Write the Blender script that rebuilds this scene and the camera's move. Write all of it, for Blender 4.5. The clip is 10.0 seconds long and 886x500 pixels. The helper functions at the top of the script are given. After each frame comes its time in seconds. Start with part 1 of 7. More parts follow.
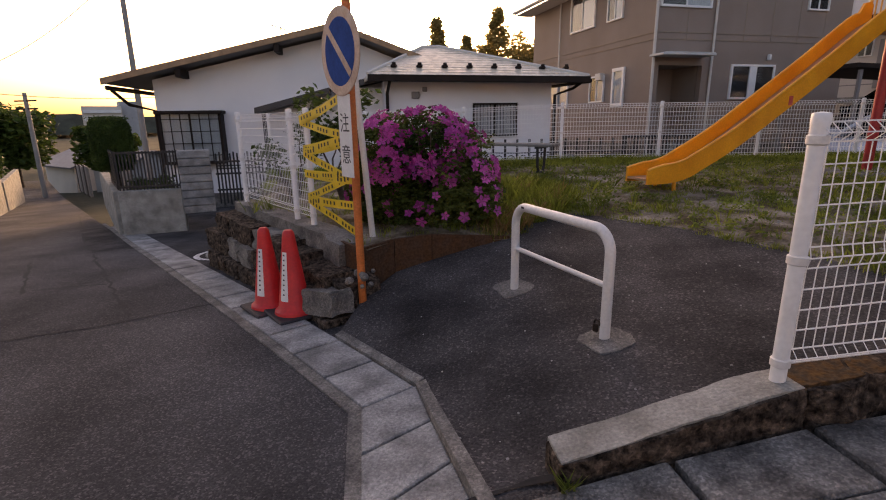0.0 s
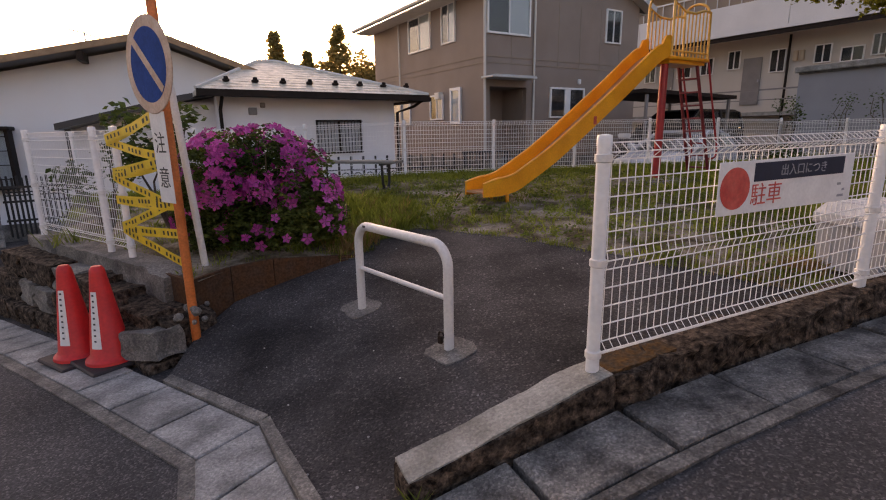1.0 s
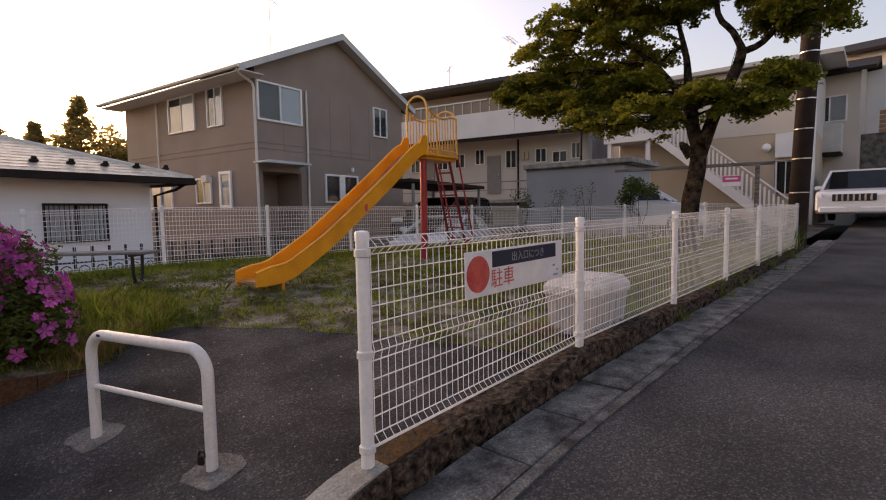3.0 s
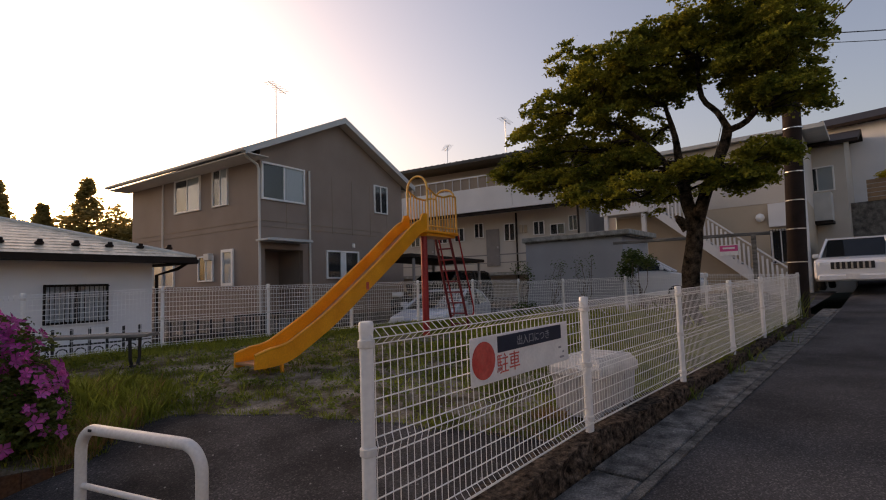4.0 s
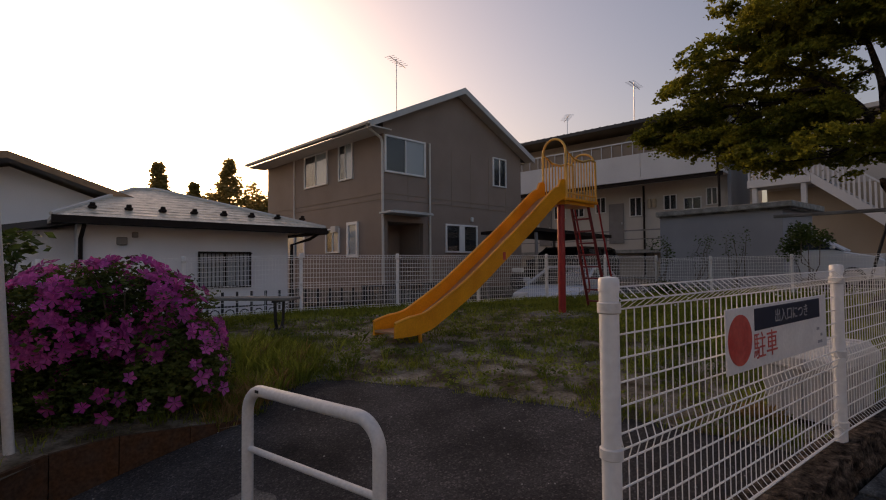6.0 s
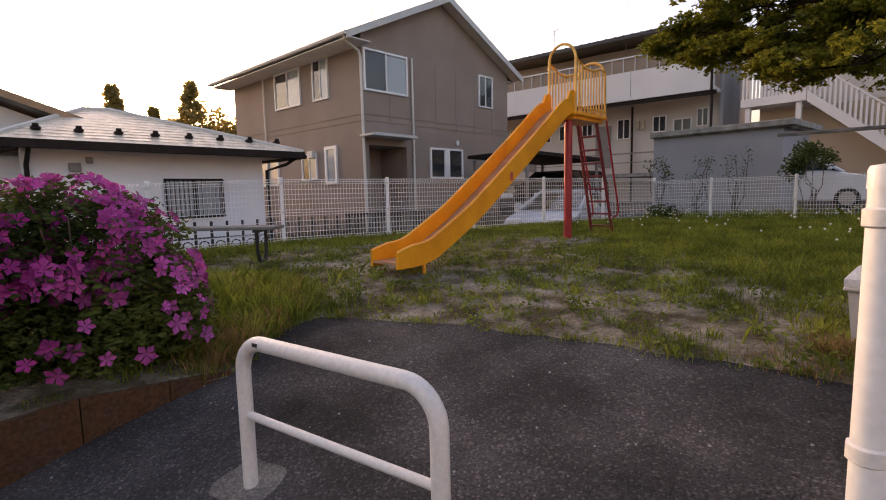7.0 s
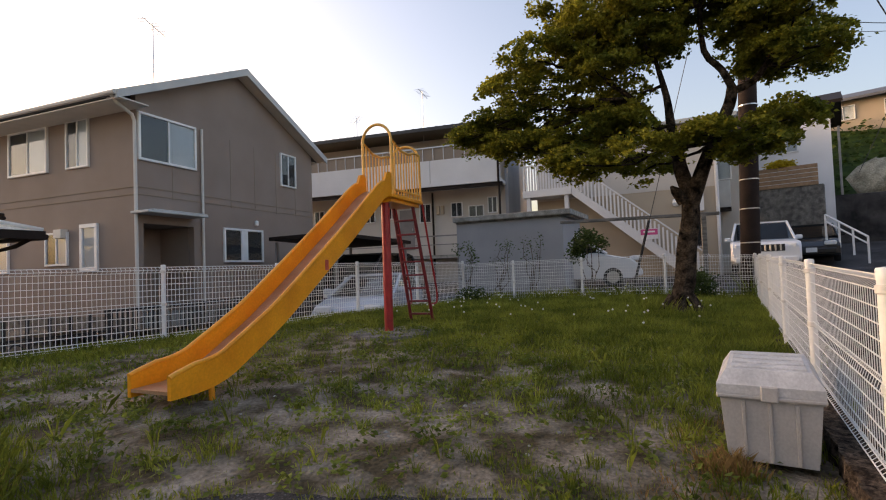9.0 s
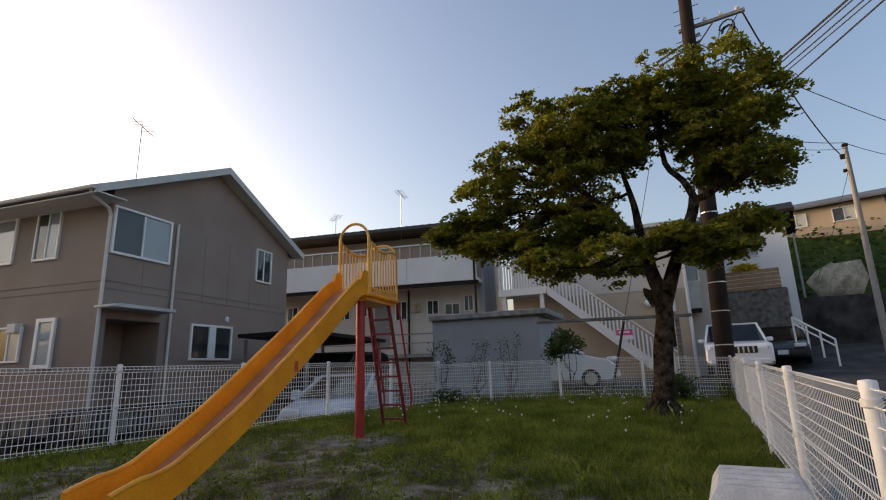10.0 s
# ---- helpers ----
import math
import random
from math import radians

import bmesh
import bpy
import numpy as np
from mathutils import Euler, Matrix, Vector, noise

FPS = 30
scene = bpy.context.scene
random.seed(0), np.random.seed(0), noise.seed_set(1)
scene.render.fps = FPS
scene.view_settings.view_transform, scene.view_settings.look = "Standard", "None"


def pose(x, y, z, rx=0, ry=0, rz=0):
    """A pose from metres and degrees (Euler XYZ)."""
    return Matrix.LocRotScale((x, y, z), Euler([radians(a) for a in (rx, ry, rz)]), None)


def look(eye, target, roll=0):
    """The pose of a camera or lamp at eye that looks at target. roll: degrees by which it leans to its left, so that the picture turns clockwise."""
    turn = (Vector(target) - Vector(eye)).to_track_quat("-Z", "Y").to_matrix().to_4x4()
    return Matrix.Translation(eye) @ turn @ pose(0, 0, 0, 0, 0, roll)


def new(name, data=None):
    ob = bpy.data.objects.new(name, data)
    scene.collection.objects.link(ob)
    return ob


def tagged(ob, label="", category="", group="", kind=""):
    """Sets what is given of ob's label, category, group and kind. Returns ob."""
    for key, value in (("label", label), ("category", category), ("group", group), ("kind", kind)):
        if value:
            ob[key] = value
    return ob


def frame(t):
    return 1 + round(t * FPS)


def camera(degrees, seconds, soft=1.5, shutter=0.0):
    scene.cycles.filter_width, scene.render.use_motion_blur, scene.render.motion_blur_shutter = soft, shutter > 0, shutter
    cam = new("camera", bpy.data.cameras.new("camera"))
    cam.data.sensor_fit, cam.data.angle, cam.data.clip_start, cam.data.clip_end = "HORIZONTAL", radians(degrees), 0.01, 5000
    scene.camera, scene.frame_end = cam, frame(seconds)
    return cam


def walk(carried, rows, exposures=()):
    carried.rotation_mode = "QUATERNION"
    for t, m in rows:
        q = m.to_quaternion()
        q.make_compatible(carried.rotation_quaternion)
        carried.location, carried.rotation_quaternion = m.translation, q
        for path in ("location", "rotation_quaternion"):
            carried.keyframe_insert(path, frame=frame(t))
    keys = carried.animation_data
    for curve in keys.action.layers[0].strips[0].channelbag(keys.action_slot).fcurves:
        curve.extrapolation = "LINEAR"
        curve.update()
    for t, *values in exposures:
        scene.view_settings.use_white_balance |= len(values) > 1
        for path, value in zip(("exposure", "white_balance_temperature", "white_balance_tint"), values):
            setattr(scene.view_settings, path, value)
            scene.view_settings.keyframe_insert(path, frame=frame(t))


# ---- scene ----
cam = camera(82.9, 10.0, soft=1.1)
METRES, EYE, TILT, LEAN, TURN = 2.826, 1.3, 0.0, 0.0, 0.0
ROWS = [
    (0.0, 0.0, 0.0, 0.0, -0.21, -14.55, 0.82),
    (0.5, 0.0152, 0.0018, 0.0029, -7.49, -13.89, 0.7),
    (1.0, 0.0349, 0.0037, 0.0074, -16.88, -13.08, 0.92),
    (1.5, 0.0551, -0.0024, 0.0125, -26.57, -11.9, 1.09),
    (2.0, 0.0637, -0.0082, 0.0171, -33.3, -10.6, 1.02),
    (2.5, 0.0652, -0.0074, 0.0191, -37.96, -8.32, 0.91),
    (3.0, 0.0642, -0.0071, 0.0275, -41.26, -4.26, 0.9),
    (4.5, 0.0538, 0.004, 0.0571, -39.35, 6.88, 0.97),
    (5.0, 0.0406, 0.0279, 0.0494, -34.04, 7.32, 0.83),
    (5.5, 0.0438, 0.1191, 0.0339, -29.76, 5.44, 0.82),
    (7.0, 0.0658, 0.5071, -0.0096, -31.92, -6.43, 1.22),
    (7.5, 0.0962, 0.6163, -0.0133, -39.02, -7.74, 1.5),
    (8.0, 0.1466, 0.7023, -0.0039, -45.08, -6.71, 1.79),
    (8.5, 0.2103, 0.7631, 0.0152, -50.42, -3.16, 1.95),
    (9.0, 0.2391, 0.7851, 0.0322, -54.0, 2.02, 2.08),
    (9.5, 0.2475, 0.7908, 0.0477, -55.73, 7.9, 2.06),
    (10.0, 0.2515, 0.7949, 0.0459, -56.79, 12.98, 1.67),
]

EXPOSURES = [(0.0, 1.57, 7500, 36), (1.0, 1.74, 7500, 35), (2.5, 1.82, 7600, 33), (3.2, 1.5, 7500, 32), (4.4, 0.78, 7200, 29), (5.0, 0.58, 7150, 30), (5.7, 0.32, 7150, 31), (6.8, 1.68, 7500, 33), (7.5, 2.2, 7500, 32), (8.0, 2.06, 7450, 30), (9.0, 1.72, 7050, 24), (9.5, 1.5, 6800, 23), (10.0, 1.3, 6450, 19)]
walk(cam, [(t, pose(0, 0, EYE, TILT, LEAN, TURN) @ pose(METRES * x, METRES * y, METRES * z, 90 + pitch, roll, yaw)) for t, x, y, z, yaw, pitch, roll in ROWS], EXPOSURES)

# ---- world and light: a clear evening, the sun just over the roofs behind the houses ----
SUN_AZ, SUN_EL = -7.0, 8.5
world = bpy.data.worlds.new("evening_sky")
scene.world = world
world.use_nodes = True
wn, wl = world.node_tree.nodes, world.node_tree.links
sky = wn.new("ShaderNodeTexSky")
sky.sky_type, sky.sun_disc = "NISHITA", False
sky.sun_elevation, sky.sun_rotation = radians(SUN_EL), radians(SUN_AZ)
sky.altitude, sky.air_density, sky.dust_density, sky.ozone_density = 100, 1.0, 5.0, 1.1
wl.new(sky.outputs[0], wn["Background"].inputs["Color"])
wn["Background"].inputs["Strength"].default_value = 0.15
sun = new("sun", bpy.data.lights.new("sun", "SUN"))
sun.data.energy, sun.data.angle, sun.data.color = 0.4, radians(4.0), (1.0, 0.7, 0.4)
az, el = radians(SUN_AZ), radians(SUN_EL)
sun.matrix_world = look((0, 0, 30), (-math.sin(az) * math.cos(el), -math.cos(az) * math.cos(el), 30 - math.sin(el)))


# ---- materials ----
def mat(name, col, rough=0.7, var=0.18, scale=3.0, fine=60.0, bump=0.15, metal=0.0, col2=None, mix=0.5, coords="Object", dist=0.01, spec=0.5, stretch=None, rand=0.0):
    m = bpy.data.materials.new(name)
    m.use_nodes = True
    nt = m.node_tree
    n, l = nt.nodes, nt.links
    b = n["Principled BSDF"]
    b.inputs["Roughness"].default_value, b.inputs["Metallic"].default_value = rough, metal
    b.inputs["Specular IOR Level"].default_value = spec
    tc = n.new("ShaderNodeTexCoord")
    vec = tc.outputs[coords]
    if stretch:
        mp = n.new("ShaderNodeMapping")
        mp.inputs["Scale"].default_value = stretch
        l.new(vec, mp.inputs[0])
        vec = mp.outputs[0]
    big = n.new("ShaderNodeTexNoise")
    big.inputs["Scale"].default_value, big.inputs["Detail"].default_value = scale, 6
    small = n.new("ShaderNodeTexNoise")
    small.inputs["Scale"].default_value, small.inputs["Detail"].default_value = fine, 4
    l.new(vec, big.inputs["Vector"]), l.new(vec, small.inputs["Vector"])
    ramp = n.new("ShaderNodeValToRGB")
    lo = [c * (1 - var) for c in col]
    hi = list(col2) if col2 else [min(1, c * (1 + var)) for c in col]
    ramp.color_ramp.elements[0].color, ramp.color_ramp.elements[1].color = (*lo, 1), (*hi, 1)
    ramp.color_ramp.elements[0].position, ramp.color_ramp.elements[1].position = mix - 0.18, mix + 0.18
    l.new(big.outputs["Fac"], ramp.inputs[0])
    hsv = n.new("ShaderNodeHueSaturation")
    mr = n.new("ShaderNodeMapRange")
    mr.inputs["From Min"].default_value, mr.inputs["From Max"].default_value = 0.3, 0.7
    mr.inputs["To Min"].default_value, mr.inputs["To Max"].default_value = 1 - var * 0.8, 1 + var * 0.8
    l.new(small.outputs["Fac"], mr.inputs["Value"])
    out = mr.outputs[0]
    if rand:
        info = n.new("ShaderNodeObjectInfo") if rand < 0 else n.new("ShaderNodeNewGeometry")
        r2 = n.new("ShaderNodeMapRange")
        r2.inputs["To Min"].default_value, r2.inputs["To Max"].default_value = 1 - abs(rand), 1 + abs(rand)
        l.new(info.outputs["Random" if rand < 0 else "Random Per Island"], r2.inputs["Value"])
        mu = n.new("ShaderNodeMath")
        mu.operation = "MULTIPLY"
        l.new(out, mu.inputs[0]), l.new(r2.outputs[0], mu.inputs[1])
        out = mu.outputs[0]
    l.new(out, hsv.inputs["Value"])
    l.new(ramp.outputs[0], hsv.inputs["Color"])
    l.new(hsv.outputs[0], b.inputs["Base Color"])
    if bump:
        bp = n.new("ShaderNodeBump")
        bp.inputs["Strength"].default_value, bp.inputs["Distance"].default_value = bump, dist
        l.new(small.outputs["Fac"], bp.inputs["Height"])
        l.new(bp.outputs[0], b.inputs["Normal"])
    return m


def leaf_mat(name, a, b_, rough=0.5, trans=0.35):
    m = mat(name, a, rough, 0.2, 1.6, 30, 0, col2=b_, rand=0.35, spec=0.15)
    nt = m.node_tree
    n, l = nt.nodes, nt.links
    p = n["Principled BSDF"]
    tr, mx = n.new("ShaderNodeBsdfTranslucent"), n.new("ShaderNodeMixShader")
    mx.inputs[0].default_value = trans
    l.new(p.inputs["Base Color"].links[0].from_socket, tr.inputs["Color"])
    l.new(p.outputs[0], mx.inputs[1]), l.new(tr.outputs[0], mx.inputs[2])
    l.new(mx.outputs[0], n["Material Output"].inputs["Surface"])
    return m


def glass_mat(name, tint=(0.9, 0.95, 0.97)):
    m = bpy.data.materials.new(name)
    m.use_nodes = True
    b = m.node_tree.nodes["Principled BSDF"]
    b.inputs["Base Color"].default_value = (*tint, 1)
    b.inputs["Roughness"].default_value, b.inputs["Transmission Weight"].default_value, b.inputs["IOR"].default_value = 0.03, 1.0, 1.38
    return m


ASPHALT = mat("asphalt", (0.074, 0.071, 0.071), 0.95, 0.3, 0.9, 110, 0.9, col2=(0.114, 0.109, 0.109), dist=0.006, spec=0.12)
ASPHALT_OLD = mat("asphalt_worn", (0.048, 0.045, 0.045), 0.95, 0.4, 1.6, 90, 1.0, col2=(0.105, 0.098, 0.096), dist=0.009, spec=0.15)
def speckle(m, scale=330, low=0.55, high=2.2, pick=0.62, relief=0.5):
    """Stones of the aggregate: small cells, some paler than the binder, with relief."""
    nt = m.node_tree
    n, l = nt.nodes, nt.links
    b = n["Principled BSDF"]
    tc, vo, rp = n.new("ShaderNodeTexCoord"), n.new("ShaderNodeTexVoronoi"), n.new("ShaderNodeValToRGB")
    vo.inputs["Scale"].default_value = scale
    l.new(tc.outputs["Object"], vo.inputs["Vector"])
    sep = n.new("ShaderNodeSeparateColor")
    l.new(vo.outputs["Color"], sep.inputs[0])
    e = rp.color_ramp.elements
    e[0].position, e[0].color = 0.2, (low, low, low, 1)
    e[1].position, e[1].color = pick, (1, 1, 1, 1)
    x = e.new(0.97)
    x.color = (high, high * 0.97, high * 0.95, 1)
    l.new(sep.outputs[0], rp.inputs[0])
    mx = n.new("ShaderNodeMix")
    mx.data_type, mx.blend_type = "RGBA", "MULTIPLY"
    mx.inputs[0].default_value = 1.0
    l.new(b.inputs["Base Color"].links[0].from_socket, mx.inputs[6])
    l.new(rp.outputs[0], mx.inputs[7])
    l.new(mx.outputs[2], b.inputs["Base Color"])
    bp = n.new("ShaderNodeBump")
    bp.inputs["Strength"].default_value, bp.inputs["Distance"].default_value = relief, 0.004
    l.new(vo.outputs["Distance"], bp.inputs["Height"])
    bp.invert = True
    l.new(b.inputs["Normal"].links[0].from_socket, bp.inputs["Normal"])
    l.new(bp.outputs[0], b.inputs["Normal"])


speckle(ASPHALT, 110, 0.7, 1.8, 0.78, 0.7)
speckle(ASPHALT_OLD, 95, 0.65, 1.75, 0.86, 0.9)
CONCRETE = mat("concrete_slab", (0.22, 0.218, 0.21), 0.85, 0.32, 5, 55, 0.6, col2=(0.37, 0.365, 0.35), rand=-0.12)
CONCRETE_DK = mat("concrete_weathered", (0.13, 0.12, 0.11), 0.9, 0.35, 5, 50, 0.8, col2=(0.25, 0.235, 0.21), dist=0.012)
CONCRETE_LT = mat("concrete_cap", (0.25, 0.245, 0.215), 0.88, 0.25, 5, 70, 0.6, col2=(0.38, 0.375, 0.34))
CONCRETE_WET = mat("concrete_gutter_cover", (0.1, 0.094, 0.088), 0.9, 0.4, 7, 60, 0.8, col2=(0.24, 0.228, 0.21), spec=0.2, rand=-0.15)
MOSSY = mat("mossy_concrete", (0.03, 0.021, 0.016), 0.95, 0.5, 24, 85, 1.0, col2=(0.17, 0.13, 0.1), mix=0.52, dist=0.02, spec=0.1)
RUSTSTAIN = mat("lichen_orange", (0.22, 0.11, 0.035), 0.9, 0.5, 24, 60, 0.9, col2=(0.05, 0.04, 0.03), spec=0.1)
speckle(CONCRETE, 120, 0.82, 1.18, 0.7, 0.6)
speckle(CONCRETE_DK, 120, 0.72, 1.3, 0.7, 0.7)
speckle(CONCRETE_LT, 110, 0.86, 1.1, 0.7, 0.5)
speckle(CONCRETE_WET, 130, 0.75, 1.35, 0.75, 0.7)
speckle(MOSSY, 34, 0.65, 1.25, 0.7, 0.8)
SOIL = mat("lawn_soil", (0.16, 0.125, 0.075), 0.97, 0.4, 3.2, 38, 1.0, col2=(0.43, 0.37, 0.3), mix=0.58, dist=0.03, spec=0.1)
FAR_GROUND = mat("far_ground", (0.055, 0.06, 0.045), 0.97, 0.3, 0.05, 2, 0.2, spec=0.05)
WHITE_STEEL = mat("white_coated_steel", (0.8, 0.8, 0.79), 0.42, 0.06, 5, 40, 0.05)
WHITE_WORN = mat("white_paint_worn", (0.78, 0.77, 0.75), 0.45, 0.1, 9, 60, 0.1, col2=(0.7, 0.68, 0.64))
YELLOW = mat("yellow_slide_paint", (0.84, 0.3, 0.008), 0.38, 0.1, 3, 50, 0.06, col2=(0.9, 0.37, 0.014))
YELLOW_LT = mat("yellow_rail_paint", (0.75, 0.4, 0.08), 0.45, 0.12, 8, 60, 0.06)
RED = mat("red_pole_paint", (0.36, 0.018, 0.02), 0.42, 0.2, 6, 60, 0.08)
RED_DK = mat("dark_red_paint", (0.17, 0.014, 0.018), 0.5, 0.25, 8, 60, 0.1)
# bare steel; its orange-pink reflection is put into the base colour
CHUTE = mat("chute_steel_reflection_tint", (0.46, 0.25, 0.13), 0.4, 0.15, 4, 80, 0.05, metal=0.3, col2=(0.54, 0.33, 0.2))
CONE_RED = mat("cone_red", (0.62, 0.022, 0.02), 0.5, 0.12, 6, 50, 0.05)
CONE_BASE = mat("cone_base_dark", (0.028, 0.022, 0.024), 0.7, 0.25, 8, 50, 0.2)
ORANGE = mat("orange_post", (0.62, 0.14, 0.022), 0.5, 0.22, 7, 60, 0.1, col2=(0.7, 0.2, 0.05))
SIGN_WHITE = mat("sign_white", (0.75, 0.74, 0.72), 0.4, 0.06, 8, 60, 0.03, spec=0.12)
SIGN_FADED = mat("sign_faded_rim", (0.55, 0.36, 0.26), 0.5, 0.15, 9, 60, 0.05, col2=(0.62, 0.48, 0.38), spec=0.12)
SIGN_BLUE = mat("sign_blue", (0.012, 0.06, 0.24), 0.75, 0.15, 8, 60, 0.03, spec=0.12)
SIGN_NAVY = mat("sign_navy", (0.012, 0.018, 0.04), 0.45, 0.15, 8, 60, 0.03)
SIGN_RED = mat("sign_red", (0.62, 0.06, 0.045), 0.45, 0.15, 12, 60, 0.03, col2=(0.66, 0.13, 0.1))
INK = mat("black_ink", (0.012, 0.012, 0.014), 0.5, 0.1, 8, 60, 0)
TAPE = mat("yellow_tape", (0.78, 0.52, 0.02), 0.4, 0.1, 8, 60, 0.05)
BIN_MAT = mat("bin_plastic", (0.42, 0.41, 0.4), 0.55, 0.1, 3, 60, 0.08, col2=(0.5, 0.48, 0.46))
BIN_LID = mat("bin_lid_plastic", (0.52, 0.53, 0.54), 0.5, 0.15, 6, 60, 0.1, col2=(0.62, 0.62, 0.62))
WOOD_GREY = mat("weathered_wood", (0.16, 0.15, 0.14), 0.85, 0.3, 4, 50, 0.4, col2=(0.25, 0.24, 0.22), stretch=(1, 8, 8))
RUST_BOARD = mat("rusty_edging_board", (0.15, 0.07, 0.032), 0.9, 0.4, 9, 50, 0.6, col2=(0.075, 0.045, 0.03), spec=0.15)
BLACK_METAL = mat("black_iron", (0.015, 0.015, 0.016), 0.5, 0.2, 6, 60, 0.05)
TAN = mat("tan_siding", (0.262, 0.2, 0.162), 0.8, 0.07, 0.8, 90, 0.25, col2=(0.292, 0.226, 0.187))
TAN_LT = mat("siding_lower", (0.29, 0.225, 0.17), 0.8, 0.07, 0.8, 90, 0.25)
WHITE_WALL = mat("white_render", (0.79, 0.78, 0.79), 0.85, 0.05, 0.7, 70, 0.2, col2=(0.83, 0.82, 0.825))
CREAM = mat("cream_wall", (0.55, 0.5, 0.44), 0.85, 0.06, 0.6, 70, 0.15)
BEIGE = mat("beige_wall", (0.46, 0.37, 0.27), 0.85, 0.07, 0.6, 70, 0.15)
GREY_WALL = mat("grey_wall", (0.33, 0.335, 0.35), 0.85, 0.08, 0.9, 70, 0.2)
PANEL_WHITE = mat("balcony_panel", (0.68, 0.67, 0.66), 0.7, 0.06, 0.8, 60, 0.05)
TRIM = mat("pale_trim", (0.6, 0.57, 0.52), 0.6, 0.06, 3, 60, 0.05)
TRIM_WHITE = mat("white_window_frame", (0.78, 0.77, 0.75), 0.45, 0.05, 4, 60, 0.02)
FASCIA = mat("fascia_greygreen", (0.5, 0.5, 0.48), 0.6, 0.08, 2, 60, 0.05)
BROWN_DK = mat("dark_brown_metal", (0.024, 0.017, 0.014), 0.6, 0.2, 4, 60, 0.1, spec=0.12)
BROWN_WOOD = mat("brown_eaves", (0.33, 0.2, 0.11), 0.7, 0.2, 5, 60, 0.1)
# pale slate, with the sun's warm sheen put into the base colour
ROOF_PALE_SHEEN = mat("pale_slate_sun_sheen", (0.58, 0.5, 0.39), 0.38, 0.25, 5, 40, 0.25, col2=(0.78, 0.68, 0.54), rand=0.1)
ROOF_BLACK = mat("black_metal_roof", (0.03, 0.03, 0.033), 0.4, 0.15, 2, 50, 0.1)
ROOF_GREY = mat("grey_tile_roof", (0.12, 0.125, 0.14), 0.6, 0.15, 2, 30, 0.3)
# near-black: the shade of unlit rooms and cabins put into the colour
ROOM_SHADE = mat("room_shade", (0.025, 0.027, 0.03), 0.9, 0.2, 2, 30, 0)
CURTAIN = mat("pale_curtain", (0.45, 0.46, 0.47), 0.9, 0.06, 3, 40, 0.1, stretch=(12, 12, 0.6))
DOOR_GREY = mat("grey_door", (0.22, 0.2, 0.19), 0.55, 0.08, 3, 60, 0.05)
GLASS = glass_mat("window_glass")
GLASS_CAR = glass_mat("car_glass", (0.35, 0.4, 0.42))
SILVER = mat("silver_car_paint", (0.48, 0.52, 0.58), 0.25, 0.03, 2, 60, 0)
WHITE_CAR = mat("white_car_paint", (0.76, 0.77, 0.78), 0.25, 0.03, 2, 60, 0)
DARK_CAR = mat("dark_car_paint", (0.02, 0.022, 0.026), 0.2, 0.1, 2, 60, 0)
TYRE = mat("tyre_rubber", (0.02, 0.02, 0.021), 0.85, 0.2, 10, 60, 0.2)
RIM = mat("alloy_rim", (0.5, 0.5, 0.52), 0.3, 0.08, 8, 60, 0, metal=0.9)
LAMP_WHITE = mat("milky_globe", (0.75, 0.75, 0.74), 0.35, 0.03, 3, 40, 0)
POLE_CONC = mat("pole_concrete", (0.27, 0.255, 0.24), 0.85, 0.12, 3, 50, 0.2)
POLE_DARK = mat("pole_brown_sleeve", (0.03, 0.021, 0.018), 0.8, 0.2, 3, 50, 0.2, spec=0.12)
CABLE = mat("black_cable", (0.02, 0.02, 0.022), 0.6, 0.1, 3, 50, 0)
BARK = mat("maple_bark", (0.012, 0.009, 0.007), 0.95, 0.6, 9, 40, 1.0, col2=(0.12, 0.09, 0.066), mix=0.52, dist=0.06, spec=0.1)
BARK_TWIG = mat("shrub_bark", (0.11, 0.085, 0.065), 0.9, 0.3, 8, 40, 0.5)
MAPLE = leaf_mat("maple_leaf", (0.1, 0.132, 0.018), (0.33, 0.305, 0.035), trans=0.55)
AZALEA_LEAF = leaf_mat("azalea_leaf", (0.042, 0.074, 0.016), (0.13, 0.16, 0.036))
AZALEA_PINK = leaf_mat("azalea_petal", (0.45, 0.035, 0.28), (0.68, 0.16, 0.48), trans=0.3)
GRASS = leaf_mat("grass_blade", (0.14, 0.18, 0.026), (0.31, 0.34, 0.055), trans=0.5)
GRASS_DRY = leaf_mat("dry_grass_blade", (0.3, 0.17, 0.06), (0.4, 0.28, 0.12), trans=0.45)
WEED = leaf_mat("weed_leaf", (0.1, 0.14, 0.025), (0.24, 0.28, 0.055), trans=0.45)
SHRUB_LEAF = leaf_mat("shrub_leaf", (0.04, 0.07, 0.02), (0.09, 0.13, 0.03))
# the low sun's gold on the far trees is put into this leaf colour
FAR_LEAF_SUNGLOW = leaf_mat("far_leaf_sunglow", (0.34, 0.26, 0.09), (0.52, 0.4, 0.15), trans=0.72)
HEDGE = leaf_mat("hedge_leaf", (0.03, 0.06, 0.015), (0.075, 0.12, 0.025))
YELLOW_FLOWER = leaf_mat("yellow_flower", (0.62, 0.42, 0.02), (0.7, 0.55, 0.05))
FLUFF = mat("seed_head", (0.72, 0.72, 0.68), 0.9, 0.05, 5, 50, 0)
ROCK = mat("pale_rock", (0.34, 0.3, 0.22), 0.9, 0.3, 2.5, 14, 0.9, col2=(0.58, 0.52, 0.4), dist=0.08)
PINK = mat("pink_sign", (0.6, 0.08, 0.24), 0.5, 0.06, 6, 60, 0)


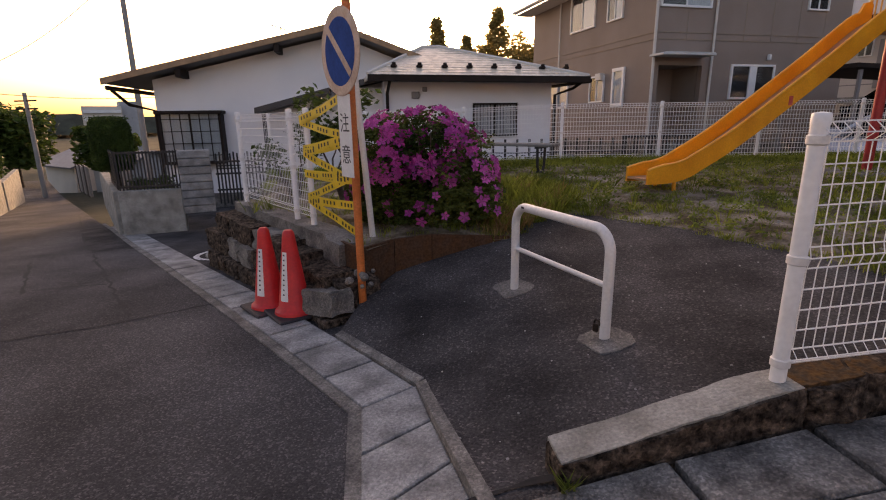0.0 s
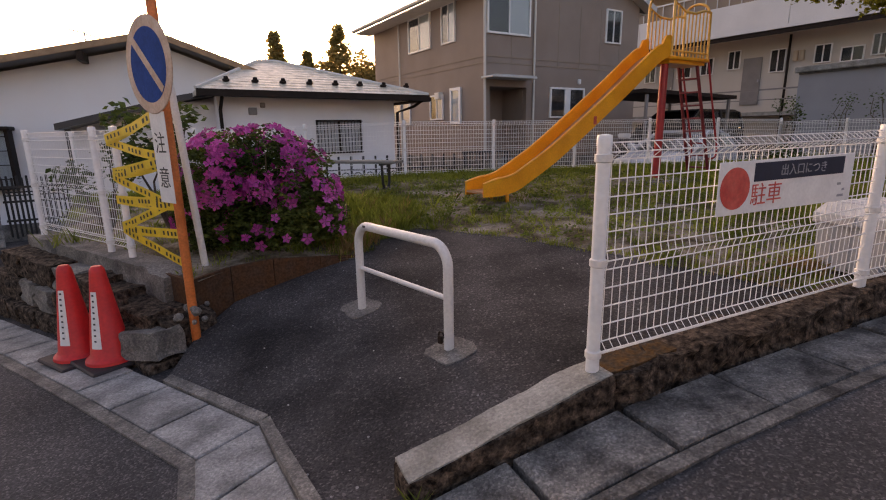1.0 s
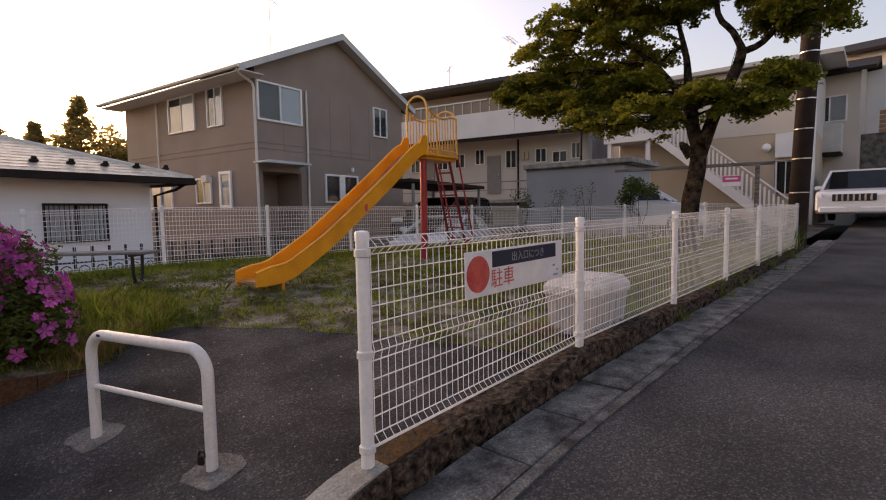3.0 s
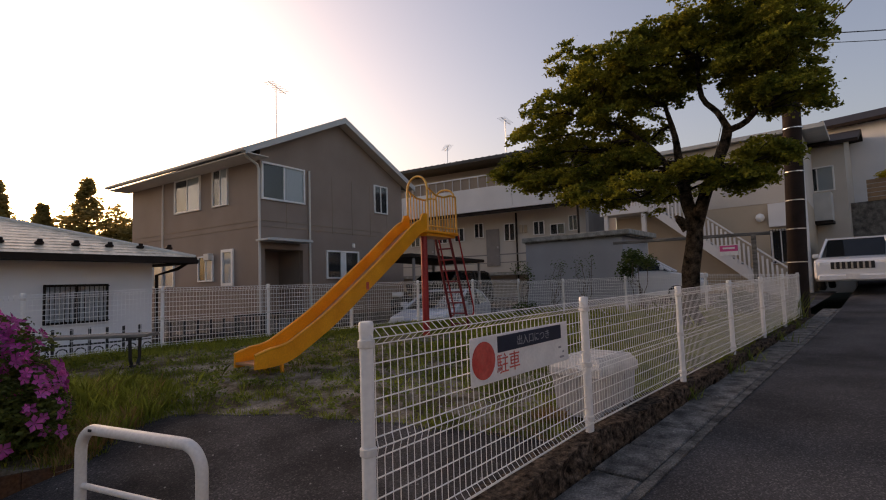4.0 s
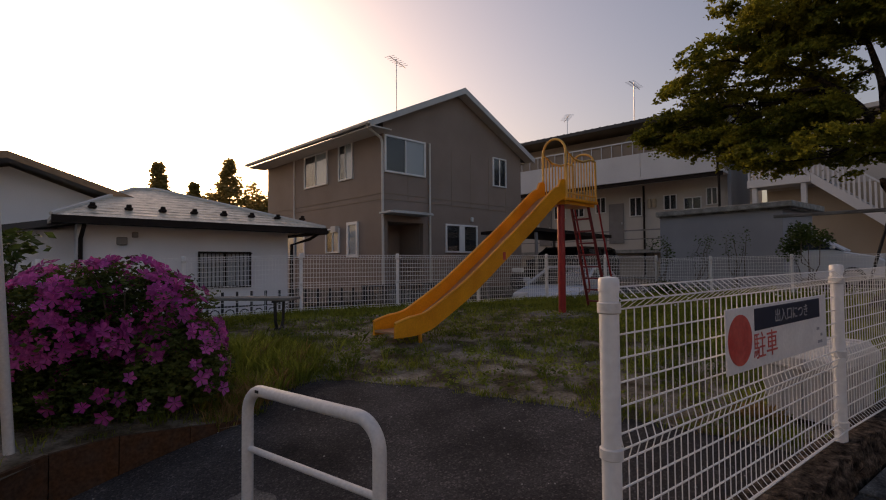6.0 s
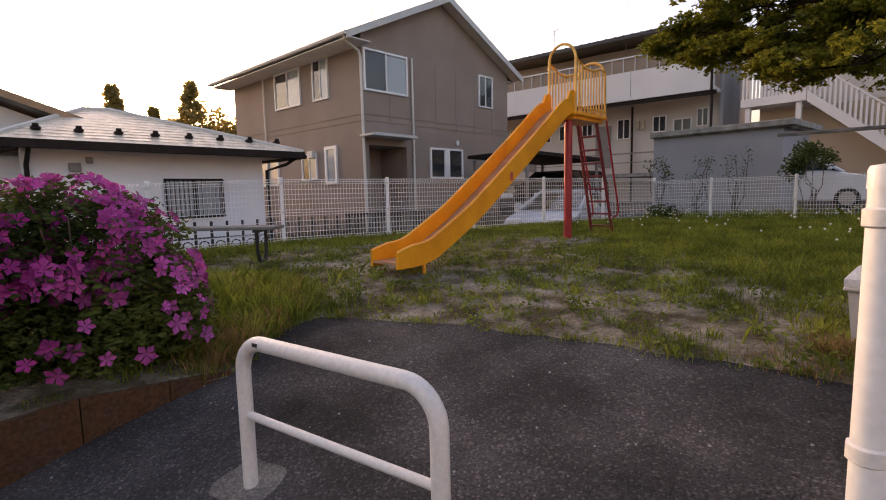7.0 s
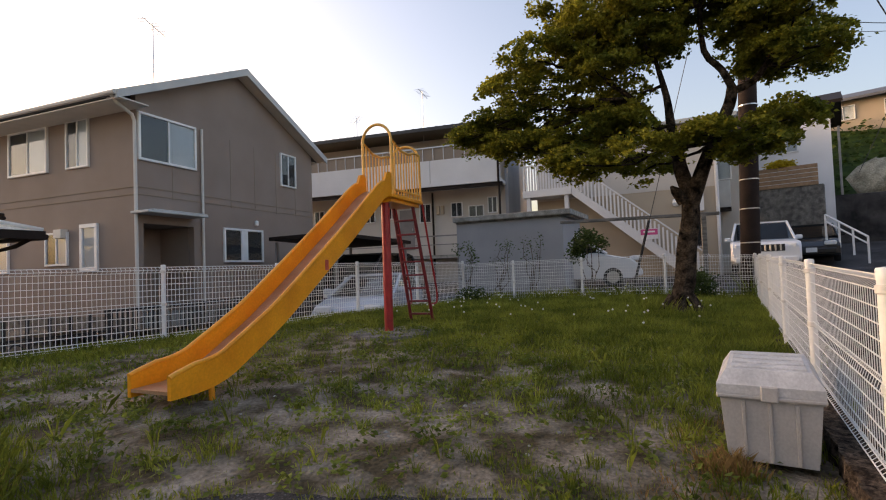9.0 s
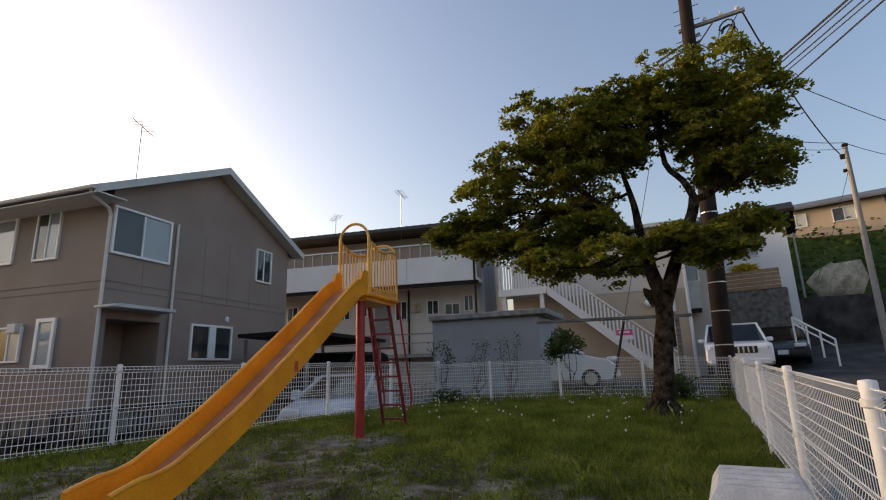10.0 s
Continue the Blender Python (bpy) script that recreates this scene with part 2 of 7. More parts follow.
# ---- mesh tools ----
class Geo:
    """Gathers faces; turned into one mesh."""

    def __init__(self):
        self.v, self.f = [], []

    def add(self, verts, faces):
        k = len(self.v)
        self.v += [tuple(p) for p in verts]
        self.f += [tuple(k + i for i in f) for f in faces]
        return self

    def box(self, c, size, rz=0.0, bevel=0.0, m=None):
        hx, hy, hz = (s / 2 for s in size)
        b = min(bevel, 0.45 * min(size))
        t = (m if m else Matrix.Identity(4)) @ pose(c[0], c[1], c[2], 0, 0, rz)
        sg = [(x, y, z) for x in (-1, 1) for y in (-1, 1) for z in (-1, 1)]
        if b <= 0:
            vs = [t @ Vector((x * hx, y * hy, z * hz)) for x, y, z in sg]
            return self.add(vs, [(0, 1, 3, 2), (4, 6, 7, 5), (0, 4, 5, 1), (2, 3, 7, 6), (0, 2, 6, 4), (1, 5, 7, 3)])
        vs = []
        for x, y, z in sg:
            vs += [t @ Vector((x * hx, y * (hy - b), z * (hz - b))), t @ Vector((x * (hx - b), y * hy, z * (hz - b))), t @ Vector((x * (hx - b), y * (hy - b), z * hz))]
        cid = {s: i * 3 for i, s in enumerate(sg)}
        fs = [(i * 3, i * 3 + 1, i * 3 + 2) for i in range(8)]
        for ax in range(3):
            o1, o2 = (ax + 1) % 3, (ax + 2) % 3
            for s in (-1, 1):
                ring = []
                for p, q in ((-1, -1), (1, -1), (1, 1), (-1, 1)):
                    k = [0, 0, 0]
                    k[ax], k[o1], k[o2] = s, p, q
                    ring.append(cid[tuple(k)] + ax)
                fs.append(tuple(ring))
            for p, q in ((-1, -1), (1, -1), (1, 1), (-1, 1)):
                k0, k1 = [0, 0, 0], [0, 0, 0]
                k0[ax], k1[ax] = -1, 1
                k0[o1] = k1[o1] = p
                k0[o2] = k1[o2] = q
                a, d = cid[tuple(k0)], cid[tuple(k1)]
                fs.append((a + o1, d + o1, d + o2, a + o2))
        return self.add(vs, fs)

    def tube(self, path, r, n=8, caps=True):
        pts = [Vector(p) for p in path]
        rs = r if isinstance(r, (list, tuple)) else [r] * len(pts)
        t0 = (pts[1] - pts[0]).normalized()
        u = t0.orthogonal().normalized()
        vs, fs = [], []
        for i, p in enumerate(pts):
            a = pts[max(i - 1, 0)]
            b = pts[min(i + 1, len(pts) - 1)]
            t = (b - a).normalized() if (b - a).length > 1e-9 else t0
            u = (u - t * u.dot(t)).normalized()
            w = t.cross(u)
            for k in range(n):
                an = 2 * math.pi * k / n
                vs.append(p + rs[i] * (math.cos(an) * u + math.sin(an) * w))
        for i in range(len(pts) - 1):
            for k in range(n):
                fs.append((i * n + k, i * n + (k + 1) % n, (i + 1) * n + (k + 1) % n, (i + 1) * n + k))
        if caps:
            fs += [tuple(range(n))[::-1], tuple((len(pts) - 1) * n + k for k in range(n))]
        return self.add(vs, fs)

    def lathe(self, c, profile, n=20, m=None):
        vs, fs = [], []
        for r, z in profile:
            for k in range(n):
                an = 2 * math.pi * k / n
                p = Vector((c[0] + r * math.cos(an), c[1] + r * math.sin(an), c[2] + z))
                vs.append(m @ p if m else p)
        for i in range(len(profile) - 1):
            for k in range(n):
                fs.append((i * n + k, i * n + (k + 1) % n, (i + 1) * n + (k + 1) % n, (i + 1) * n + k))
        fs += [tuple(range(n))[::-1], tuple((len(profile) - 1) * n + k for k in range(n))]
        return self.add(vs, fs)

    def prism(self, outline, a, b, axis="y", m=None):
        """An outline in the plane across the axis, drawn out from a to b. y: (x, z); x: (y, z); z: (x, y)."""
        def at(p, d):
            q = {"y": (p[0], d, p[1]), "x": (d, p[0], p[1]), "z": (p[0], p[1], d)}[axis]
            return m @ Vector(q) if m else Vector(q)
        n = len(outline)
        vs = [at(p, a) for p in outline] + [at(p, b) for p in outline]
        fs = [tuple(range(n))[::-1], tuple(range(n, 2 * n))] + [(i, (i + 1) % n, n + (i + 1) % n, n + i) for i in range(n)]
        return self.add(vs, fs)

    def mesh(self, name, material, smooth=False, fix=True):
        me = bpy.data.meshes.new(name)
        me.from_pydata(self.v, [], self.f)
        if fix and len(self.f) < 30000:
            bm = bmesh.new()
            bm.from_mesh(me)
            bmesh.ops.recalc_face_normals(bm, faces=bm.faces)
            bm.to_mesh(me)
            bm.free()
        me.materials.append(material)
        if smooth:
            me.polygons.foreach_set("use_smooth", [True] * len(me.polygons))
            me.set_sharp_from_angle(angle=radians(smooth if smooth > 1 else 40))
        me.update()
        return me


def part(name, geo, material, parent, label="", smooth=False):
    ob = new(name, geo.mesh(name, material, smooth))
    ob.parent = parent
    return tagged(ob, label)


def thing(name, label, category, m=None, group="", kind=""):
    ob = new(name)
    ob.empty_display_size = 0.1
    ob.matrix_world = m if m else Matrix.Identity(4)
    return tagged(ob, label, category, group, kind)


def solid(name, geo, material, label, category, smooth=False, group="", kind=""):
    return tagged(new(name, geo.mesh(name, material, smooth)), label, category, group, kind)


def lettering(text, size, material, parent, m, name="lettering", label=""):
    cu = bpy.data.curves.new(name, "FONT")
    cu.body, cu.size, cu.extrude = text, size, 0.0006
    cu.align_x, cu.align_y = "CENTER", "CENTER"
    tmp = new("tmp", cu)
    bpy.context.view_layer.update()
    me = bpy.data.meshes.new_from_object(tmp.evaluated_get(bpy.context.evaluated_depsgraph_get()))
    bpy.data.objects.remove(tmp)
    me.materials.clear()
    me.materials.append(material)
    ob = new(name, me)
    ob.parent, ob.matrix_local = parent, m
    return tagged(ob, label)


def arc(c, r, a0, a1, n, f):
    return [f(c[0] + r * math.cos(radians(a0 + (a1 - a0) * i / n)), c[1] + r * math.sin(radians(a0 + (a1 - a0) * i / n))) for i in range(n + 1)]


def blend(x, xs, zs):
    return float(np.interp(x, xs, zs))


# ---- the ground's heights ----
CORNER = (-0.17, 2.62)                      # inner corner of the gutter at the junction
LW = Vector((-0.63, 0.777)).normalized()    # along the gutter of the lane that runs downhill
NW = Vector((LW.y, -LW.x))                  # across it, towards the playground
FENCE = Vector((math.cos(radians(6.5)), math.sin(radians(6.5))))
FENCE_N = Vector((-FENCE.y, FENCE.x))
F0 = Vector((1.298, 1.765))                 # first post of the street fence


def lane_down(s):
    return blend(s, (0, 1.07, 2.56, 4.69, 7.7, 10.2, 30, 60, 200), (0, -0.04, -0.13, -0.28, -0.5, -0.65, -2.1, -3.6, -6))


def lane_up(x):
    return blend(x, (-0.1, 0.3, 0.9, 1.42, 2.27, 3.2, 4.54, 6.3, 11.3, 16, 24, 34, 60), (-0.2, -0.05, 0.07, 0.15, 0.22, 0.25, 0.29, 0.32, 0.38, 0.5, 0.9, 2.3, 4))


def z_road(x, y):
    s = (x + 0.56) * LW.x + (y - 2.45) * LW.y
    return lane_up(x) + lane_down(max(s, 0.0))


def z_apron(x, y):
    dx, dy = x - CORNER[0], y - CORNER[1]
    u, v = max(dx * NW.x + dy * NW.y, 0), -(dx * LW.x + dy * LW.y)
    return -0.19 + 0.27 * u - 0.034 * u * u + 0.13 * v * max(0, 1 - u / 2.2) * (1 if v > 0 else 0.25)


EDGE_LINE = [(3.32, 2.05), (3.05, 2.75), (2.68, 3.45), (2.1, 4.5), (1.4, 5.3), (0.98, 5.1), (0.62, 4.64)]
EDGE = []                                   # the ragged border between asphalt and grass
for (ax, ay), (bx, by) in zip(EDGE_LINE, EDGE_LINE[1:]):
    cuts = max(1, int(math.hypot(bx - ax, by - ay) / 0.16))
    for i in range(cuts):
        EDGE.append((ax + (bx - ax) * i / cuts + random.uniform(-0.03, 0.03), ay + (by - ay) * i / cuts + random.uniform(-0.03, 0.03)))
EDGE.append(EDGE_LINE[-1])


def z_lawn(x, y):
    z = 0.09 + 0.03 * min(max(x, -2), 9) + 0.045 * y + 0.006 * math.sin(x * 1.7 + y) * math.cos(y * 1.3)
    z -= 0.03 * min(max(x - 2, 0), 8) * min(max((y - 5) / 4.2, 0), 1)
    if 0.2 < x < 4 and 1.9 < y < 6:
        d = 9.0
        for (ax, ay), (bx, by) in zip(EDGE, EDGE[1:]):
            k = min(1, max(0, ((x - ax) * (bx - ax) + (y - ay) * (by - ay)) / ((bx - ax) ** 2 + (by - ay) ** 2)))
            d = min(d, math.hypot(x - ax - k * (bx - ax), y - ay - k * (by - ay)))
        k = min(1, d / 0.6)
        k = k * k * (3 - 2 * k)
        z = (z_apron(x, y) - 0.004 + 0.012 * min(1, d / 0.06)) * (1 - k) + z * k
    return z


def inside(p, poly):
    c, j = False, len(poly) - 1
    for i in range(len(poly)):
        (xi, yi), (xj, yj) = poly[i], poly[j]
        if (yi > p[1]) != (yj > p[1]) and p[0] < (xj - xi) * (p[1] - yi) / (yj - yi) + xi:
            c = not c
        j = i
    return c


def sheet(poly, step, height, thick=0.0):
    """A height field over a polygon, cut along its outline."""
    bm = bmesh.new()
    xs, ys = [p[0] for p in poly], [p[1] for p in poly]
    bm.faces.new([bm.verts.new((x, y, 0)) for x, y in poly])
    for lo, hi, ax in ((min(xs), max(xs), 0), (min(ys), max(ys), 1)):
        k = lo + step
        while k < hi:
            co, no = ((k, 0, 0), (1, 0, 0)) if ax == 0 else ((0, k, 0), (0, 1, 0))
            bmesh.ops.bisect_plane(bm, geom=bm.verts[:] + bm.edges[:] + bm.faces[:], plane_co=co, plane_no=no)
            k += step
    for v in bm.verts:
        v.co.z = height(v.co.x, v.co.y)
    bmesh.ops.recalc_face_normals(bm, faces=bm.faces)
    g = Geo()
    bm.verts.index_update()
    flip = sum(f.normal.z for f in bm.faces) < 0
    g.add([v.co for v in bm.verts], [tuple(v.index for v in (reversed(f.verts) if flip else f.verts)) for f in bm.faces])
    bm.free()
    return g


def L_at(s, u, z=0.0):
    """A point s along the downhill gutter's inner edge and u across it towards the playground."""
    return (CORNER[0] + LW.x * s + NW.x * u, CORNER[1] + LW.y * s + NW.y * u, z)


def F_at(s, u, z=0.0):
    """A point s along the street fence and u to its inner side."""
    return (F0.x + FENCE.x * s + FENCE_N.x * u, F0.y + FENCE.y * s + FENCE_N.y * u, z)


# far land, one sheet to the horizon
g = Geo()
rings = (0.0, 8, 16, 28, 45, 70, 120, 250, 600, 1500, 4000)
NSEC = 48


def z_far(x, y):
    d = math.hypot(x, y)
    near = blend(x, (-200, -30, -8, 0, 8, 14, 24, 34, 60, 200), (-12, -4.5, -1.6, -0.7, -0.1, 0.0, 0.5, 1.8, 3.5, 7))
    return near - 0.12 - blend(d, (0, 60, 400, 4000), (0, 0.5, 4, 8))


vs = [(0, 0, z_far(0, 0))]
for r in rings[1:]:
    vs += [(r * math.cos(2 * math.pi * k / NSEC), r * math.sin(2 * math.pi * k / NSEC), z_far(r * math.cos(2 * math.pi * k / NSEC), r * math.sin(2 * math.pi * k / NSEC))) for k in range(NSEC)]
fs = [(0, 1 + k, 1 + (k + 1) % NSEC) for k in range(NSEC)]
for i in range(len(rings) - 2):
    fs += [(1 + i * NSEC + k, 1 + (i + 1) * NSEC + k, 1 + (i + 1) * NSEC + (k + 1) % NSEC, 1 + i * NSEC + (k + 1) % NSEC) for k in range(NSEC)]
g.add(vs, fs)
solid("ground", g, FAR_GROUND, "dark far ground running out to the horizon", "ground", kind="structure")

# the lanes: worn asphalt
GW = 0.43                                   # width of the gutter slabs
D_IN = (0.12, 1.52)                         # where the gutter meets the uphill lane's gutter
road_poly = [L_at(60, -GW)[:2], L_at(0, -GW)[:2], (-0.33, 1.12), F_at(60, -0.51)[:2], (62, -6), (2, -7), (-6, -5), (-9, 2), (-44, 44)]
road = solid("road", sheet(road_poly, 0.8, z_road), ASPHALT, "worn dark grey asphalt lane with patched seams", "road", kind="structure")

# the playground's asphalt entrance
apron_poly = [CORNER, D_IN, F_at(-0.5, -0.22)[:2], F_at(0, -0.02)[:2], F_at(2.2, 0.02)[:2], (3.45, 2.1), (3.2, 2.8), (2.83, 3.52), (2.22, 4.62), (1.4, 5.48), (0.9, 5.2), (0.58, 4.72), (0.3, 4.56), (-0.1, 4.42), (-0.42, 4.3), (-0.6, 4.02), L_at(1.3, 0.42)[:2], L_at(1.0, 0.02)[:2]]
solid("pavement", sheet(apron_poly, 0.22, z_apron), ASPHALT_OLD, "patched coarse asphalt entrance sloping up to the playground", "pavement", kind="structure")

# bedding under the gutters and the side wall
bed_poly = [L_at(0.7, -0.05)[:2], L_at(4.5, -0.05)[:2], L_at(4.5, 0.5)[:2], L_at(0.7, 0.5)[:2]]
solid("gutter_bed", sheet(bed_poly, 0.3, lambda x, y: z_road(x, y) - 0.015), ASPHALT_OLD, "gritty asphalt at the foot of the side wall", "pavement", kind="structure")
joint_poly = [(-0.55, 0.95), (0.75, 1.05), (0.7, 1.62), (-0.2, 1.7)]
solid("gutter_bed", sheet(joint_poly, 0.2, lambda x, y: z_road(x, y) - 0.012), ASPHALT_OLD, "patched asphalt where the two gutters meet", "pavement", kind="structure")

# driveway beyond the side fence
drive_poly = [L_at(2.6, 0.0)[:2], L_at(14, 0.0)[:2], (-7.0, 15.0), (-1.0, 13.8), (-3.2, 9.3), (-2.7, 6.9), L_at(4.35, 0.3)[:2]]
solid("driveway", sheet(drive_poly, 0.7, lambda x, y: z_road(x, y) - 0.01), ASPHALT_OLD, "old asphalt driveway with a round manhole ring", "driveway", kind="structure")

# lawn
lawn_poly = [F_at(2.02, 0.02)[:2], F_at(12.0, 0.02)[:2], (13.3, 9.6), (-3.15, 9.2), L_at(4.15, 0.6)[:2], L_at(1.6, 0.55)[:2], (-0.63, 4.05), (-0.43, 4.31), (-0.1, 4.43), (0.3, 4.57), *reversed(EDGE)]
solid("lawn", sheet(lawn_poly, 0.2, z_lawn), SOIL, "sandy playground soil with patchy grass", "lawn", kind="structure")

# yard behind the back fence, car park
yard_poly = [(-4.4, 9.3), (13.3, 9.7), (13.2, 3.2), (22.5, 4.2), (24, 20), (14, 34), (-4, 30)]
solid("yard", sheet(yard_poly, 2.0, lambda x, y: blend(x, (-4, 6, 10, 13, 24), (-0.45, -0.3, -0.2, 0.5, 0.8))), ASPHALT, "grey asphalt parking yard between the houses", "yard", kind="structure")


# ---- gutters and kerbs ----
def slab(parent, corners, zf, thick=0.07, lift=0.012, bevel=0.006, name="slab", material=CONCRETE):
    """A slab over four plan corners that follows the ground."""
    c = [Vector((x, y, 0)) for x, y in corners]
    mid = sum(c, Vector()) / 4
    top, rim = [], []
    for p in c:
        q = p + (mid - p).normalized() * bevel * 1.6
        top.append((q.x, q.y, zf(p.x, p.y) + lift))
        rim.append((p.x, p.y, zf(p.x, p.y) + lift - bevel))
    low = [(x, y, z - thick) for x, y, z in rim]
    gg = Geo().add(top + rim + low, [(0, 1, 2, 3)] + [(4 + i, 4 + (i + 1) % 4, (i + 1) % 4, i) for i in range(4)] + [(8 + i, 8 + (i + 1) % 4, 4 + (i + 1) % 4, 4 + i) for i in range(4)])
    return part(name, gg, material, parent)


def ribbon(a, b, zf, width, lift, n, thick=0.1):
    """A narrow kerb strip from a to b, its inner side to the left of the way."""
    gg = Geo()
    a, b = Vector(a), Vector(b)
    side = Vector((-(b - a).y, (b - a).x)).normalized() * width
    for i in range(n):
        p, q = a.lerp(b, i / n), a.lerp(b, (i + 1) / n)
        vs = []
        for w in (p, q, q + side, p + side):
            vs.append((w.x, w.y, zf(w.x, w.y) + lift))
        vs += [(x, y, z - thick) for x, y, z in vs]
        gg.add(vs, [(0, 1, 2, 3), (0, 4, 5, 1), (2, 6, 7, 3), (1, 5, 6, 2), (0, 3, 7, 4)])
    return gg


gutter_left = thing("gutter_down", "pale concrete gutter slabs along the lane's edge", "gutter", kind="structure")
gap = 0.008
for i in range(24):
    s0, s1 = i * 0.46 + gap, (i + 1) * 0.46 - gap
    slab(gutter_left, [L_at(s0, -0.35)[:2], L_at(s1, -0.35)[:2], L_at(s1, -0.01)[:2], L_at(s0, -0.01)[:2]], z_road, lift=0.014 + random.uniform(-0.005, 0.005))
part("kerb_strip", ribbon(L_at(0, -0.36)[:2], L_at(12, -0.36)[:2], z_road, 0.075, 0.012, 30), CONCRETE_DK, gutter_left)
c_in, c_out, d_in, d_out = Vector(CORNER), Vector(L_at(0, -0.36)[:2]), Vector(D_IN), Vector((-0.27, 1.22))
for i in range(3):
    f0, f1 = i / 3 + 0.008, (i + 1) / 3 - 0.008
    slab(gutter_left, [c_out.lerp(d_out, f0), c_out.lerp(d_out, f1), c_in.lerp(d_in, f1), c_in.lerp(d_in, f0)], z_road, lift=0.016)
part("kerb_strip", ribbon(d_out, c_out, lambda x, y: z_road(x, y), 0.07, 0.012, 5), CONCRETE_DK, gutter_left)
part("kerb_strip", ribbon(c_in, d_in, lambda x, y: max(z_road(x, y), z_apron(x, y)), 0.06, 0.016, 8), CONCRETE_DK, gutter_left)
part("kerb_strip", ribbon(L_at(1.0, 0.0)[:2], c_in, lambda x, y: max(z_road(x, y), z_apron(x, y)), 0.06, 0.014, 8), CONCRETE_DK, gutter_left)

gutter_right = thing("gutter_up", "grey concrete gutter covers with open joints beside the wall", "gutter", kind="structure")
for i in range(29):
    s0, s1 = -1.035 + i * 0.55 + 0.009 + random.uniform(0, 0.012), -1.035 + (i + 1) * 0.55 - 0.01
    slab(gutter_right, [F_at(s0, -0.425)[:2], F_at(s1, -0.425)[:2], F_at(s1, -0.115)[:2], F_at(s0, -0.115)[:2]], z_road, lift=0.012 + random.uniform(-0.008, 0.008), bevel=0.012, material=CONCRETE_WET)
part("kerb_strip", ribbon(F_at(-1.3, -0.5)[:2], F_at(15, -0.5)[:2], z_road, 0.062, 0.01, 40), CONCRETE_WET, gutter_right)


# ---- walls under the fences ----
def rough_wall(line, lo, hi, front, back, n, amp, seed):
    """A lumpy wall: line(s, u) gives plan points, lo/hi the heights along s, front/back the faces."""
    gg = Geo()
    s0, s1 = n[0], n[1]
    steps, rows = n[2], 6
    vs = []
    for i in range(steps + 1):
        s_ = s0 + (s1 - s0) * i / steps
        ring = []
        prof = [(front, k / (rows - 1)) for k in range(rows)] + [(front + (back - front) * k / 3, 1.0) for k in (1, 2)] + [(back, 1.0), (back, 0.0)]
        for j, (u_, f) in enumerate(prof):
            p = Vector(line(s_, u_))
            z = lo(s_) + (hi(s_) - lo(s_)) * f
            k = noise.noise(Vector((p.x * 7 + seed, p.y * 7, z * 9))) * amp + noise.noise(Vector((p.x * 23, p.y * 23 + seed, z * 25))) * amp * 0.4
            q = Vector(line(s_, u_ + k))
            ring.append((q.x, q.y, z + (k * 0.6 if f > 0.9 else 0)))
        vs += ring
    m_ = rows + 4
    fs = []
    for i in range(steps):
        for j in range(m_ - 1):
            fs.append((i * m_ + j, (i + 1) * m_ + j, (i + 1) * m_ + j + 1, i * m_ + j + 1))
    fs += [tuple(range(m_))[::-1], tuple(steps * m_ + j for j in range(m_))]
    return gg.add(vs, fs)


def wall_top(s_):
    return blend(s_, (0, 0.6, 2, 13.5), (0.285, 0.36, 0.43, 0.47))


def on_f(s_, u_):
    return F_at(s_, u_)


def on_l(s_, u_):
    return L_at(s_, u_)


low_f = lambda s_: z_road(*F_at(s_, -0.08)[:2]) - 0.06
street_wall = thing("wall_street", "low weathered concrete wall stained with moss under the fence", "wall", kind="structure")
part("wall_body", rough_wall(on_f, low_f, wall_top, -0.1, 0.09, (0.06, 13.4, 420), 0.05, 3), MOSSY, street_wall, smooth=60)
part("wall_patch", rough_wall(on_f, lambda s_: wall_top(s_) - 0.05, lambda s_: wall_top(s_) + 0.012, -0.07, 0.08, (0.03, 0.42, 12), 0.01, 8), RUSTSTAIN, street_wall, "orange lichen on the wall's end", smooth=60)
ramp_curb = thing("kerb_ramp", "pale concrete kerb sloping down from the fence post", "kerb", kind="structure")
hi_r = lambda s_: blend(s_, (-0.9, -0.1, 0.06), (0.065, 0.275, 0.3))
part("curb_body", rough_wall(on_f, lambda s_: low_f(s_) - 0.02, hi_r, -0.095, 0.07, (-0.9, 0.05, 40), 0.014, 5), MOSSY, ramp_curb, smooth=60)
part("curb_cap", rough_wall(on_f, lambda s_: hi_r(s_) - 0.03, lambda s_: hi_r(s_) + 0.008, -0.085, 0.075, (-0.89, 0.045, 40), 0.007, 6), CONCRETE_LT, ramp_curb, smooth=60)

side_wall = thing("wall_side", "rough mossy stone wall with a broken concrete kerb on top", "wall", kind="structure")
low_l = lambda s_: z_road(*L_at(s_, 0.1)[:2]) - 0.1
part("stone_base", rough_wall(on_l, low_l, lambda s_: blend(s_, (1.1, 1.5, 2.2, 4.95), (-0.05, 0.08, 0.17, 0.19)), 0.2, 0.6, (1.3, 4.3, 120), 0.03, 11), MOSSY, side_wall, smooth=70)


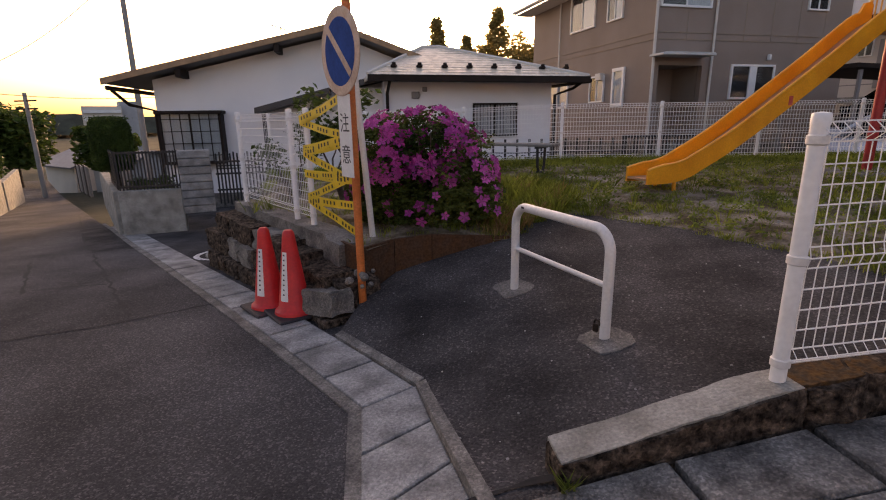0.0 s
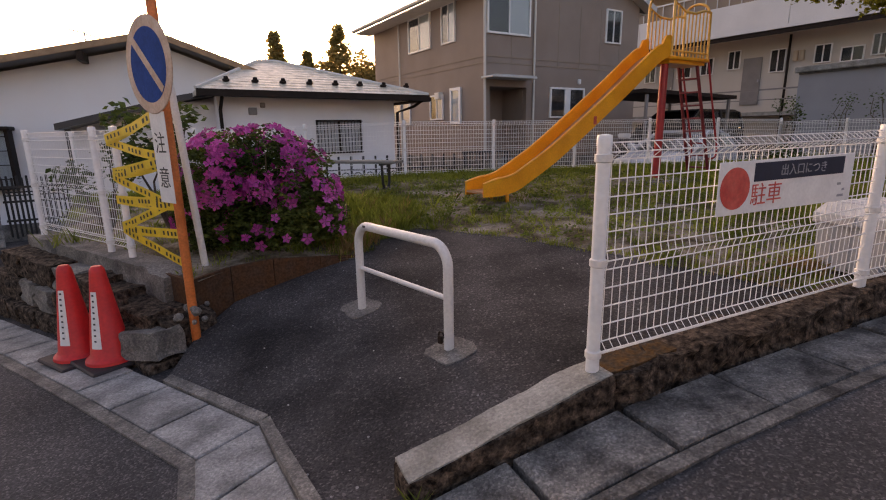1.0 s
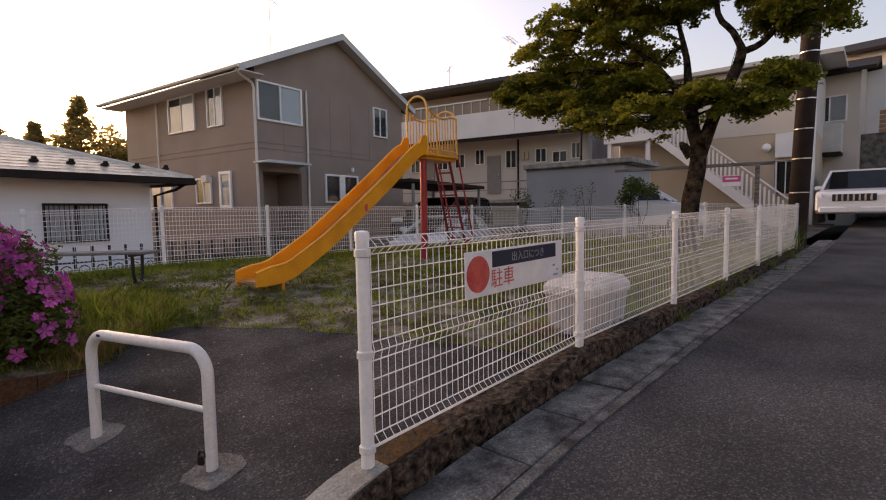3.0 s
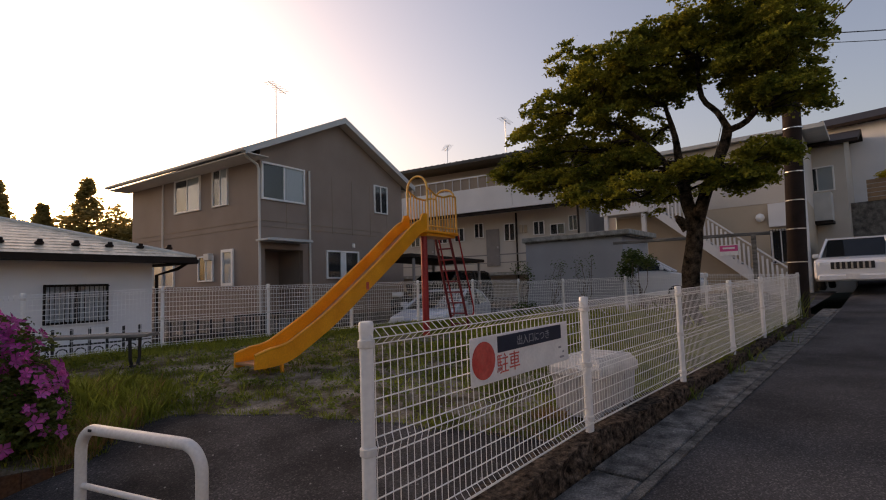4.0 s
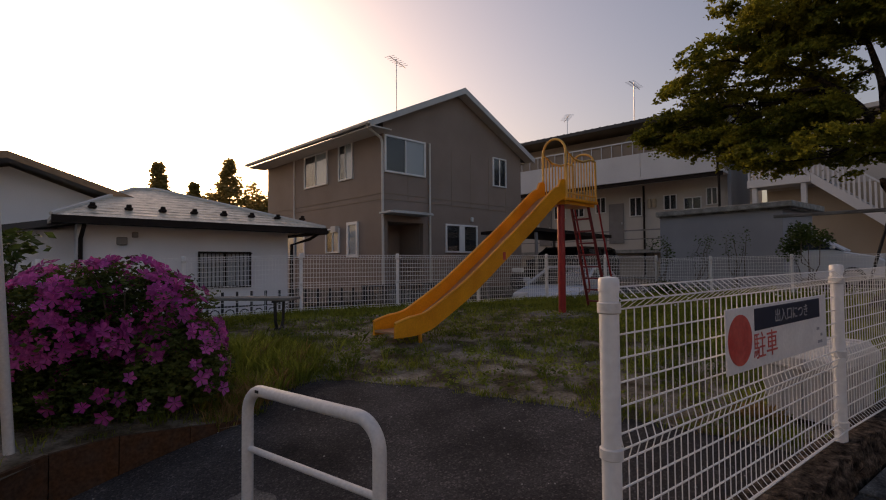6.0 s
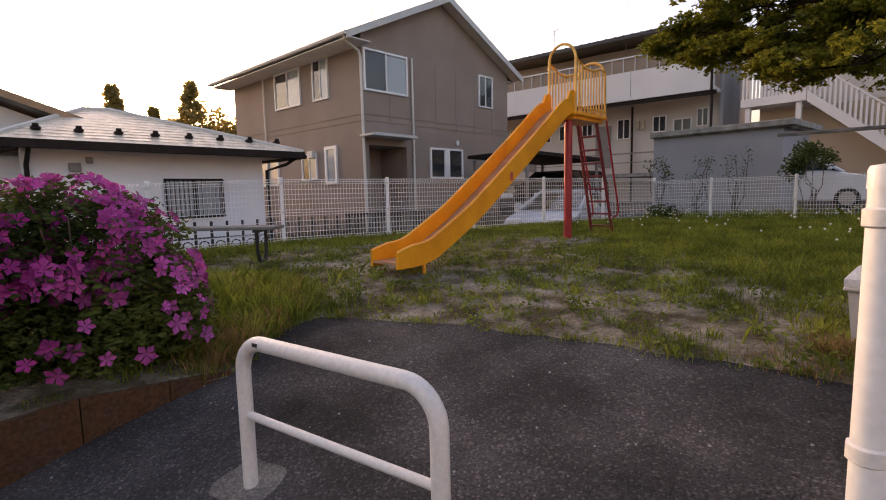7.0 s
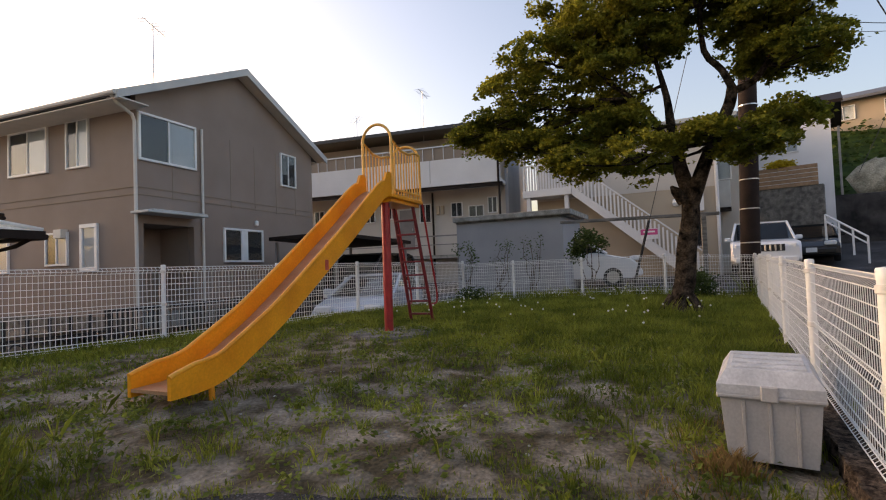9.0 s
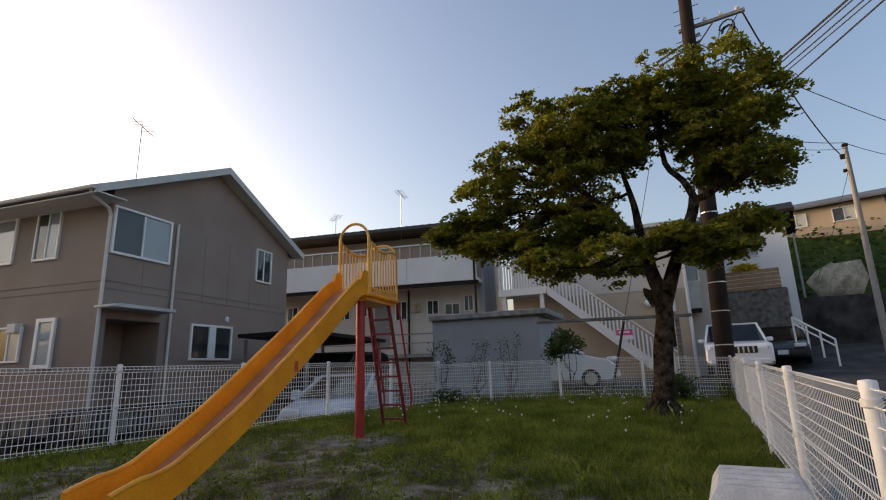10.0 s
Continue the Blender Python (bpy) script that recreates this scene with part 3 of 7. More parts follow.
def rough_block(m, size, amp, seed):
    """A quarry-faced block: a box with its faces broken up."""
    bm = bmesh.new()
    bmesh.ops.create_cube(bm, size=1.0)
    bmesh.ops.subdivide_edges(bm, edges=bm.edges[:], cuts=5, use_grid_fill=True)
    gg = Geo()
    bm.verts.index_update()
    vs = []
    for v in bm.verts:
        p = Vector((v.co.x * size[0], v.co.y * size[1], v.co.z * size[2]))
        corner = max(0.0, abs(v.co.x) + abs(v.co.y) + abs(v.co.z) - 0.95) * 0.07
        q = p * 9 + Vector((seed * 3.7, seed * 1.3, 0))
        k = amp * (noise.noise(q) + 0.6 * noise.noise(q * 2.6))
        vs.append(m @ (p * (1 - corner) + Vector((k * 0.5, k, k * 0.5))))
    gg.add(vs, [tuple(v.index for v in f.verts) for f in bm.faces])
    bm.free()
    return gg


rw = np.random.default_rng(17)
turn_l = math.degrees(math.atan2(LW.y, LW.x))
for course in range(3):
    s_ = 1.22 + 0.16 * (course % 2) + 0.1 * course
    while s_ < 4.3:
        ln = rw.uniform(0.3, 0.52)
        foot, top = low_l(s_ + ln / 2) + 0.06, blend(s_, (1.2, 1.5, 2.2, 4.95), (0.0, 0.14, 0.23, 0.25))
        h_ = (top - foot) / 3
        c = L_at(s_ + ln / 2, 0.2 + 0.05 * course + rw.uniform(-0.02, 0.02), foot + h_ * (course + 0.5))
        part("stone", rough_block(pose(c[0], c[1], c[2], rw.uniform(-3, 3), rw.uniform(-3, 3), turn_l + rw.uniform(-4, 4)), (ln - 0.012, 0.3, h_ * 0.98), 0.032, rw.uniform(0, 50)), MOSSY if rw.random() < 0.75 else CONCRETE_DK, side_wall, smooth=50)
        s_ += ln
c = L_at(1.42, 0.16, -0.1)
part("stone", rough_block(pose(c[0], c[1], c[2], 4, 8, turn_l + 12), (0.36, 0.24, 0.2), 0.035, 4.2), CONCRETE_DK, side_wall, "pale broken concrete lump at the wall's end", smooth=50)
part("top_kerb", rough_wall(on_l, lambda s_: 0.0, lambda s_: blend(s_, (1.45, 1.9, 5.0), (0.26, 0.34, 0.36)), 0.38, 0.62, (1.6, 4.32, 90), 0.018, 13), CONCRETE_DK, side_wall, smooth=60)

edging = thing("bed_edging", "rusty brown boards edging the azalea bed", "edging")
bed = [L_at(1.95, 0.44)[:2], L_at(1.42, 0.44)[:2], (-0.43, 4.3), (-0.1, 4.42), (0.3, 4.56), (0.64, 4.66)]
for i in range(len(bed) - 1):
    a, b = Vector(bed[i]), Vector(bed[i + 1])
    d = (b - a).normalized()
    sd_ = Vector((-d.y, d.x)) * 0.028
    top = [max(z_lawn(p.x, p.y), z_apron(p.x, p.y)) + (0.05 if i < 1 else 0.02) for p in (a, b)]
    low = [min(z_apron(p.x, p.y), top[k]) - 0.08 for k, p in enumerate((a, b))]
    q = [a + d * 0.003, b - d * 0.003]
    vs = [(q[0].x, q[0].y, low[0]), (q[1].x, q[1].y, low[1]), (q[1].x, q[1].y, top[1]), (q[0].x, q[0].y, top[0])]
    vs += [(x + sd_.x, y + sd_.y, z) for x, y, z in vs]
    part("board", Geo().add(vs, [(0, 1, 2, 3), (7, 6, 5, 4), (0, 4, 5, 1), (3, 2, 6, 7), (0, 3, 7, 4), (1, 5, 6, 2)]), RUST_BOARD, edging)
rubble = thing("rubble", "broken pale concrete lumps at the end of the side wall", "rubble")
rr_ = np.random.default_rng(8)
for k in range(16):
    p = L_at(1.15 + rr_.random() * 0.5, 0.28 + rr_.random() * 0.26)
    r_ = 0.012 + 0.028 * rr_.random()
    gg = Geo().lathe((0, 0, 0), [(0.01, -r_), (r_ * 0.8, -r_ * 0.5), (r_, 0.1 * r_), (r_ * 0.6, 0.6 * r_), (0.01, 0.75 * r_)], 7, pose(p[0], p[1], 0.02 + 0.1 * rr_.random(), *(rr_.random(3) * 40)))
    part("lump", gg, CONCRETE_DK, rubble)


# ---- fences of welded wire ----
def wire_panel(a, b, za, zb, ha, hb, step=0.06, r=0.0026, n=4):
    """A panel from plan point a to b; bottom heights za, zb, panel heights ha, hb. Folded at top, middle and bottom."""
    gg = Geo()
    a, b = Vector(a), Vector(b)
    d = b - a
    nn = Vector((d.y, -d.x)).normalized()
    fold = [(0, 0.0), (0.03, 0.03), (0, 0.065), (0, 0.42), (0.012, 0.465), (0, 0.51), (0, 0.925), (0.045, 0.96), (0, 1.0)]
    def at(f, off, k):
        p = a.lerp(b, f) + nn * off
        return (p.x, p.y, za + (zb - za) * f + (ha + (hb - ha) * f) * k)
    count = max(2, int(d.length / step))
    for i in range(count + 1):
        gg.tube([at(i / count, o, k) for o, k in fold], r * 0.8, n, caps=False)
    for o, k in fold + [(0, 0.15), (0, 0.24), (0, 0.33), (0, 0.6), (0, 0.68), (0, 0.76), (0, 0.84)]:
        gg.tube([at(0, o, k), at(1, o, k)], r * 1.3, n, caps=False)
    return gg


def fence(name, label, posts, r=0.029, step=0.042, wire=0.0026, gap_after=(), group="playground fences", clamp=True):
    """posts: (x, y, foot, bottom of mesh, top)."""
    f = thing(name, label, "fence", pose(posts[0][0], posts[0][1], posts[0][2]), group)
    inv = f.matrix_world.inverted()
    for i, (x, y, zf, zm, zt) in enumerate(posts):
        gg = Geo()
        p = inv @ Vector((x, y, zf))
        gg.lathe(p, [(r, -0.03), (r, zt - zf - 0.02), (r * 1.07, zt - zf - 0.02), (r * 1.07, zt - zf + 0.012), (r * 0.95, zt - zf + 0.02), (0.002, zt - zf + 0.024)], 14)
        po = part("post", gg, WHITE_STEEL, f, smooth=40)
        if clamp:
            for k in (0.09, 0.5, 0.93):
                part("clamp", Geo().lathe((p.x, p.y, p.z + (zt - zf) * k), [(r * 1.02, -0.018), (r * 1.22, -0.014), (r * 1.22, 0.014), (r * 1.02, 0.018)], 12), WHITE_WORN, po, smooth=40)
        if i + 1 < len(posts) and i not in gap_after:
            x2, y2, zf2, zm2, zt2 = posts[i + 1]
            q = inv @ Vector((x2, y2, 0))
            part("wire_panel", wire_panel((p.x, p.y), (q.x, q.y), zm - posts[0][2], zm2 - posts[0][2], zt - zm - 0.01, zt2 - zm2 - 0.01, step, wire), WHITE_STEEL, f)
    return f


posts = []
for s_ in (0.0, 1.92, 3.93, 5.955, 7.95, 9.93, 11.91):
    x, y, _ = F_at(s_, 0)
    posts.append((x, y, wall_top(s_), blend(s_, (0, 2, 14), (0.365, 0.46, 0.53)), 1.285 + 0.013 * s_))
fence("mesh_fence", "white welded wire fence on the low street wall", posts)
END_F = F_at(11.91, 0)
posts = [(x, y, z_lawn(x, y) - 0.02, z_lawn(x, y) + 0.03, z_lawn(x, y) + 0.98) for x, y in [(-3.08 + 1.74 * i, 9.25 - 0.03 * i) for i in range(9)]]
fence("mesh_fence", "white welded wire fence between the lawn and the houses", posts, step=0.05, wire=0.0044)
BX, BY = posts[-1][0], posts[-1][1]
posts = [(BX + (END_F[0] - BX) * k, BY + (END_F[1] - BY) * k, z_lawn(12, BY + (END_F[1] - BY) * k) - 0.05, z_lawn(12, BY + (END_F[1] - BY) * k) + 0.02, z_lawn(12, BY + (END_F[1] - BY) * k) + 0.93) for k in (0, 0.193, 0.44, 0.72, 1)]
fence("mesh_fence", "white welded wire fence towards the car park", posts, step=0.05, wire=0.0044)
posts = [(*L_at(s_, 0.5)[:2], 0.34, 0.42, 1.4) for s_ in (2.3, 2.68, 4.2)]
fence("mesh_fence", "white welded wire fence panel on the side wall", posts, r=0.028)

# ---- arched steel barrier in the entrance ----
BL, BR = Vector((0.53, 3.56)), Vector((0.92, 2.66))
mid = (BL + BR) / 2
hd_ = math.degrees(math.atan2((BR - BL).y, (BR - BL).x))
bw = (BR - BL).length / 2
bz = 0.07
barrier = thing("bicycle_barrier", "white painted steel arch barrier with a cross rail", "barrier", pose(mid.x, mid.y, bz, 0, 0, hd_))
H, R = 0.63, 0.13
pth = [(-bw, 0, -0.05), (-bw, 0, H - R)] + [(-bw + R - R * math.cos(radians(a)), 0, H - R + R * math.sin(radians(a))) for a in range(10, 90, 10)] + [(-bw + R, 0, H), (bw - R, 0, H)] + [(bw - R + R * math.sin(radians(a)), 0, H - R + R * math.cos(radians(a))) for a in range(10, 90, 10)] + [(bw, 0, H - R), (bw, 0, -0.05)]
part("hoop", Geo().tube(pth, 0.0302, 16), WHITE_WORN, barrier, smooth=50)
part("cross_rail", Geo().tube([(-bw, 0, 0.315), (bw, 0, 0.315)], 0.017, 10), WHITE_WORN, barrier, smooth=50)
part("sticker", Geo().box((-bw + 0.13, -0.0302, H + 0.004), (0.03, 0.004, 0.014)), INK, barrier, "small dark maker's plate")
for sx in (-1, 1):
    gg = Geo()
    foot = BL if sx < 0 else BR
    ring = []
    for k in range(20):
        a = k * math.pi / 10
        r_ = 0.125 / max(abs(math.cos(a)), abs(math.sin(a))) ** 0.75 * (1 + 0.22 * noise.noise(Vector((math.cos(a) * 2, math.sin(a) * 2, sx * 3))))
        ring.append((r_ * 1.1 * math.cos(a) + 0.02 * sx, r_ * math.sin(a)))
    spin = Matrix.Rotation(radians(hd_), 2)
    rise = [z_apron(*(foot + spin @ Vector(p))) - bz + 0.007 for p in ring]
    gg.add([(sx * bw + x, y, z) for (x, y), z in zip(ring, rise)] + [(sx * bw + x * 1.08, y * 1.08, z - 0.07) for (x, y), z in zip(ring, rise)], [tuple(range(20))] + [(i, (i + 1) % 20, 20 + (i + 1) % 20, 20 + i) for i in range(20)])
    part("footing", gg, CONCRETE_DK, barrier, "rough flush concrete footing")
lock = Geo().box((bw - 0.045, -0.03, 0.055), (0.035, 0.02, 0.05), 20, 0.006)
lock.tube([(bw - 0.06, -0.03, 0.08), (bw - 0.05, -0.03, 0.105), (bw - 0.02, -0.03, 0.105), (bw - 0.01, -0.02, 0.07)], 0.006, 6)
part("padlock", lock, BROWN_DK, barrier, "rusted padlock at the foot")

# ---- slide ----
SL = pose(5.754, 6.93, 0.485, 0, 0, 14.3)
slide = thing("playground_slide", "yellow steel slide on a red pole with a red ladder", "slide", SL)
spine = [(-0.1, 1.97), (-0.3, 1.88), (-0.49, 1.75), (-1.03, 1.36), (-1.72, 0.89), (-2.25, 0.54), (-2.55, 0.37), (-2.82, 0.23), (-3.0, 0.145), (-3.22, 0.1), (-3.52, 0.095)]


def dense(pts, n=4):
    v = [Vector(p) for p in pts]
    out = []
    for i in range(len(v) - 1):
        p0, p1, p2, p3 = v[max(i - 1, 0)], v[i], v[i + 1], v[min(i + 2, len(v) - 1)]
        for k in range(n):
            t = k / n
            out.append(0.5 * ((2 * p1) + (p2 - p0) * t + (2 * p0 - 5 * p1 + 4 * p2 - p3) * t * t + (3 * p1 - p0 - 3 * p2 + p3) * t ** 3))
    return out + [v[-1]]


sp = dense(spine)


def strip(sp_, y0, y1, lo, hi, taper=True):
    """A slab along the chute's spine; lo and hi are measured square to it."""
    gg, vs = Geo(), []
    for i, p in enumerate(sp_):
        t = (sp_[min(i + 1, len(sp_) - 1)] - sp_[max(i - 1, 0)]).normalized()
        nrm = Vector((t.y, -t.x)) if t.x < 0 else Vector((-t.y, t.x))
        if nrm.y < 0:
            nrm = -nrm
        h = hi * (0.55 + 0.45 * min(1, i / 3)) if taper else hi
        if taper and i > len(sp_) - 4:
            h = hi * (1.0 - 0.12 * (i - len(sp_) + 4))
        a, b = p + nrm * lo, p + nrm * h
        vs += [(a.x, y0, a.y), (a.x, y1, a.y), (b.x, y1, b.y), (b.x, y0, b.y)]
    fs = []
    for i in range(len(sp_) - 1):
        for k in range(4):
            fs.append((i * 4 + k, i * 4 + (k + 1) % 4, (i + 1) * 4 + (k + 1) % 4, (i + 1) * 4 + k))
    n_ = len(sp_) - 1
    return gg.add(vs, fs + [(0, 1, 2, 3), (n_ * 4, n_ * 4 + 3, n_ * 4 + 2, n_ * 4 + 1)])


HW = 0.2
part("chute", strip(sp, -HW + 0.02, HW - 0.02, -0.012, 0.012, False), CHUTE, slide, "bare steel sliding surface with a reddish reflection put into its colour", smooth=50)
for sy in (-1, 1):
    sd = part("side_wall", strip(sp, sy * HW - 0.016, sy * HW + 0.016, -0.05, 0.165), YELLOW, slide, smooth=50)
    rail = []
    for i, p in enumerate(sp):
        t = (sp[min(i + 1, len(sp) - 1)] - sp[max(i - 1, 0)]).normalized()
        nrm = Vector((t.y, -t.x))
        nrm = -nrm if nrm.y < 0 else nrm
        h = 0.165 * (0.55 + 0.45 * min(1, i / 3))
        if i > len(sp) - 4:
            h = 0.165 * (1.0 - 0.12 * (i - len(sp) + 4))
        q = p + nrm * h
        rail.append((q.x, sy * HW, q.y))
    part("edge_bead", Geo().tube(rail, 0.021, 8), YELLOW, sd, smooth=60)
    # end board that rises to the deck
    brd = [(-0.36, 1.86), (-0.3, 2.02), (-0.2, 2.2), (-0.1, 2.22), (-0.06, 2.18), (-0.06, 1.9)]
    part("end_board", Geo().prism(brd, sy * HW - 0.018, sy * HW + 0.018), YELLOW, slide)
part("warning_label", Geo().box((-1.62, -HW - 0.019, 0.98), (0.06, 0.005, 0.11), 0, 0.002), SIGN_RED, slide, "small red warning label")
for sy in (-1, 1):
    part("foot_leg", Geo().tube([(-3.12, sy * 0.16, 0.11), (-3.12, sy * 0.18, -0.1)], 0.024, 10), YELLOW, slide, smooth=50)
part("deck", Geo().box((0.38, 0, 1.9), (1.0, 0.5, 0.05), 0, 0.01).box((0.38, 0, 1.85), (0.9, 0.4, 0.05)), YELLOW, slide)
for sy in (-1, 1):
    yb = sy * 0.22
    gr = part("guard_rail", Geo().tube([(-0.06, yb, 1.9), (-0.06, yb, 2.68), (0.2, yb, 2.57), (0.45, yb, 2.56), (0.66, yb, 2.62), (0.84, yb, 2.62), (0.86, yb, 1.9)], 0.02, 8).tube([(-0.06, yb, 2.0), (0.84, yb, 2.0)], 0.015, 8), YELLOW_LT, slide, smooth=50)
    for k in range(9):
        x = 0.03 + k * 0.09
        zt = blend(x, (-0.06, 0.2, 0.45, 0.66, 0.84), (2.68, 2.57, 2.56, 2.62, 2.62))
        part("bar", Geo().tube([(x, yb, 1.9), (x, yb, zt)], 0.011, 6), YELLOW_LT, gr)
hoop1 = [(-0.06, -0.22, 2.5)] + [(-0.06, -0.22 * math.cos(radians(a)), 2.66 + 0.24 * math.sin(radians(a))) for a in range(0, 181, 12)] + [(-0.06, 0.22, 2.5)]
part("hoop", Geo().tube(hoop1, 0.02, 8), YELLOW_LT, slide, smooth=60)
hoop2 = [(0.8, -0.22 * math.cos(radians(a)), 2.6 + 0.17 * math.sin(radians(a))) for a in range(0, 181, 12)]
part("hoop", Geo().tube(hoop2, 0.02, 8), YELLOW_LT, slide, smooth=60)
part("pole", Geo().lathe((0.02, -0.06, 0), [(0.06, -0.1), (0.06, 1.85)], 18).lathe((0.02, -0.06, 0), [(0.11, -0.03), (0.11, 0.012), (0.06, 0.02)], 18), RED, slide, smooth=50)
ladder = part("ladder", Geo().tube([(0.68, -0.16, 1.88), (1.28, -0.19, 0.0)], 0.026, 10).tube([(0.68, 0.16, 1.88), (1.28, 0.19, 0.0)], 0.026, 10), RED_DK, slide, "dark red steel ladder", smooth=50)
for k in range(8):
    f = 0.1 + k * 0.11
    part("rung", Geo().box((0.68 + 0.6 * (1 - f), 0, 1.88 * f), (0.07, 0.35, 0.028), 0, 0.006), RED_DK, ladder)
for sy in (-1, 1):
    hr = [(0.86, sy * 0.22, 2.0), (0.92, sy * 0.23, 1.8), (1.05, sy * 0.23, 1.4), (1.26, sy * 0.23, 0.8), (1.36, sy * 0.23, 0.5), (1.34, sy * 0.22, 0.36), (1.2, sy * 0.19, 0.34)]
    part("handrail", Geo().tube([(p.x, p.y, p.z) for p in dense(hr, 3)], 0.016, 8), RED, slide, "red tube handrail beside the ladder", smooth=60)
pad = Geo().lathe((5.85, 6.85, z_lawn(5.85, 6.85)), [(0.66, -0.1), (0.6, 0.02), (0.45, 0.032), (0.2, 0.034)], 24)
solid("slide_footing", pad, CONCRETE_DK, "worn round concrete pad in the grass under the slide pole", "footing")

# ---- bench by the back fence ----
bench = thing("park_bench", "weathered grey plank bench on black iron legs", "bench", pose(0.95, 8.2, z_lawn(0.95, 8.2), 0, 0, -35))
for k in range(3):
    part("plank", Geo().box((0, -0.13 + 0.13 * k, 0.42), (1.85, 0.115, 0.04), 0, 0.006), WOOD_GREY, bench)
for sx in (-0.7, 0.7):
    part("leg", Geo().box((sx, 0, 0.385), (0.06, 0.36, 0.03)).tube([(sx, -0.14, 0.4), (sx, -0.12, 0.1), (sx, -0.06, 0.0)], 0.022, 8).tube([(sx, 0.14, 0.4), (sx, 0.12, 0.1), (sx, 0.06, 0.0)], 0.022, 8).box((sx, 0, 0.015), (0.05, 0.2, 0.03)), BLACK_METAL, bench)

# ---- storage bin ----
BINZ = 0.34
bin_ = thing("storage_bin", "grey plastic storage box with a ribbed hinged lid", "storage box", pose(4.0, 2.43, BINZ, 0, 0, 4) @ Matrix.Diagonal((0.78, 0.76, 0.9, 1)))
prof = lambda hx, hy, z: [(-hx, -hy, z), (hx, -hy, z), (hx, hy, z), (-hx, hy, z)]
bb = Geo().add(prof(0.37, 0.25, 0) + prof(0.41, 0.285, 0.36), [(3, 2, 1, 0), (4, 5, 6, 7)] + [(i, (i + 1) % 4, 4 + (i + 1) % 4, 4 + i) for i in range(4)])
body = part("body", bb, BIN_MAT, bin_)
for sy in (-1, 1):
    for k in range(5):
        x = -0.28 + 0.14 * k
        part("rib", Geo().add([(x - 0.012, sy * 0.25, 0.01), (x + 0.012, sy * 0.25, 0.01), (x + 0.012, sy * 0.283, 0.35), (x - 0.012, sy * 0.283, 0.35), (x - 0.008, sy * 0.264, 0.01), (x + 0.008, sy * 0.264, 0.01), (x + 0.008, sy * 0.297, 0.35), (x - 0.008, sy * 0.297, 0.35)], [(4, 5, 6, 7), (0, 4, 7, 3), (1, 2, 6, 5), (3, 7, 6, 2)]), BIN_MAT, body)
for sx in (-1, 1):
    for k in range(3):
        y = -0.15 + 0.15 * k
        part("rib", Geo().add([(sx * 0.37, y - 0.012, 0.01), (sx * 0.37, y + 0.012, 0.01), (sx * 0.409, y + 0.012, 0.35), (sx * 0.409, y - 0.012, 0.35), (sx * 0.384, y - 0.008, 0.01), (sx * 0.384, y + 0.008, 0.01), (sx * 0.423, y + 0.008, 0.35), (sx * 0.423, y - 0.008, 0.35)], [(4, 5, 6, 7), (0, 4, 7, 3), (1, 2, 6, 5), (3, 7, 6, 2)]), BIN_MAT, body)
part("rim", Geo().box((0, 0, 0.375), (0.88, 0.62, 0.03), 0, 0.01), BIN_MAT, body)
lid = part("lid", Geo().add(prof(0.435, 0.305, 0.39) + prof(0.435, 0.305, 0.44) + prof(0.37, 0.245, 0.52), [(3, 2, 1, 0), (8, 9, 10, 11)] + [(a + i, a + (i + 1) % 4, a + 4 + (i + 1) % 4, a + 4 + i) for a in (0, 4) for i in range(4)]), BIN_LID, bin_, "scuffed pale grey lid")
for k in range(4):
    part("lid_ridge", Geo().box((-0.26 + 0.173 * k, 0, 0.524), (0.1, 0.44, 0.014), 0, 0.005), BIN_LID, lid)
part("latch", Geo().box((-0.44, 0, 0.4), (0.03, 0.1, 0.09), 0, 0.008), BIN_MAT, bin_)

# ---- notice board on the street fence ----
FH = 6.5
bp = F_at(1.08, -0.055)
board = thing("notice_board", "white plastic notice with a red disc wired to the fence", "sign", pose(bp[0], bp[1], 1.065, 90, 0, FH) @ pose(0, 0, 0, 0, 0, 1.0))
part("plate", Geo().box((0, 0, 0), (0.97, 0.24, 0.006), 0, 0.002), SIGN_WHITE, board)
disc = Geo().lathe((-0.38, 0.0, 0.0035), [(0.095, 0), (0.095, 0.0015)], 28)
part("red_disc", disc, SIGN_RED, board, "faded red disc")
part("navy_band", Geo().box((0.07, 0.065, 0.0045), (0.66, 0.085, 0.003), 0, 0.001), SIGN_NAVY, board, "dark navy band")
lettering("出入口につき", 0.058, GREY_WALL, board, pose(0.09, 0.062, 0.0068))
lettering("駐車", 0.11, SIGN_RED, board, pose(-0.165, -0.045, 0.0042))
for k, (x, w) in enumerate(((0.38, 0.03), (0.42, 0.02), (0.4, 0.05))):
    part("worn_mark", Geo().box((x, -0.03 - 0.03 * k, 0.0042), (w, 0.012, 0.001)), GREY_WALL, board)

# ---- no-parking sign on its orange post ----
SP = Vector((-0.66, 3.86))
sz = z_apron(SP.x, SP.y) - 0.05
sign = thing("road_sign", "faded blue no-parking disc on a battered orange post", "road sign", pose(SP.x, SP.y, sz))
part("post", Geo().tube([(0, 0, -0.1), (0.0, 0, 2.75)], 0.032, 14), ORANGE, sign, smooth=50)
part("band", Geo().lathe((0, 0, 2.5), [(0.036, -0.09), (0.036, 0.09)], 14), INK, sign, "black band round the post")
for z in (2.1, 1.8):
    part("clamp", Geo().box((-0.012, -0.009, z), (0.07, 0.07, 0.05), 37, 0.008), WHITE_WORN, sign)
face = Matrix.Translation((-0.055, -0.042, 1.95)) @ Vector((-0.8, -0.6, 0)).to_track_quat("Z", "Y").to_matrix().to_4x4()
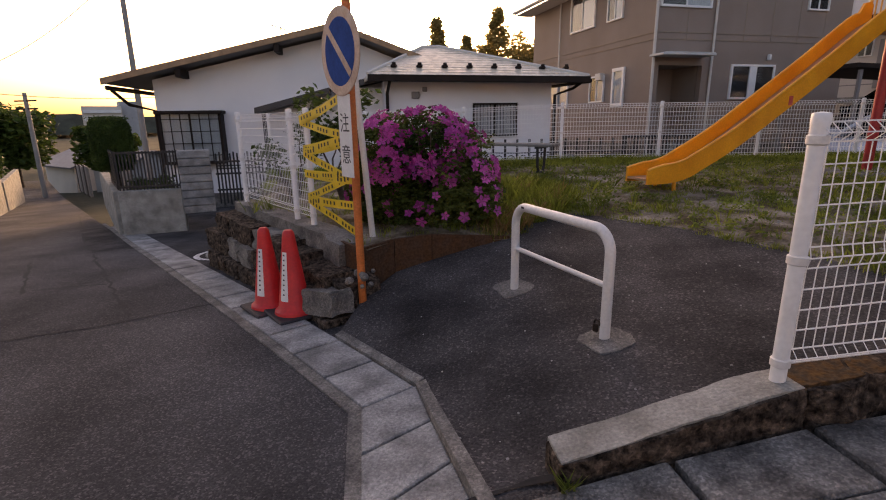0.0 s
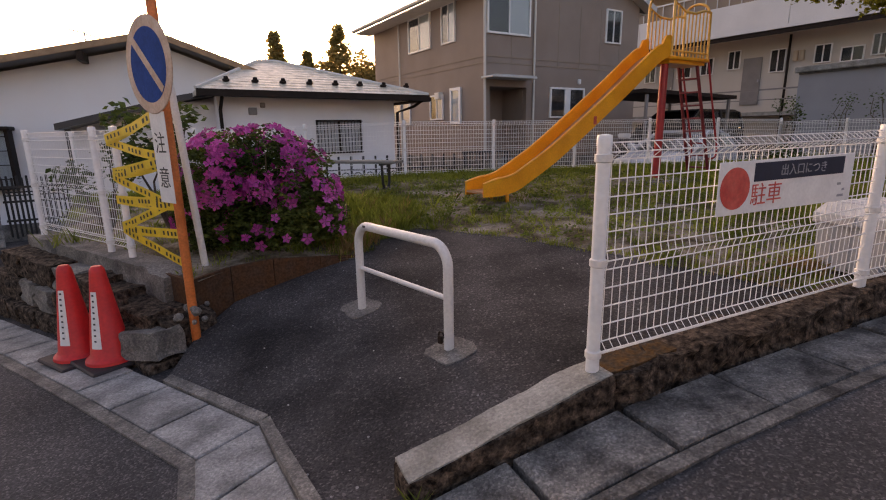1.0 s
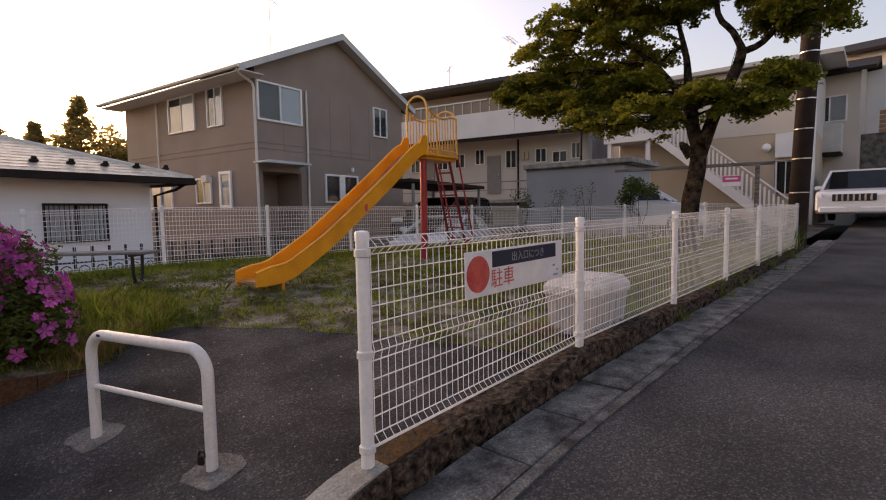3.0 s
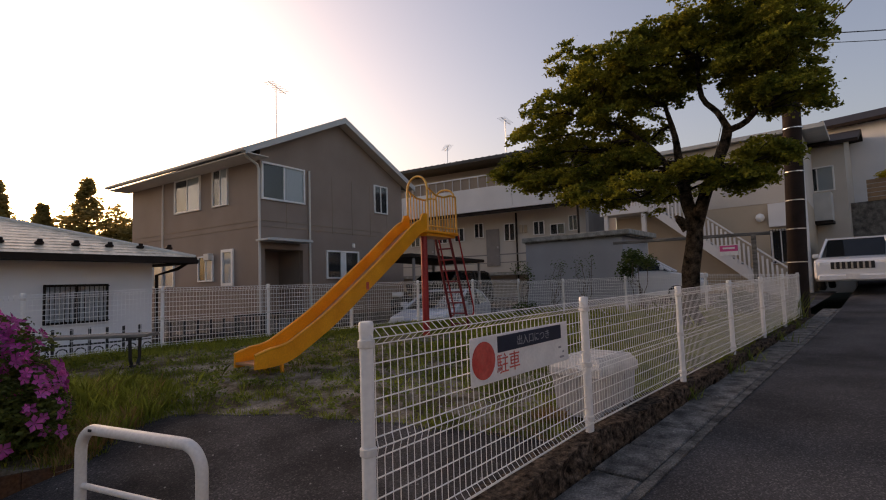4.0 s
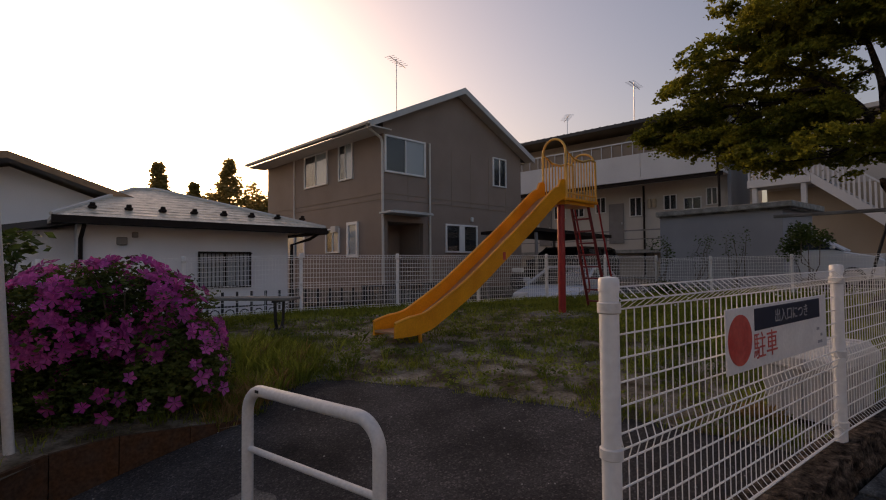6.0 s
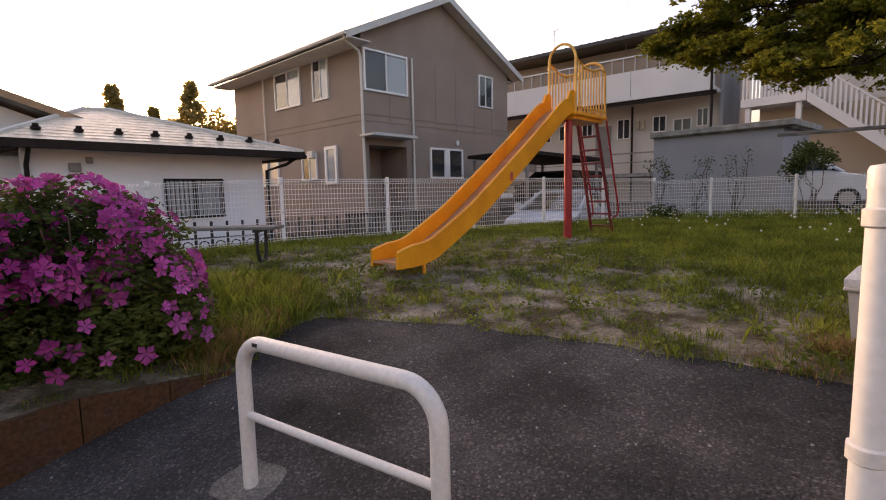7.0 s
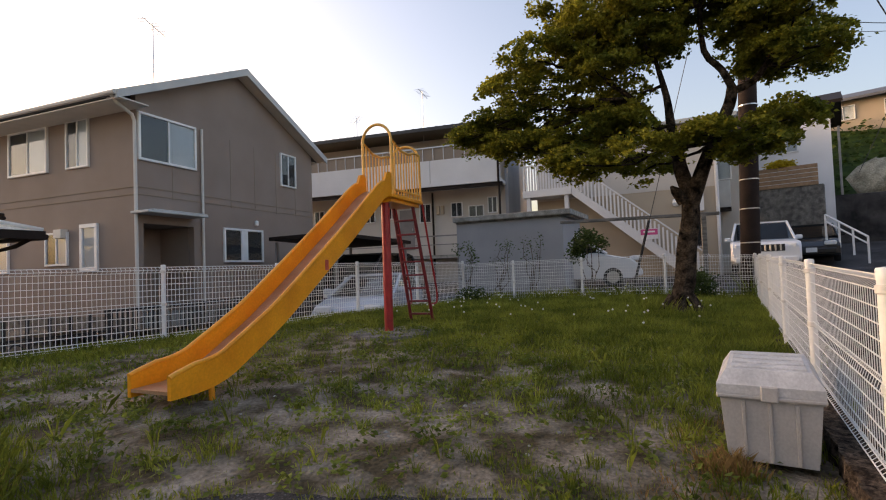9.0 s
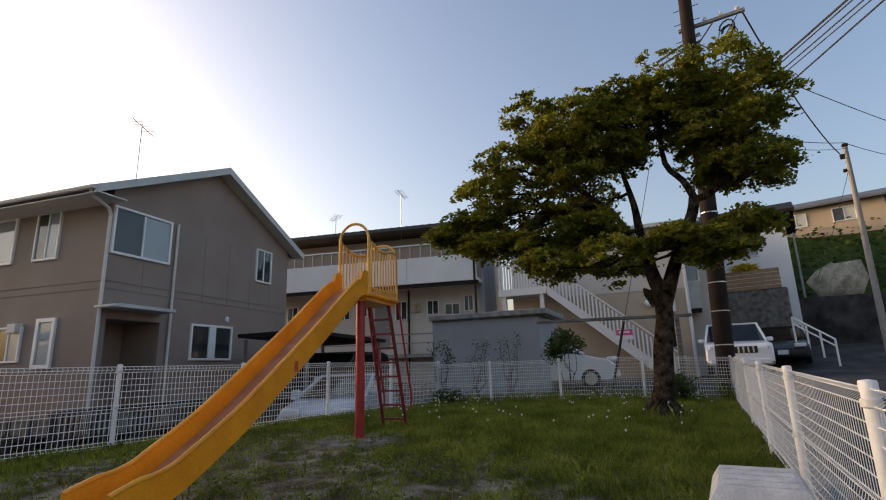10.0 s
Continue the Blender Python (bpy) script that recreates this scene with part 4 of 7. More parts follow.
dg = Geo().lathe((0, 0, 0), [(0.3, -0.004), (0.303, 0.0), (0.3, 0.004)], 40, face)
dk = part("disc", dg, SIGN_FADED, sign, "round plate with a sun-faded red rim")
part("blue_field", Geo().lathe((0, 0, 0.004), [(0.232, 0), (0.232, 0.0015)], 40, face), SIGN_BLUE, dk)
part("slash", Geo().box((0, 0, 0.0072), (0.05, 0.455, 0.0016), 45, 0, face), SIGN_FADED, dk)
pf = Matrix.Translation((-0.05, -0.038, 1.36)) @ Vector((-0.8, -0.6, 0)).to_track_quat("Z", "Y").to_matrix().to_4x4()
pl = part("supplementary_plate", Geo().box((0, 0, 0), (0.2, 0.6, 0.005), 0, 0.002, pf), SIGN_WHITE, sign, "white plate with black characters")
for ch, dy in (("注", 0.09), ("意", -0.14)):
    lettering(ch, 0.15, INK, pl, pf @ pose(0, dy, 0.0035))
white_post = solid("white_post", Geo().tube([(-0.64, 4.5, 0.2), (-0.73, 4.48, 1.75)], 0.028, 12), WHITE_WORN, "slim white plastic post beside the azalea", "post", smooth=50)

# ---- caution tape zigzag between fence post and sign post ----
tape = thing("caution_tape", "yellow printed caution tape wound in a zigzag", "tape")
fp = L_at(2.3, 0.47)
zz = [(0, 1.32), (1, 1.5), (0, 1.3), (1, 1.19), (0, 1.06), (1, 1.16), (0, 1.03), (1, 0.86), (0, 0.84), (1, 0.9), (0, 0.62), (1, 0.66), (0, 0.6), (1, 0.45)]
for i in range(1, len(zz)):
    (e0, z0), (e1, z1) = zz[i - 1], zz[i]
    A = Vector((fp[0] - 0.02, fp[1] - 0.04, z0)) if e0 == 0 else Vector((SP.x - 0.035, SP.y, z0))
    B = Vector((fp[0] - 0.02, fp[1] - 0.04, z1)) if e1 == 0 else Vector((SP.x - 0.035, SP.y, z1))
    if e0 == 1:
        A, B = B, A
    off = 0.002 * i
    d = (B - A).normalized()
    up = Vector((0, 0, 1)) - d * d.z
    up = up.normalized() * 0.033
    nrm = d.cross(up).normalized()
    vs = []
    for k in range(7):
        p = A.lerp(B, k / 6) + nrm * (0.008 * math.sin(k * 1.3 + i)) - Vector((0, 0, 0.012 * math.sin(math.pi * k / 6))) - nrm * off
        vs += [p - up, p + up]
    tg = Geo().add(vs, [(2 * k, 2 * k + 2, 2 * k + 3, 2 * k + 1) for k in range(6)])
    run = part("tape_run", tg, TAPE, tape)
    bars = Geo()
    for k in range(14):
        f = 0.06 + k * 0.066
        if k % 5 == 4:
            continue
        p = A.lerp(B, f) + nrm * (0.008 * math.sin(f * 6 * 1.3 + i)) - Vector((0, 0, 0.012 * math.sin(math.pi * f))) - nrm * off
        for sgn in (-1, 1):
            q = p + nrm * 0.0025 * sgn
            bars.add([q - up * 0.45, q - up * 0.45 + d * 0.028, q + up * 0.45 + d * 0.028, q + up * 0.45], [(0, 1, 2, 3)])
    tagged(part("print", bars, INK, run), kind="stuff")


# ---- traffic cones ----
def cone(x, y, turn):
    c = thing("traffic_cone", "red plastic traffic cone with a white strip on a dark base", "traffic cone", pose(x, y, z_road(x, y) + 0.016, 0, 0, turn), "cones by the wall")
    part("base", Geo().box((0, 0, 0.016), (0.4, 0.4, 0.032), 0, 0.01), CONE_BASE, c)
    part("shell", Geo().lathe((0, 0, 0.03), [(0.165, 0.0), (0.16, 0.022), (0.14, 0.04), (0.128, 0.055), (0.05, 0.64), (0.046, 0.668), (0.03, 0.69), (0.004, 0.695)], 28), CONE_RED, c, smooth=35)
    st = Geo()
    for z0, z1 in ((0.12, 0.52),):
        vs = []
        for k in range(5):
            a = radians(-170 + 9 * k)
            for zz_ in (z0, z1):
                r = 0.128 - (zz_ - 0.055) * (0.078 / 0.585) + 0.002
                vs.append((r * math.cos(a), r * math.sin(a), zz_ + 0.03))
        st.add(vs, [(2 * k, 2 * k + 2, 2 * k + 3, 2 * k + 1) for k in range(4)])
    stp = part("strip", st, SIGN_WHITE, c, "white printed strip")
    for k in range(9):
        z_ = 0.17 + 0.04 * k
        a = radians(-152)
        r = 0.128 - (z_ - 0.055) * (0.078 / 0.585) + 0.0045
        p = Vector((r * math.cos(a), r * math.sin(a), z_ + 0.03))
        t = Vector((-math.sin(a), math.cos(a), 0)) * 0.008
        part("print", Geo().add([p - t, p + t, p + t + Vector((0, 0, 0.013)), p - t + Vector((0, 0, 0.013))], [(0, 1, 2, 3)]), INK, stp)
    return c


cone(-1.24, 3.93, 38)
cone(-1.51, 4.13, 42)


# ---- foliage tools ----
def leaf_mesh(name, centres, sizes, material, rng, shape="leaf", up=0.3, droop=0.0):
    """Many small folded leaves: each four points, two triangles."""
    n = len(centres)
    d = rng.normal(size=(n, 3))
    d[:, 2] = d[:, 2] * up - droop
    d /= np.linalg.norm(d, axis=1, keepdims=True)
    q = rng.normal(size=(n, 3))
    w = np.cross(d, q)
    w /= np.linalg.norm(w, axis=1, keepdims=True)
    nn = np.cross(d, w)
    s_ = sizes[:, None]
    a = centres - d * s_ * 0.5
    b = centres + d * s_ * 0.5
    l = centres + w * s_ * 0.3 + nn * s_ * 0.1
    r = centres - w * s_ * 0.3 + nn * s_ * 0.1
    v = np.stack([a, l, b, r], 1).reshape(-1, 3)
    f = np.arange(n * 4).reshape(-1, 4)
    me = bpy.data.meshes.new(name)
    me.from_pydata(v.tolist(), [], f.tolist())
    me.materials.append(material)
    me.update()
    return me


def ellipsoid_points(rng, n, c, r, shell=0.5):
    p = rng.normal(size=(n, 3))
    p /= np.linalg.norm(p, axis=1, keepdims=True)
    k = shell + (1 - shell) * rng.random((n, 1)) ** 0.6
    lump = 1 + 0.16 * np.sin(p[:, :1] * 9 + c[0] * 5) * np.cos(p[:, 1:2] * 8 + c[1] * 3) + 0.1 * np.sin(p[:, 2:] * 13)
    return np.array(c) + p * k * lump * np.array(r)


def mesh_part(name, me, parent, label="", kind=""):
    ob = new(name, me)
    ob.parent = parent
    return tagged(ob, label, kind=kind)


# ---- azalea ----
rng = np.random.default_rng(5)
az_c = Vector((-0.13, 5.2, 0.28))
azalea = thing("azalea_bush", "rounded azalea bush covered in magenta blossom", "bush", pose(*az_c))
core = [((0.08, -0.12, 0.2), (0.66, 0.5, 0.26)), ((-0.3, 0.05, 0.5), (0.52, 0.6, 0.6)), ((0.22, 0.02, 0.48), (0.46, 0.56, 0.52)), ((0.0, 0.1, 0.7), (0.5, 0.5, 0.42)), ((0.36, -0.05, 0.3), (0.36, 0.48, 0.34)), ((-0.55, 0.0, 0.35), (0.3, 0.45, 0.4)), ((-0.4, -0.12, 0.62), (0.36, 0.42, 0.42))]
pts = np.concatenate([ellipsoid_points(rng, 5200, c, r, 0.72) for c, r in core])
pts = pts[pts[:, 2] > 0.02]
mesh_part("foliage", leaf_mesh("foliage", pts, rng.uniform(0.025, 0.055, len(pts)), AZALEA_LEAF, rng), azalea, kind="stuff")
for k in range(26):
    a, rr = rng.uniform(0, 6.28), rng.uniform(0.05, 0.2)
    e = Vector((0.5 * math.cos(a) * rng.uniform(0.5, 1), 0.45 * math.sin(a), rng.uniform(0.5, 0.95)))
    part("stem", Geo().tube([(rr * math.cos(a), rr * math.sin(a), 0), e * 0.5 + Vector((0, 0, 0.05)), e], [0.012, 0.009, 0.004], 5), BARK_TWIG, azalea)
blo = Geo()
k = 0
while k < 700:
    c, r = core[rng.integers(len(core))]
    p = rng.normal(size=3)
    p /= np.linalg.norm(p)
    if p[1] > 0.55 or p[2] < -0.35:
        continue
    q = np.array(c) + p * np.array(r) * 1.06
    if q[2] < 0.1 or (q[2] < 0.45 and rng.random() < 0.75) or noise.noise(Vector(q) * 4.5) < -0.05:
        continue
    k += 1
    nrm = Vector(p * np.array([1, 1, 0.7]) + rng.normal(size=3) * 0.25).normalized()
    m = Matrix.Translation(q) @ nrm.to_track_quat("Z", "Y").to_matrix().to_4x4()
    sz_ = rng.uniform(0.036, 0.066)
    a0 = rng.uniform(0, 6)
    vs, fs = [m @ Vector((0, 0, -0.006))], []
    for j in range(5):
        a = a0 + j * 1.2566
        vs += [m @ Vector((sz_ * 0.68 * math.cos(a - 0.52), sz_ * 0.68 * math.sin(a - 0.52), 0.008)), m @ Vector((sz_ * math.cos(a), sz_ * math.sin(a), 0.006)), m @ Vector((sz_ * 0.68 * math.cos(a + 0.52), sz_ * 0.68 * math.sin(a + 0.52), 0.008))]
        b = 1 + j * 3
        fs.append((0, b, b + 1, b + 2))
    blo.add(vs, fs)
me = blo.mesh("blossom", AZALEA_PINK, fix=False)
mesh_part("blossom", me, azalea, "magenta azalea flowers", kind="stuff")


# ---- maple ----
def limb(gg, a, b, r0, r1, rng, bend=0.12, n=5):
    a, b = Vector(a), Vector(b)
    L = (b - a).length
    pts_ = []
    for i in range(n + 1):
        t = i / n
        w = math.sin(math.pi * t) * bend * L
        pts_.append(a.lerp(b, t) + Vector((rng.normal() * w * 0.5, rng.normal() * w * 0.5, rng.normal() * w * 0.4)))
    pts_[0], pts_[-1] = a, b
    gg.tube(pts_, [r0 + (r1 - r0) * i / n for i in range(n + 1)], 8, caps=True)
    return pts_


rng = np.random.default_rng(11)
TX, TY = 9.25, 3.84
maple = thing("maple_tree", "spreading maple with layered leaf pads on a forked dark trunk", "tree", pose(TX, TY, z_lawn(TX, TY), 0, 0, -79.4))
trunk = Geo().tube([(-0.05, 0, -0.1), (-0.04, 0, 0.03), (-0.01, 0, 0.2), (0.05, 0.02, 0.5), (0.11, -0.02, 1.0), (0.18, 0.02, 1.5), (0.2, 0.0, 1.95)], [0.3, 0.23, 0.165, 0.14, 0.14, 0.145, 0.125], 16)
trunk.v = [(x + 0.05 * noise.noise(Vector((x * 6, y * 6, z * 3))), y + 0.05 * noise.noise(Vector((y * 6, z * 3, x * 6))), z) for x, y, z in trunk.v]
part("trunk", trunk, BARK, maple, smooth=60)
part("burl", Geo().tube([(0.1, -0.05, 1.75), (-0.02, -0.1, 1.93), (-0.07, -0.12, 2.0)], [0.1, 0.07, 0.02], 9), BARK, maple, smooth=60)
for a in (0.4, 1.9, 3.3, 4.6, 5.6):
    part("root_flare", Geo().tube([(0.12 * math.cos(a), 0.12 * math.sin(a), 0.28), (0.24 * math.cos(a), 0.24 * math.sin(a), 0.08), (0.42 * math.cos(a), 0.42 * math.sin(a), -0.04)], [0.08, 0.08, 0.04], 8), BARK, maple, smooth=60)
# stems: across, depth, height and thickness along each
stems = [[(0.2, 0.02, 1.85, 0.12), (0.08, 0.08, 2.27, 0.11), (0.05, 0.15, 2.6, 0.09), (-0.03, 0.2, 3.03, 0.075), (-0.07, 0.2, 3.5, 0.055), (-0.2, 0.15, 4.1, 0.035)],
         [(0.2, -0.02, 1.7, 0.12), (0.3, -0.06, 2.0, 0.115), (0.43, -0.1, 2.35, 0.1), (0.6, -0.1, 2.75, 0.09), (0.78, -0.15, 3.15, 0.085), (0.83, -0.15, 3.4, 0.075)],
         [(0.83, -0.15, 3.38, 0.06), (0.7, -0.2, 3.67, 0.05), (0.48, -0.2, 4.0, 0.045), (0.45, -0.2, 4.7, 0.03)],
         [(0.82, -0.14, 3.34, 0.06), (1.11, -0.1, 3.45, 0.05), (1.36, 0.0, 3.85, 0.04), (1.5, 0.1, 4.6, 0.025)],
         [(0.05, 0.1, 2.42, 0.06), (-0.28, -0.1, 3.1, 0.05), (-0.77, -0.2, 3.65, 0.04), (-1.4, -0.3, 4.1, 0.025)]]
joints = []
for way in stems:
    line = dense([p[:3] for p in way], 3)
    part("stem", Geo().tube(line, [blend(i / (len(line) - 1), [k / (len(way) - 1) for k in range(len(way))], [p[3] for p in way]) for i in range(len(line))], 9), BARK, maple, smooth=60)
    joints += [Vector(p) for p in line[len(line) // 2:]]
# leaf pads: across, height, reach and half thickness
pads_high = [(-1.59, 5.4, .5, .24), (-0.63, 5.55, .6, .26), (0.02, 5.6, .58, .3), (0.71, 5.6, .62, .3), (1.45, 5.7, .66, .3), (1.93, 5.1, .42, .34), (1.46, 4.92, .62, .34), (0.57, 4.95, .68, .34), (-0.31, 4.96, .6, .32), (-0.97, 4.9, .64, .3), (-1.29, 4.55, .7, .25), (-2.03, 4.3, .65, .3), (-0.37, 4.3, .6, .3), (1.24, 4.35, .58, .3), (1.85, 4.35, .42, .3)]
pads_low = [(-2.59, 3.92, .5, .33), (-2.94, 3.44, .6, .28), (-3.5, 3.3, .36, .17), (-2.5, 2.9, .55, .22), (-1.77, 3.5, .74, .34), (-0.95, 3.9, .6, .3), (1.9, 3.75, .4, .2), (1.36, 3.85, .36, .22), (1.05, 2.45, .42, .2), (1.46, 2.74, .34, .2), (-1.4, 2.85, .66, .28), (-0.8, 3.0, .5, .26), (-1.44, 2.45, .5, .16), (-0.45, 2.55, .46, .2), (0.45, 2.66, .26, .14)]
leaf_pts = []
for i, (u, z, ru, rz) in enumerate(pads_high + pads_low):
    u *= 0.95
    z = 4.3 + (z - 4.3) * 0.72 if z > 4.3 else z + 0.1 * (z < 3.1)
    deep = 0.3 + 0.7 * max(0.0, 1 - (abs(u + 0.3) / 3.4) ** 2)
    for v in (rng.uniform(-1, -0.15) * deep, rng.uniform(0.15, 1) * deep):
        c = Vector((u, v, z - 0.12 * abs(v)))
        gb = Geo()
        way = limb(gb, tuple(min(joints, key=lambda q: (q - c).length + max(0, q.z - c.z) * 2)), tuple(c - Vector((0, 0, 0.08))), 0.03, 0.008, rng, 0.1)
        for k in range(3):
            limb(gb, tuple(way[rng.integers(2, 5)]), tuple(c + Vector((rng.normal() * ru * 0.5, rng.normal() * 0.35, rng.normal() * rz * 0.4))), 0.011, 0.003, rng, 0.15, 3)
        part("branch", gb, BARK, maple, smooth=60)
        for k in range(int(20 + 26 * ru)):
            a = rng.uniform(0, 6.28)
            f = rng.random() ** 0.5
            e = np.array([c.x + math.cos(a) * f * ru * 0.76, c.y + math.sin(a) * f * (0.25 + 0.4 * ru), c.z + rz * (0.5 * (1 - f * f) + rng.normal() * 0.38)])
            n = int(rng.integers(50, 85))
            t = rng.random((n, 1)) ** 0.8
            way_out = np.array([math.cos(a + rng.normal() * 0.5), math.sin(a + rng.normal() * 0.5), 0.0])
            across = np.array([-way_out[1], way_out[0], 0.0])
            L = rng.uniform(0.16, 0.3)
            leaf_pts.append(e + way_out * t * L + across * rng.normal(size=(n, 1)) * 0.09 + np.array([0, 0, 1.0]) * (rng.normal(size=(n, 1)) * 0.025 - 0.3 * L * t * t * rng.uniform(0.5, 2.2)))
pts = np.concatenate(leaf_pts)
mesh_part("leaves", leaf_mesh("leaves", pts, rng.uniform(0.05, 0.095, len(pts)), MAPLE, rng, up=0.45, droop=0.3), maple, kind="stuff")

# ---- grass over the lawn ----
rng = np.random.default_rng(21)


def blades(name, n, chooser, height, material, width=0.006, lean=0.35):
    vs, got = [], 0
    xs = rng.uniform(-4.0, 13.6, n * 4)
    ys = rng.uniform(1.9, 9.4, n * 4)
    for x, y in zip(xs, ys):
        if got >= n:
            break
        h = chooser(x, y)
        if h <= 0:
            continue
        got += 1
        z = z_lawn(x, y) - 0.01
        L = height * h * rng.uniform(0.5, 1.3)
        a, b = rng.uniform(0, 6.28), rng.uniform(0, 6.28)
        dx, dy = math.cos(a) * width * (0.6 + h * 0.6), math.sin(a) * width * (0.6 + h * 0.6)
        lx, ly = math.cos(b) * L * lean * rng.random(), math.sin(b) * L * lean * rng.random()
        vs += [(x - dx, y - dy, z), (x + dx, y + dy, z), (x + dx * 0.7 + lx * 0.4, y + dy * 0.7 + ly * 0.4, z + L * 0.6), (x + lx, y + ly, z + L)]
    me = bpy.data.meshes.new(name)
    me.from_pydata(vs, [], [(i, i + 1, i + 2, i + 3) for i in range(0, len(vs), 4)])
    me.materials.append(material)
    me.update()
    return me


LAWN = lawn_poly


def patchy(x, y):
    if not inside((x, y), LAWN):
        return 0
    k = noise.noise(Vector((x * 1.1, y * 1.1, 0))) + 0.7 * noise.noise(Vector((x * 3.1, y * 3.1, 5)))
    rich = min(1, max(0, (x - 3.6) / 5)) + (0.55 if y > 8.3 else 0) + max(0, 1.1 - math.hypot(x - 0.7, y - 5.9) * 0.8)
    cover = k + rich * 1.5 + 0.02
    if cover < 0:
        clump = noise.noise(Vector((x * 7, y * 7, 2)))
        return 0 if clump < 0.12 and rng.random() > 0.05 else 0.45
    return 0.35 + 0.5 * min(1, cover) + 0.35 * rich


def near_lush(x, y):
    if not inside((x, y), LAWN):
        return 0
    d = math.hypot((x - 0.85) / 0.75, (y - 5.75) / 0.9)
    e = abs(x - (10.9 + (9.0 - y) * 0.45))
    if d < 1:
        return 1.0
    if (e < 0.5 and y > 3) or math.hypot(x - TX, y - TY) < 0.5:
        return 0.9
    edge = min(math.hypot(x - ex, y - ey) for ex, ey in EDGE)
    return 0.4 if edge < 0.14 and noise.noise(Vector((x * 3, y * 3, 7))) > -0.05 else 0


tagged(new("grass", blades("grass", 70000, patchy, 0.07, GRASS, 0.0035)), "patchy green grass growing through sandy soil", "grass", kind="stuff")


def tussocks(name, spots, material, label, width=0.0035):
    """Splayed grass clumps: spots are (x, y, blades, height, spread)."""
    vs = []
    for x, y, n, h, sp_ in spots:
        z = z_lawn(x, y) - 0.008
        r = rng.normal(size=(n, 2)) * sp_
        a = np.arctan2(r[:, 1], r[:, 0]) + rng.normal(size=n) * 0.6
        L = h * rng.uniform(0.45, 1.25, n)
        out = L * rng.uniform(0.15, 0.75, n)
        d = np.stack([np.cos(a), np.sin(a)], 1)
        b = rng.uniform(0, 6.28, n)
        e = np.stack([np.cos(b), np.sin(b)], 1) * width * rng.uniform(0.6, 1.3, n)[:, None]
        p = np.array([x, y]) + r
        m_ = p + d * out[:, None] * 0.35
        t_ = p + d * out[:, None]
        zz_ = np.full(n, z)
        q = np.stack([np.c_[p - e, zz_], np.c_[p + e, zz_], np.c_[m_ + e * 0.8, zz_ + L * 0.62], np.c_[t_, zz_ + L * 0.95], np.c_[m_ - e * 0.8, zz_ + L * 0.62]], 1)
        vs.append(q.reshape(-1, 3))
    v = np.concatenate(vs)
    me = bpy.data.meshes.new(name)
    me.from_pydata(v.tolist(), [], np.arange(len(v)).reshape(-1, 5).tolist())
    me.materials.append(material)
    me.update()
    return tagged(new(name, me), label, "grass", kind="stuff")


spots, lush, dry = [], [], []
for k in range(30000):
    x, y = rng.uniform(-3.9, 13.2), rng.uniform(2.0, 9.3)
    if not inside((x, y), LAWN):
        continue
    rich = min(1, max(0, (x - 4.2 + 0.5 * (5 - y)) / 3.0))
    rich = max(rich, 0.8 if y > 8.5 else 0, 1.2 - math.hypot((x - 0.5) / 1.3, (y - 6.2) / 1.5))
    k_ = 0.8 * noise.noise(Vector((x * 1.6, y * 1.6, 3))) + 0.85 * noise.noise(Vector((x * 4.5, y * 4.5, 8)))
    if k_ + rich * 1.5 < 0.2 or rng.random() > 0.42 + rich * 0.55:
        continue
    spots.append((x, y, int(rng.integers(9, 20)), rng.uniform(0.04, 0.085) * (1 + rich * 0.55), rng.uniform(0.018, 0.045)))
for (ax, ay), (bx, by) in zip(EDGE, EDGE[1:]):
    for j in range(5):
        f = rng.random()
        x, y = ax + (bx - ax) * f, ay + (by - ay) * f
        if noise.noise(Vector((x * 3, y * 3, 7))) > -0.25:
            spots.append((x + rng.normal() * 0.03 + 0.03, y + rng.normal() * 0.03 + 0.03, int(rng.integers(7, 18)), rng.uniform(0.02, 0.055), 0.025))
tussocks("grass", spots, GRASS, "clumps of short green grass over the lawn")
for k in range(1500):
    x, y = rng.uniform(-0.4, 1.9), rng.uniform(4.7, 7.2)
    d = math.hypot((x - 0.7) / 0.85, (y - 5.85) / 1.05)
    if inside((x, y), LAWN) and d < 1 + 0.3 * noise.noise(Vector((x * 2, y * 2, 1))) and rng.random() > 0.3:
        (dry if rng.random() < 0.1 else lush).append((x, y, int(rng.integers(12, 24)), rng.uniform(0.14, 0.3) * (1.15 - 0.6 * d), 0.035))
for k in range(500):
    y = rng.uniform(2.9, 9.0)
    x = 10.9 + (9.0 - y) * 0.45 + rng.normal() * 0.4 if k % 4 else TX + rng.normal() * 0.3
    y = y if k % 4 else TY + rng.normal() * 0.3
    if inside((x, y), LAWN) and math.hypot(x - TX, y - TY) > 0.35:
        lush.append((x, y, 14, rng.uniform(0.14, 0.3), 0.04))
for k in range(260):
    x, y = rng.uniform(1.2, 7.5), rng.uniform(2.6, 8.6)
    if inside((x, y), LAWN):
        lush.append((x, y, 7, rng.uniform(0.1, 0.2), 0.012))
tussocks("tall_grass", lush, GRASS, "tall tufts of fresh green grass", 0.004)
for k in range(30):
    a, r = rng.uniform(0, 6.28), rng.random() ** 0.5
    dry.append((3.58 + 0.08 * r * math.cos(a), 2.6 + 0.14 * r * math.sin(a), 18, rng.uniform(0.05, 0.13), 0.025))
for k in range(70):
    x, y = rng.uniform(3.0, 4.3), rng.uniform(2.0, 2.9)
    if inside((x, y), LAWN) and not (3.5 < x < 4.3 and 2.15 < y < 2.7):
        dry.append((x, y, 10, rng.uniform(0.03, 0.07), 0.04))
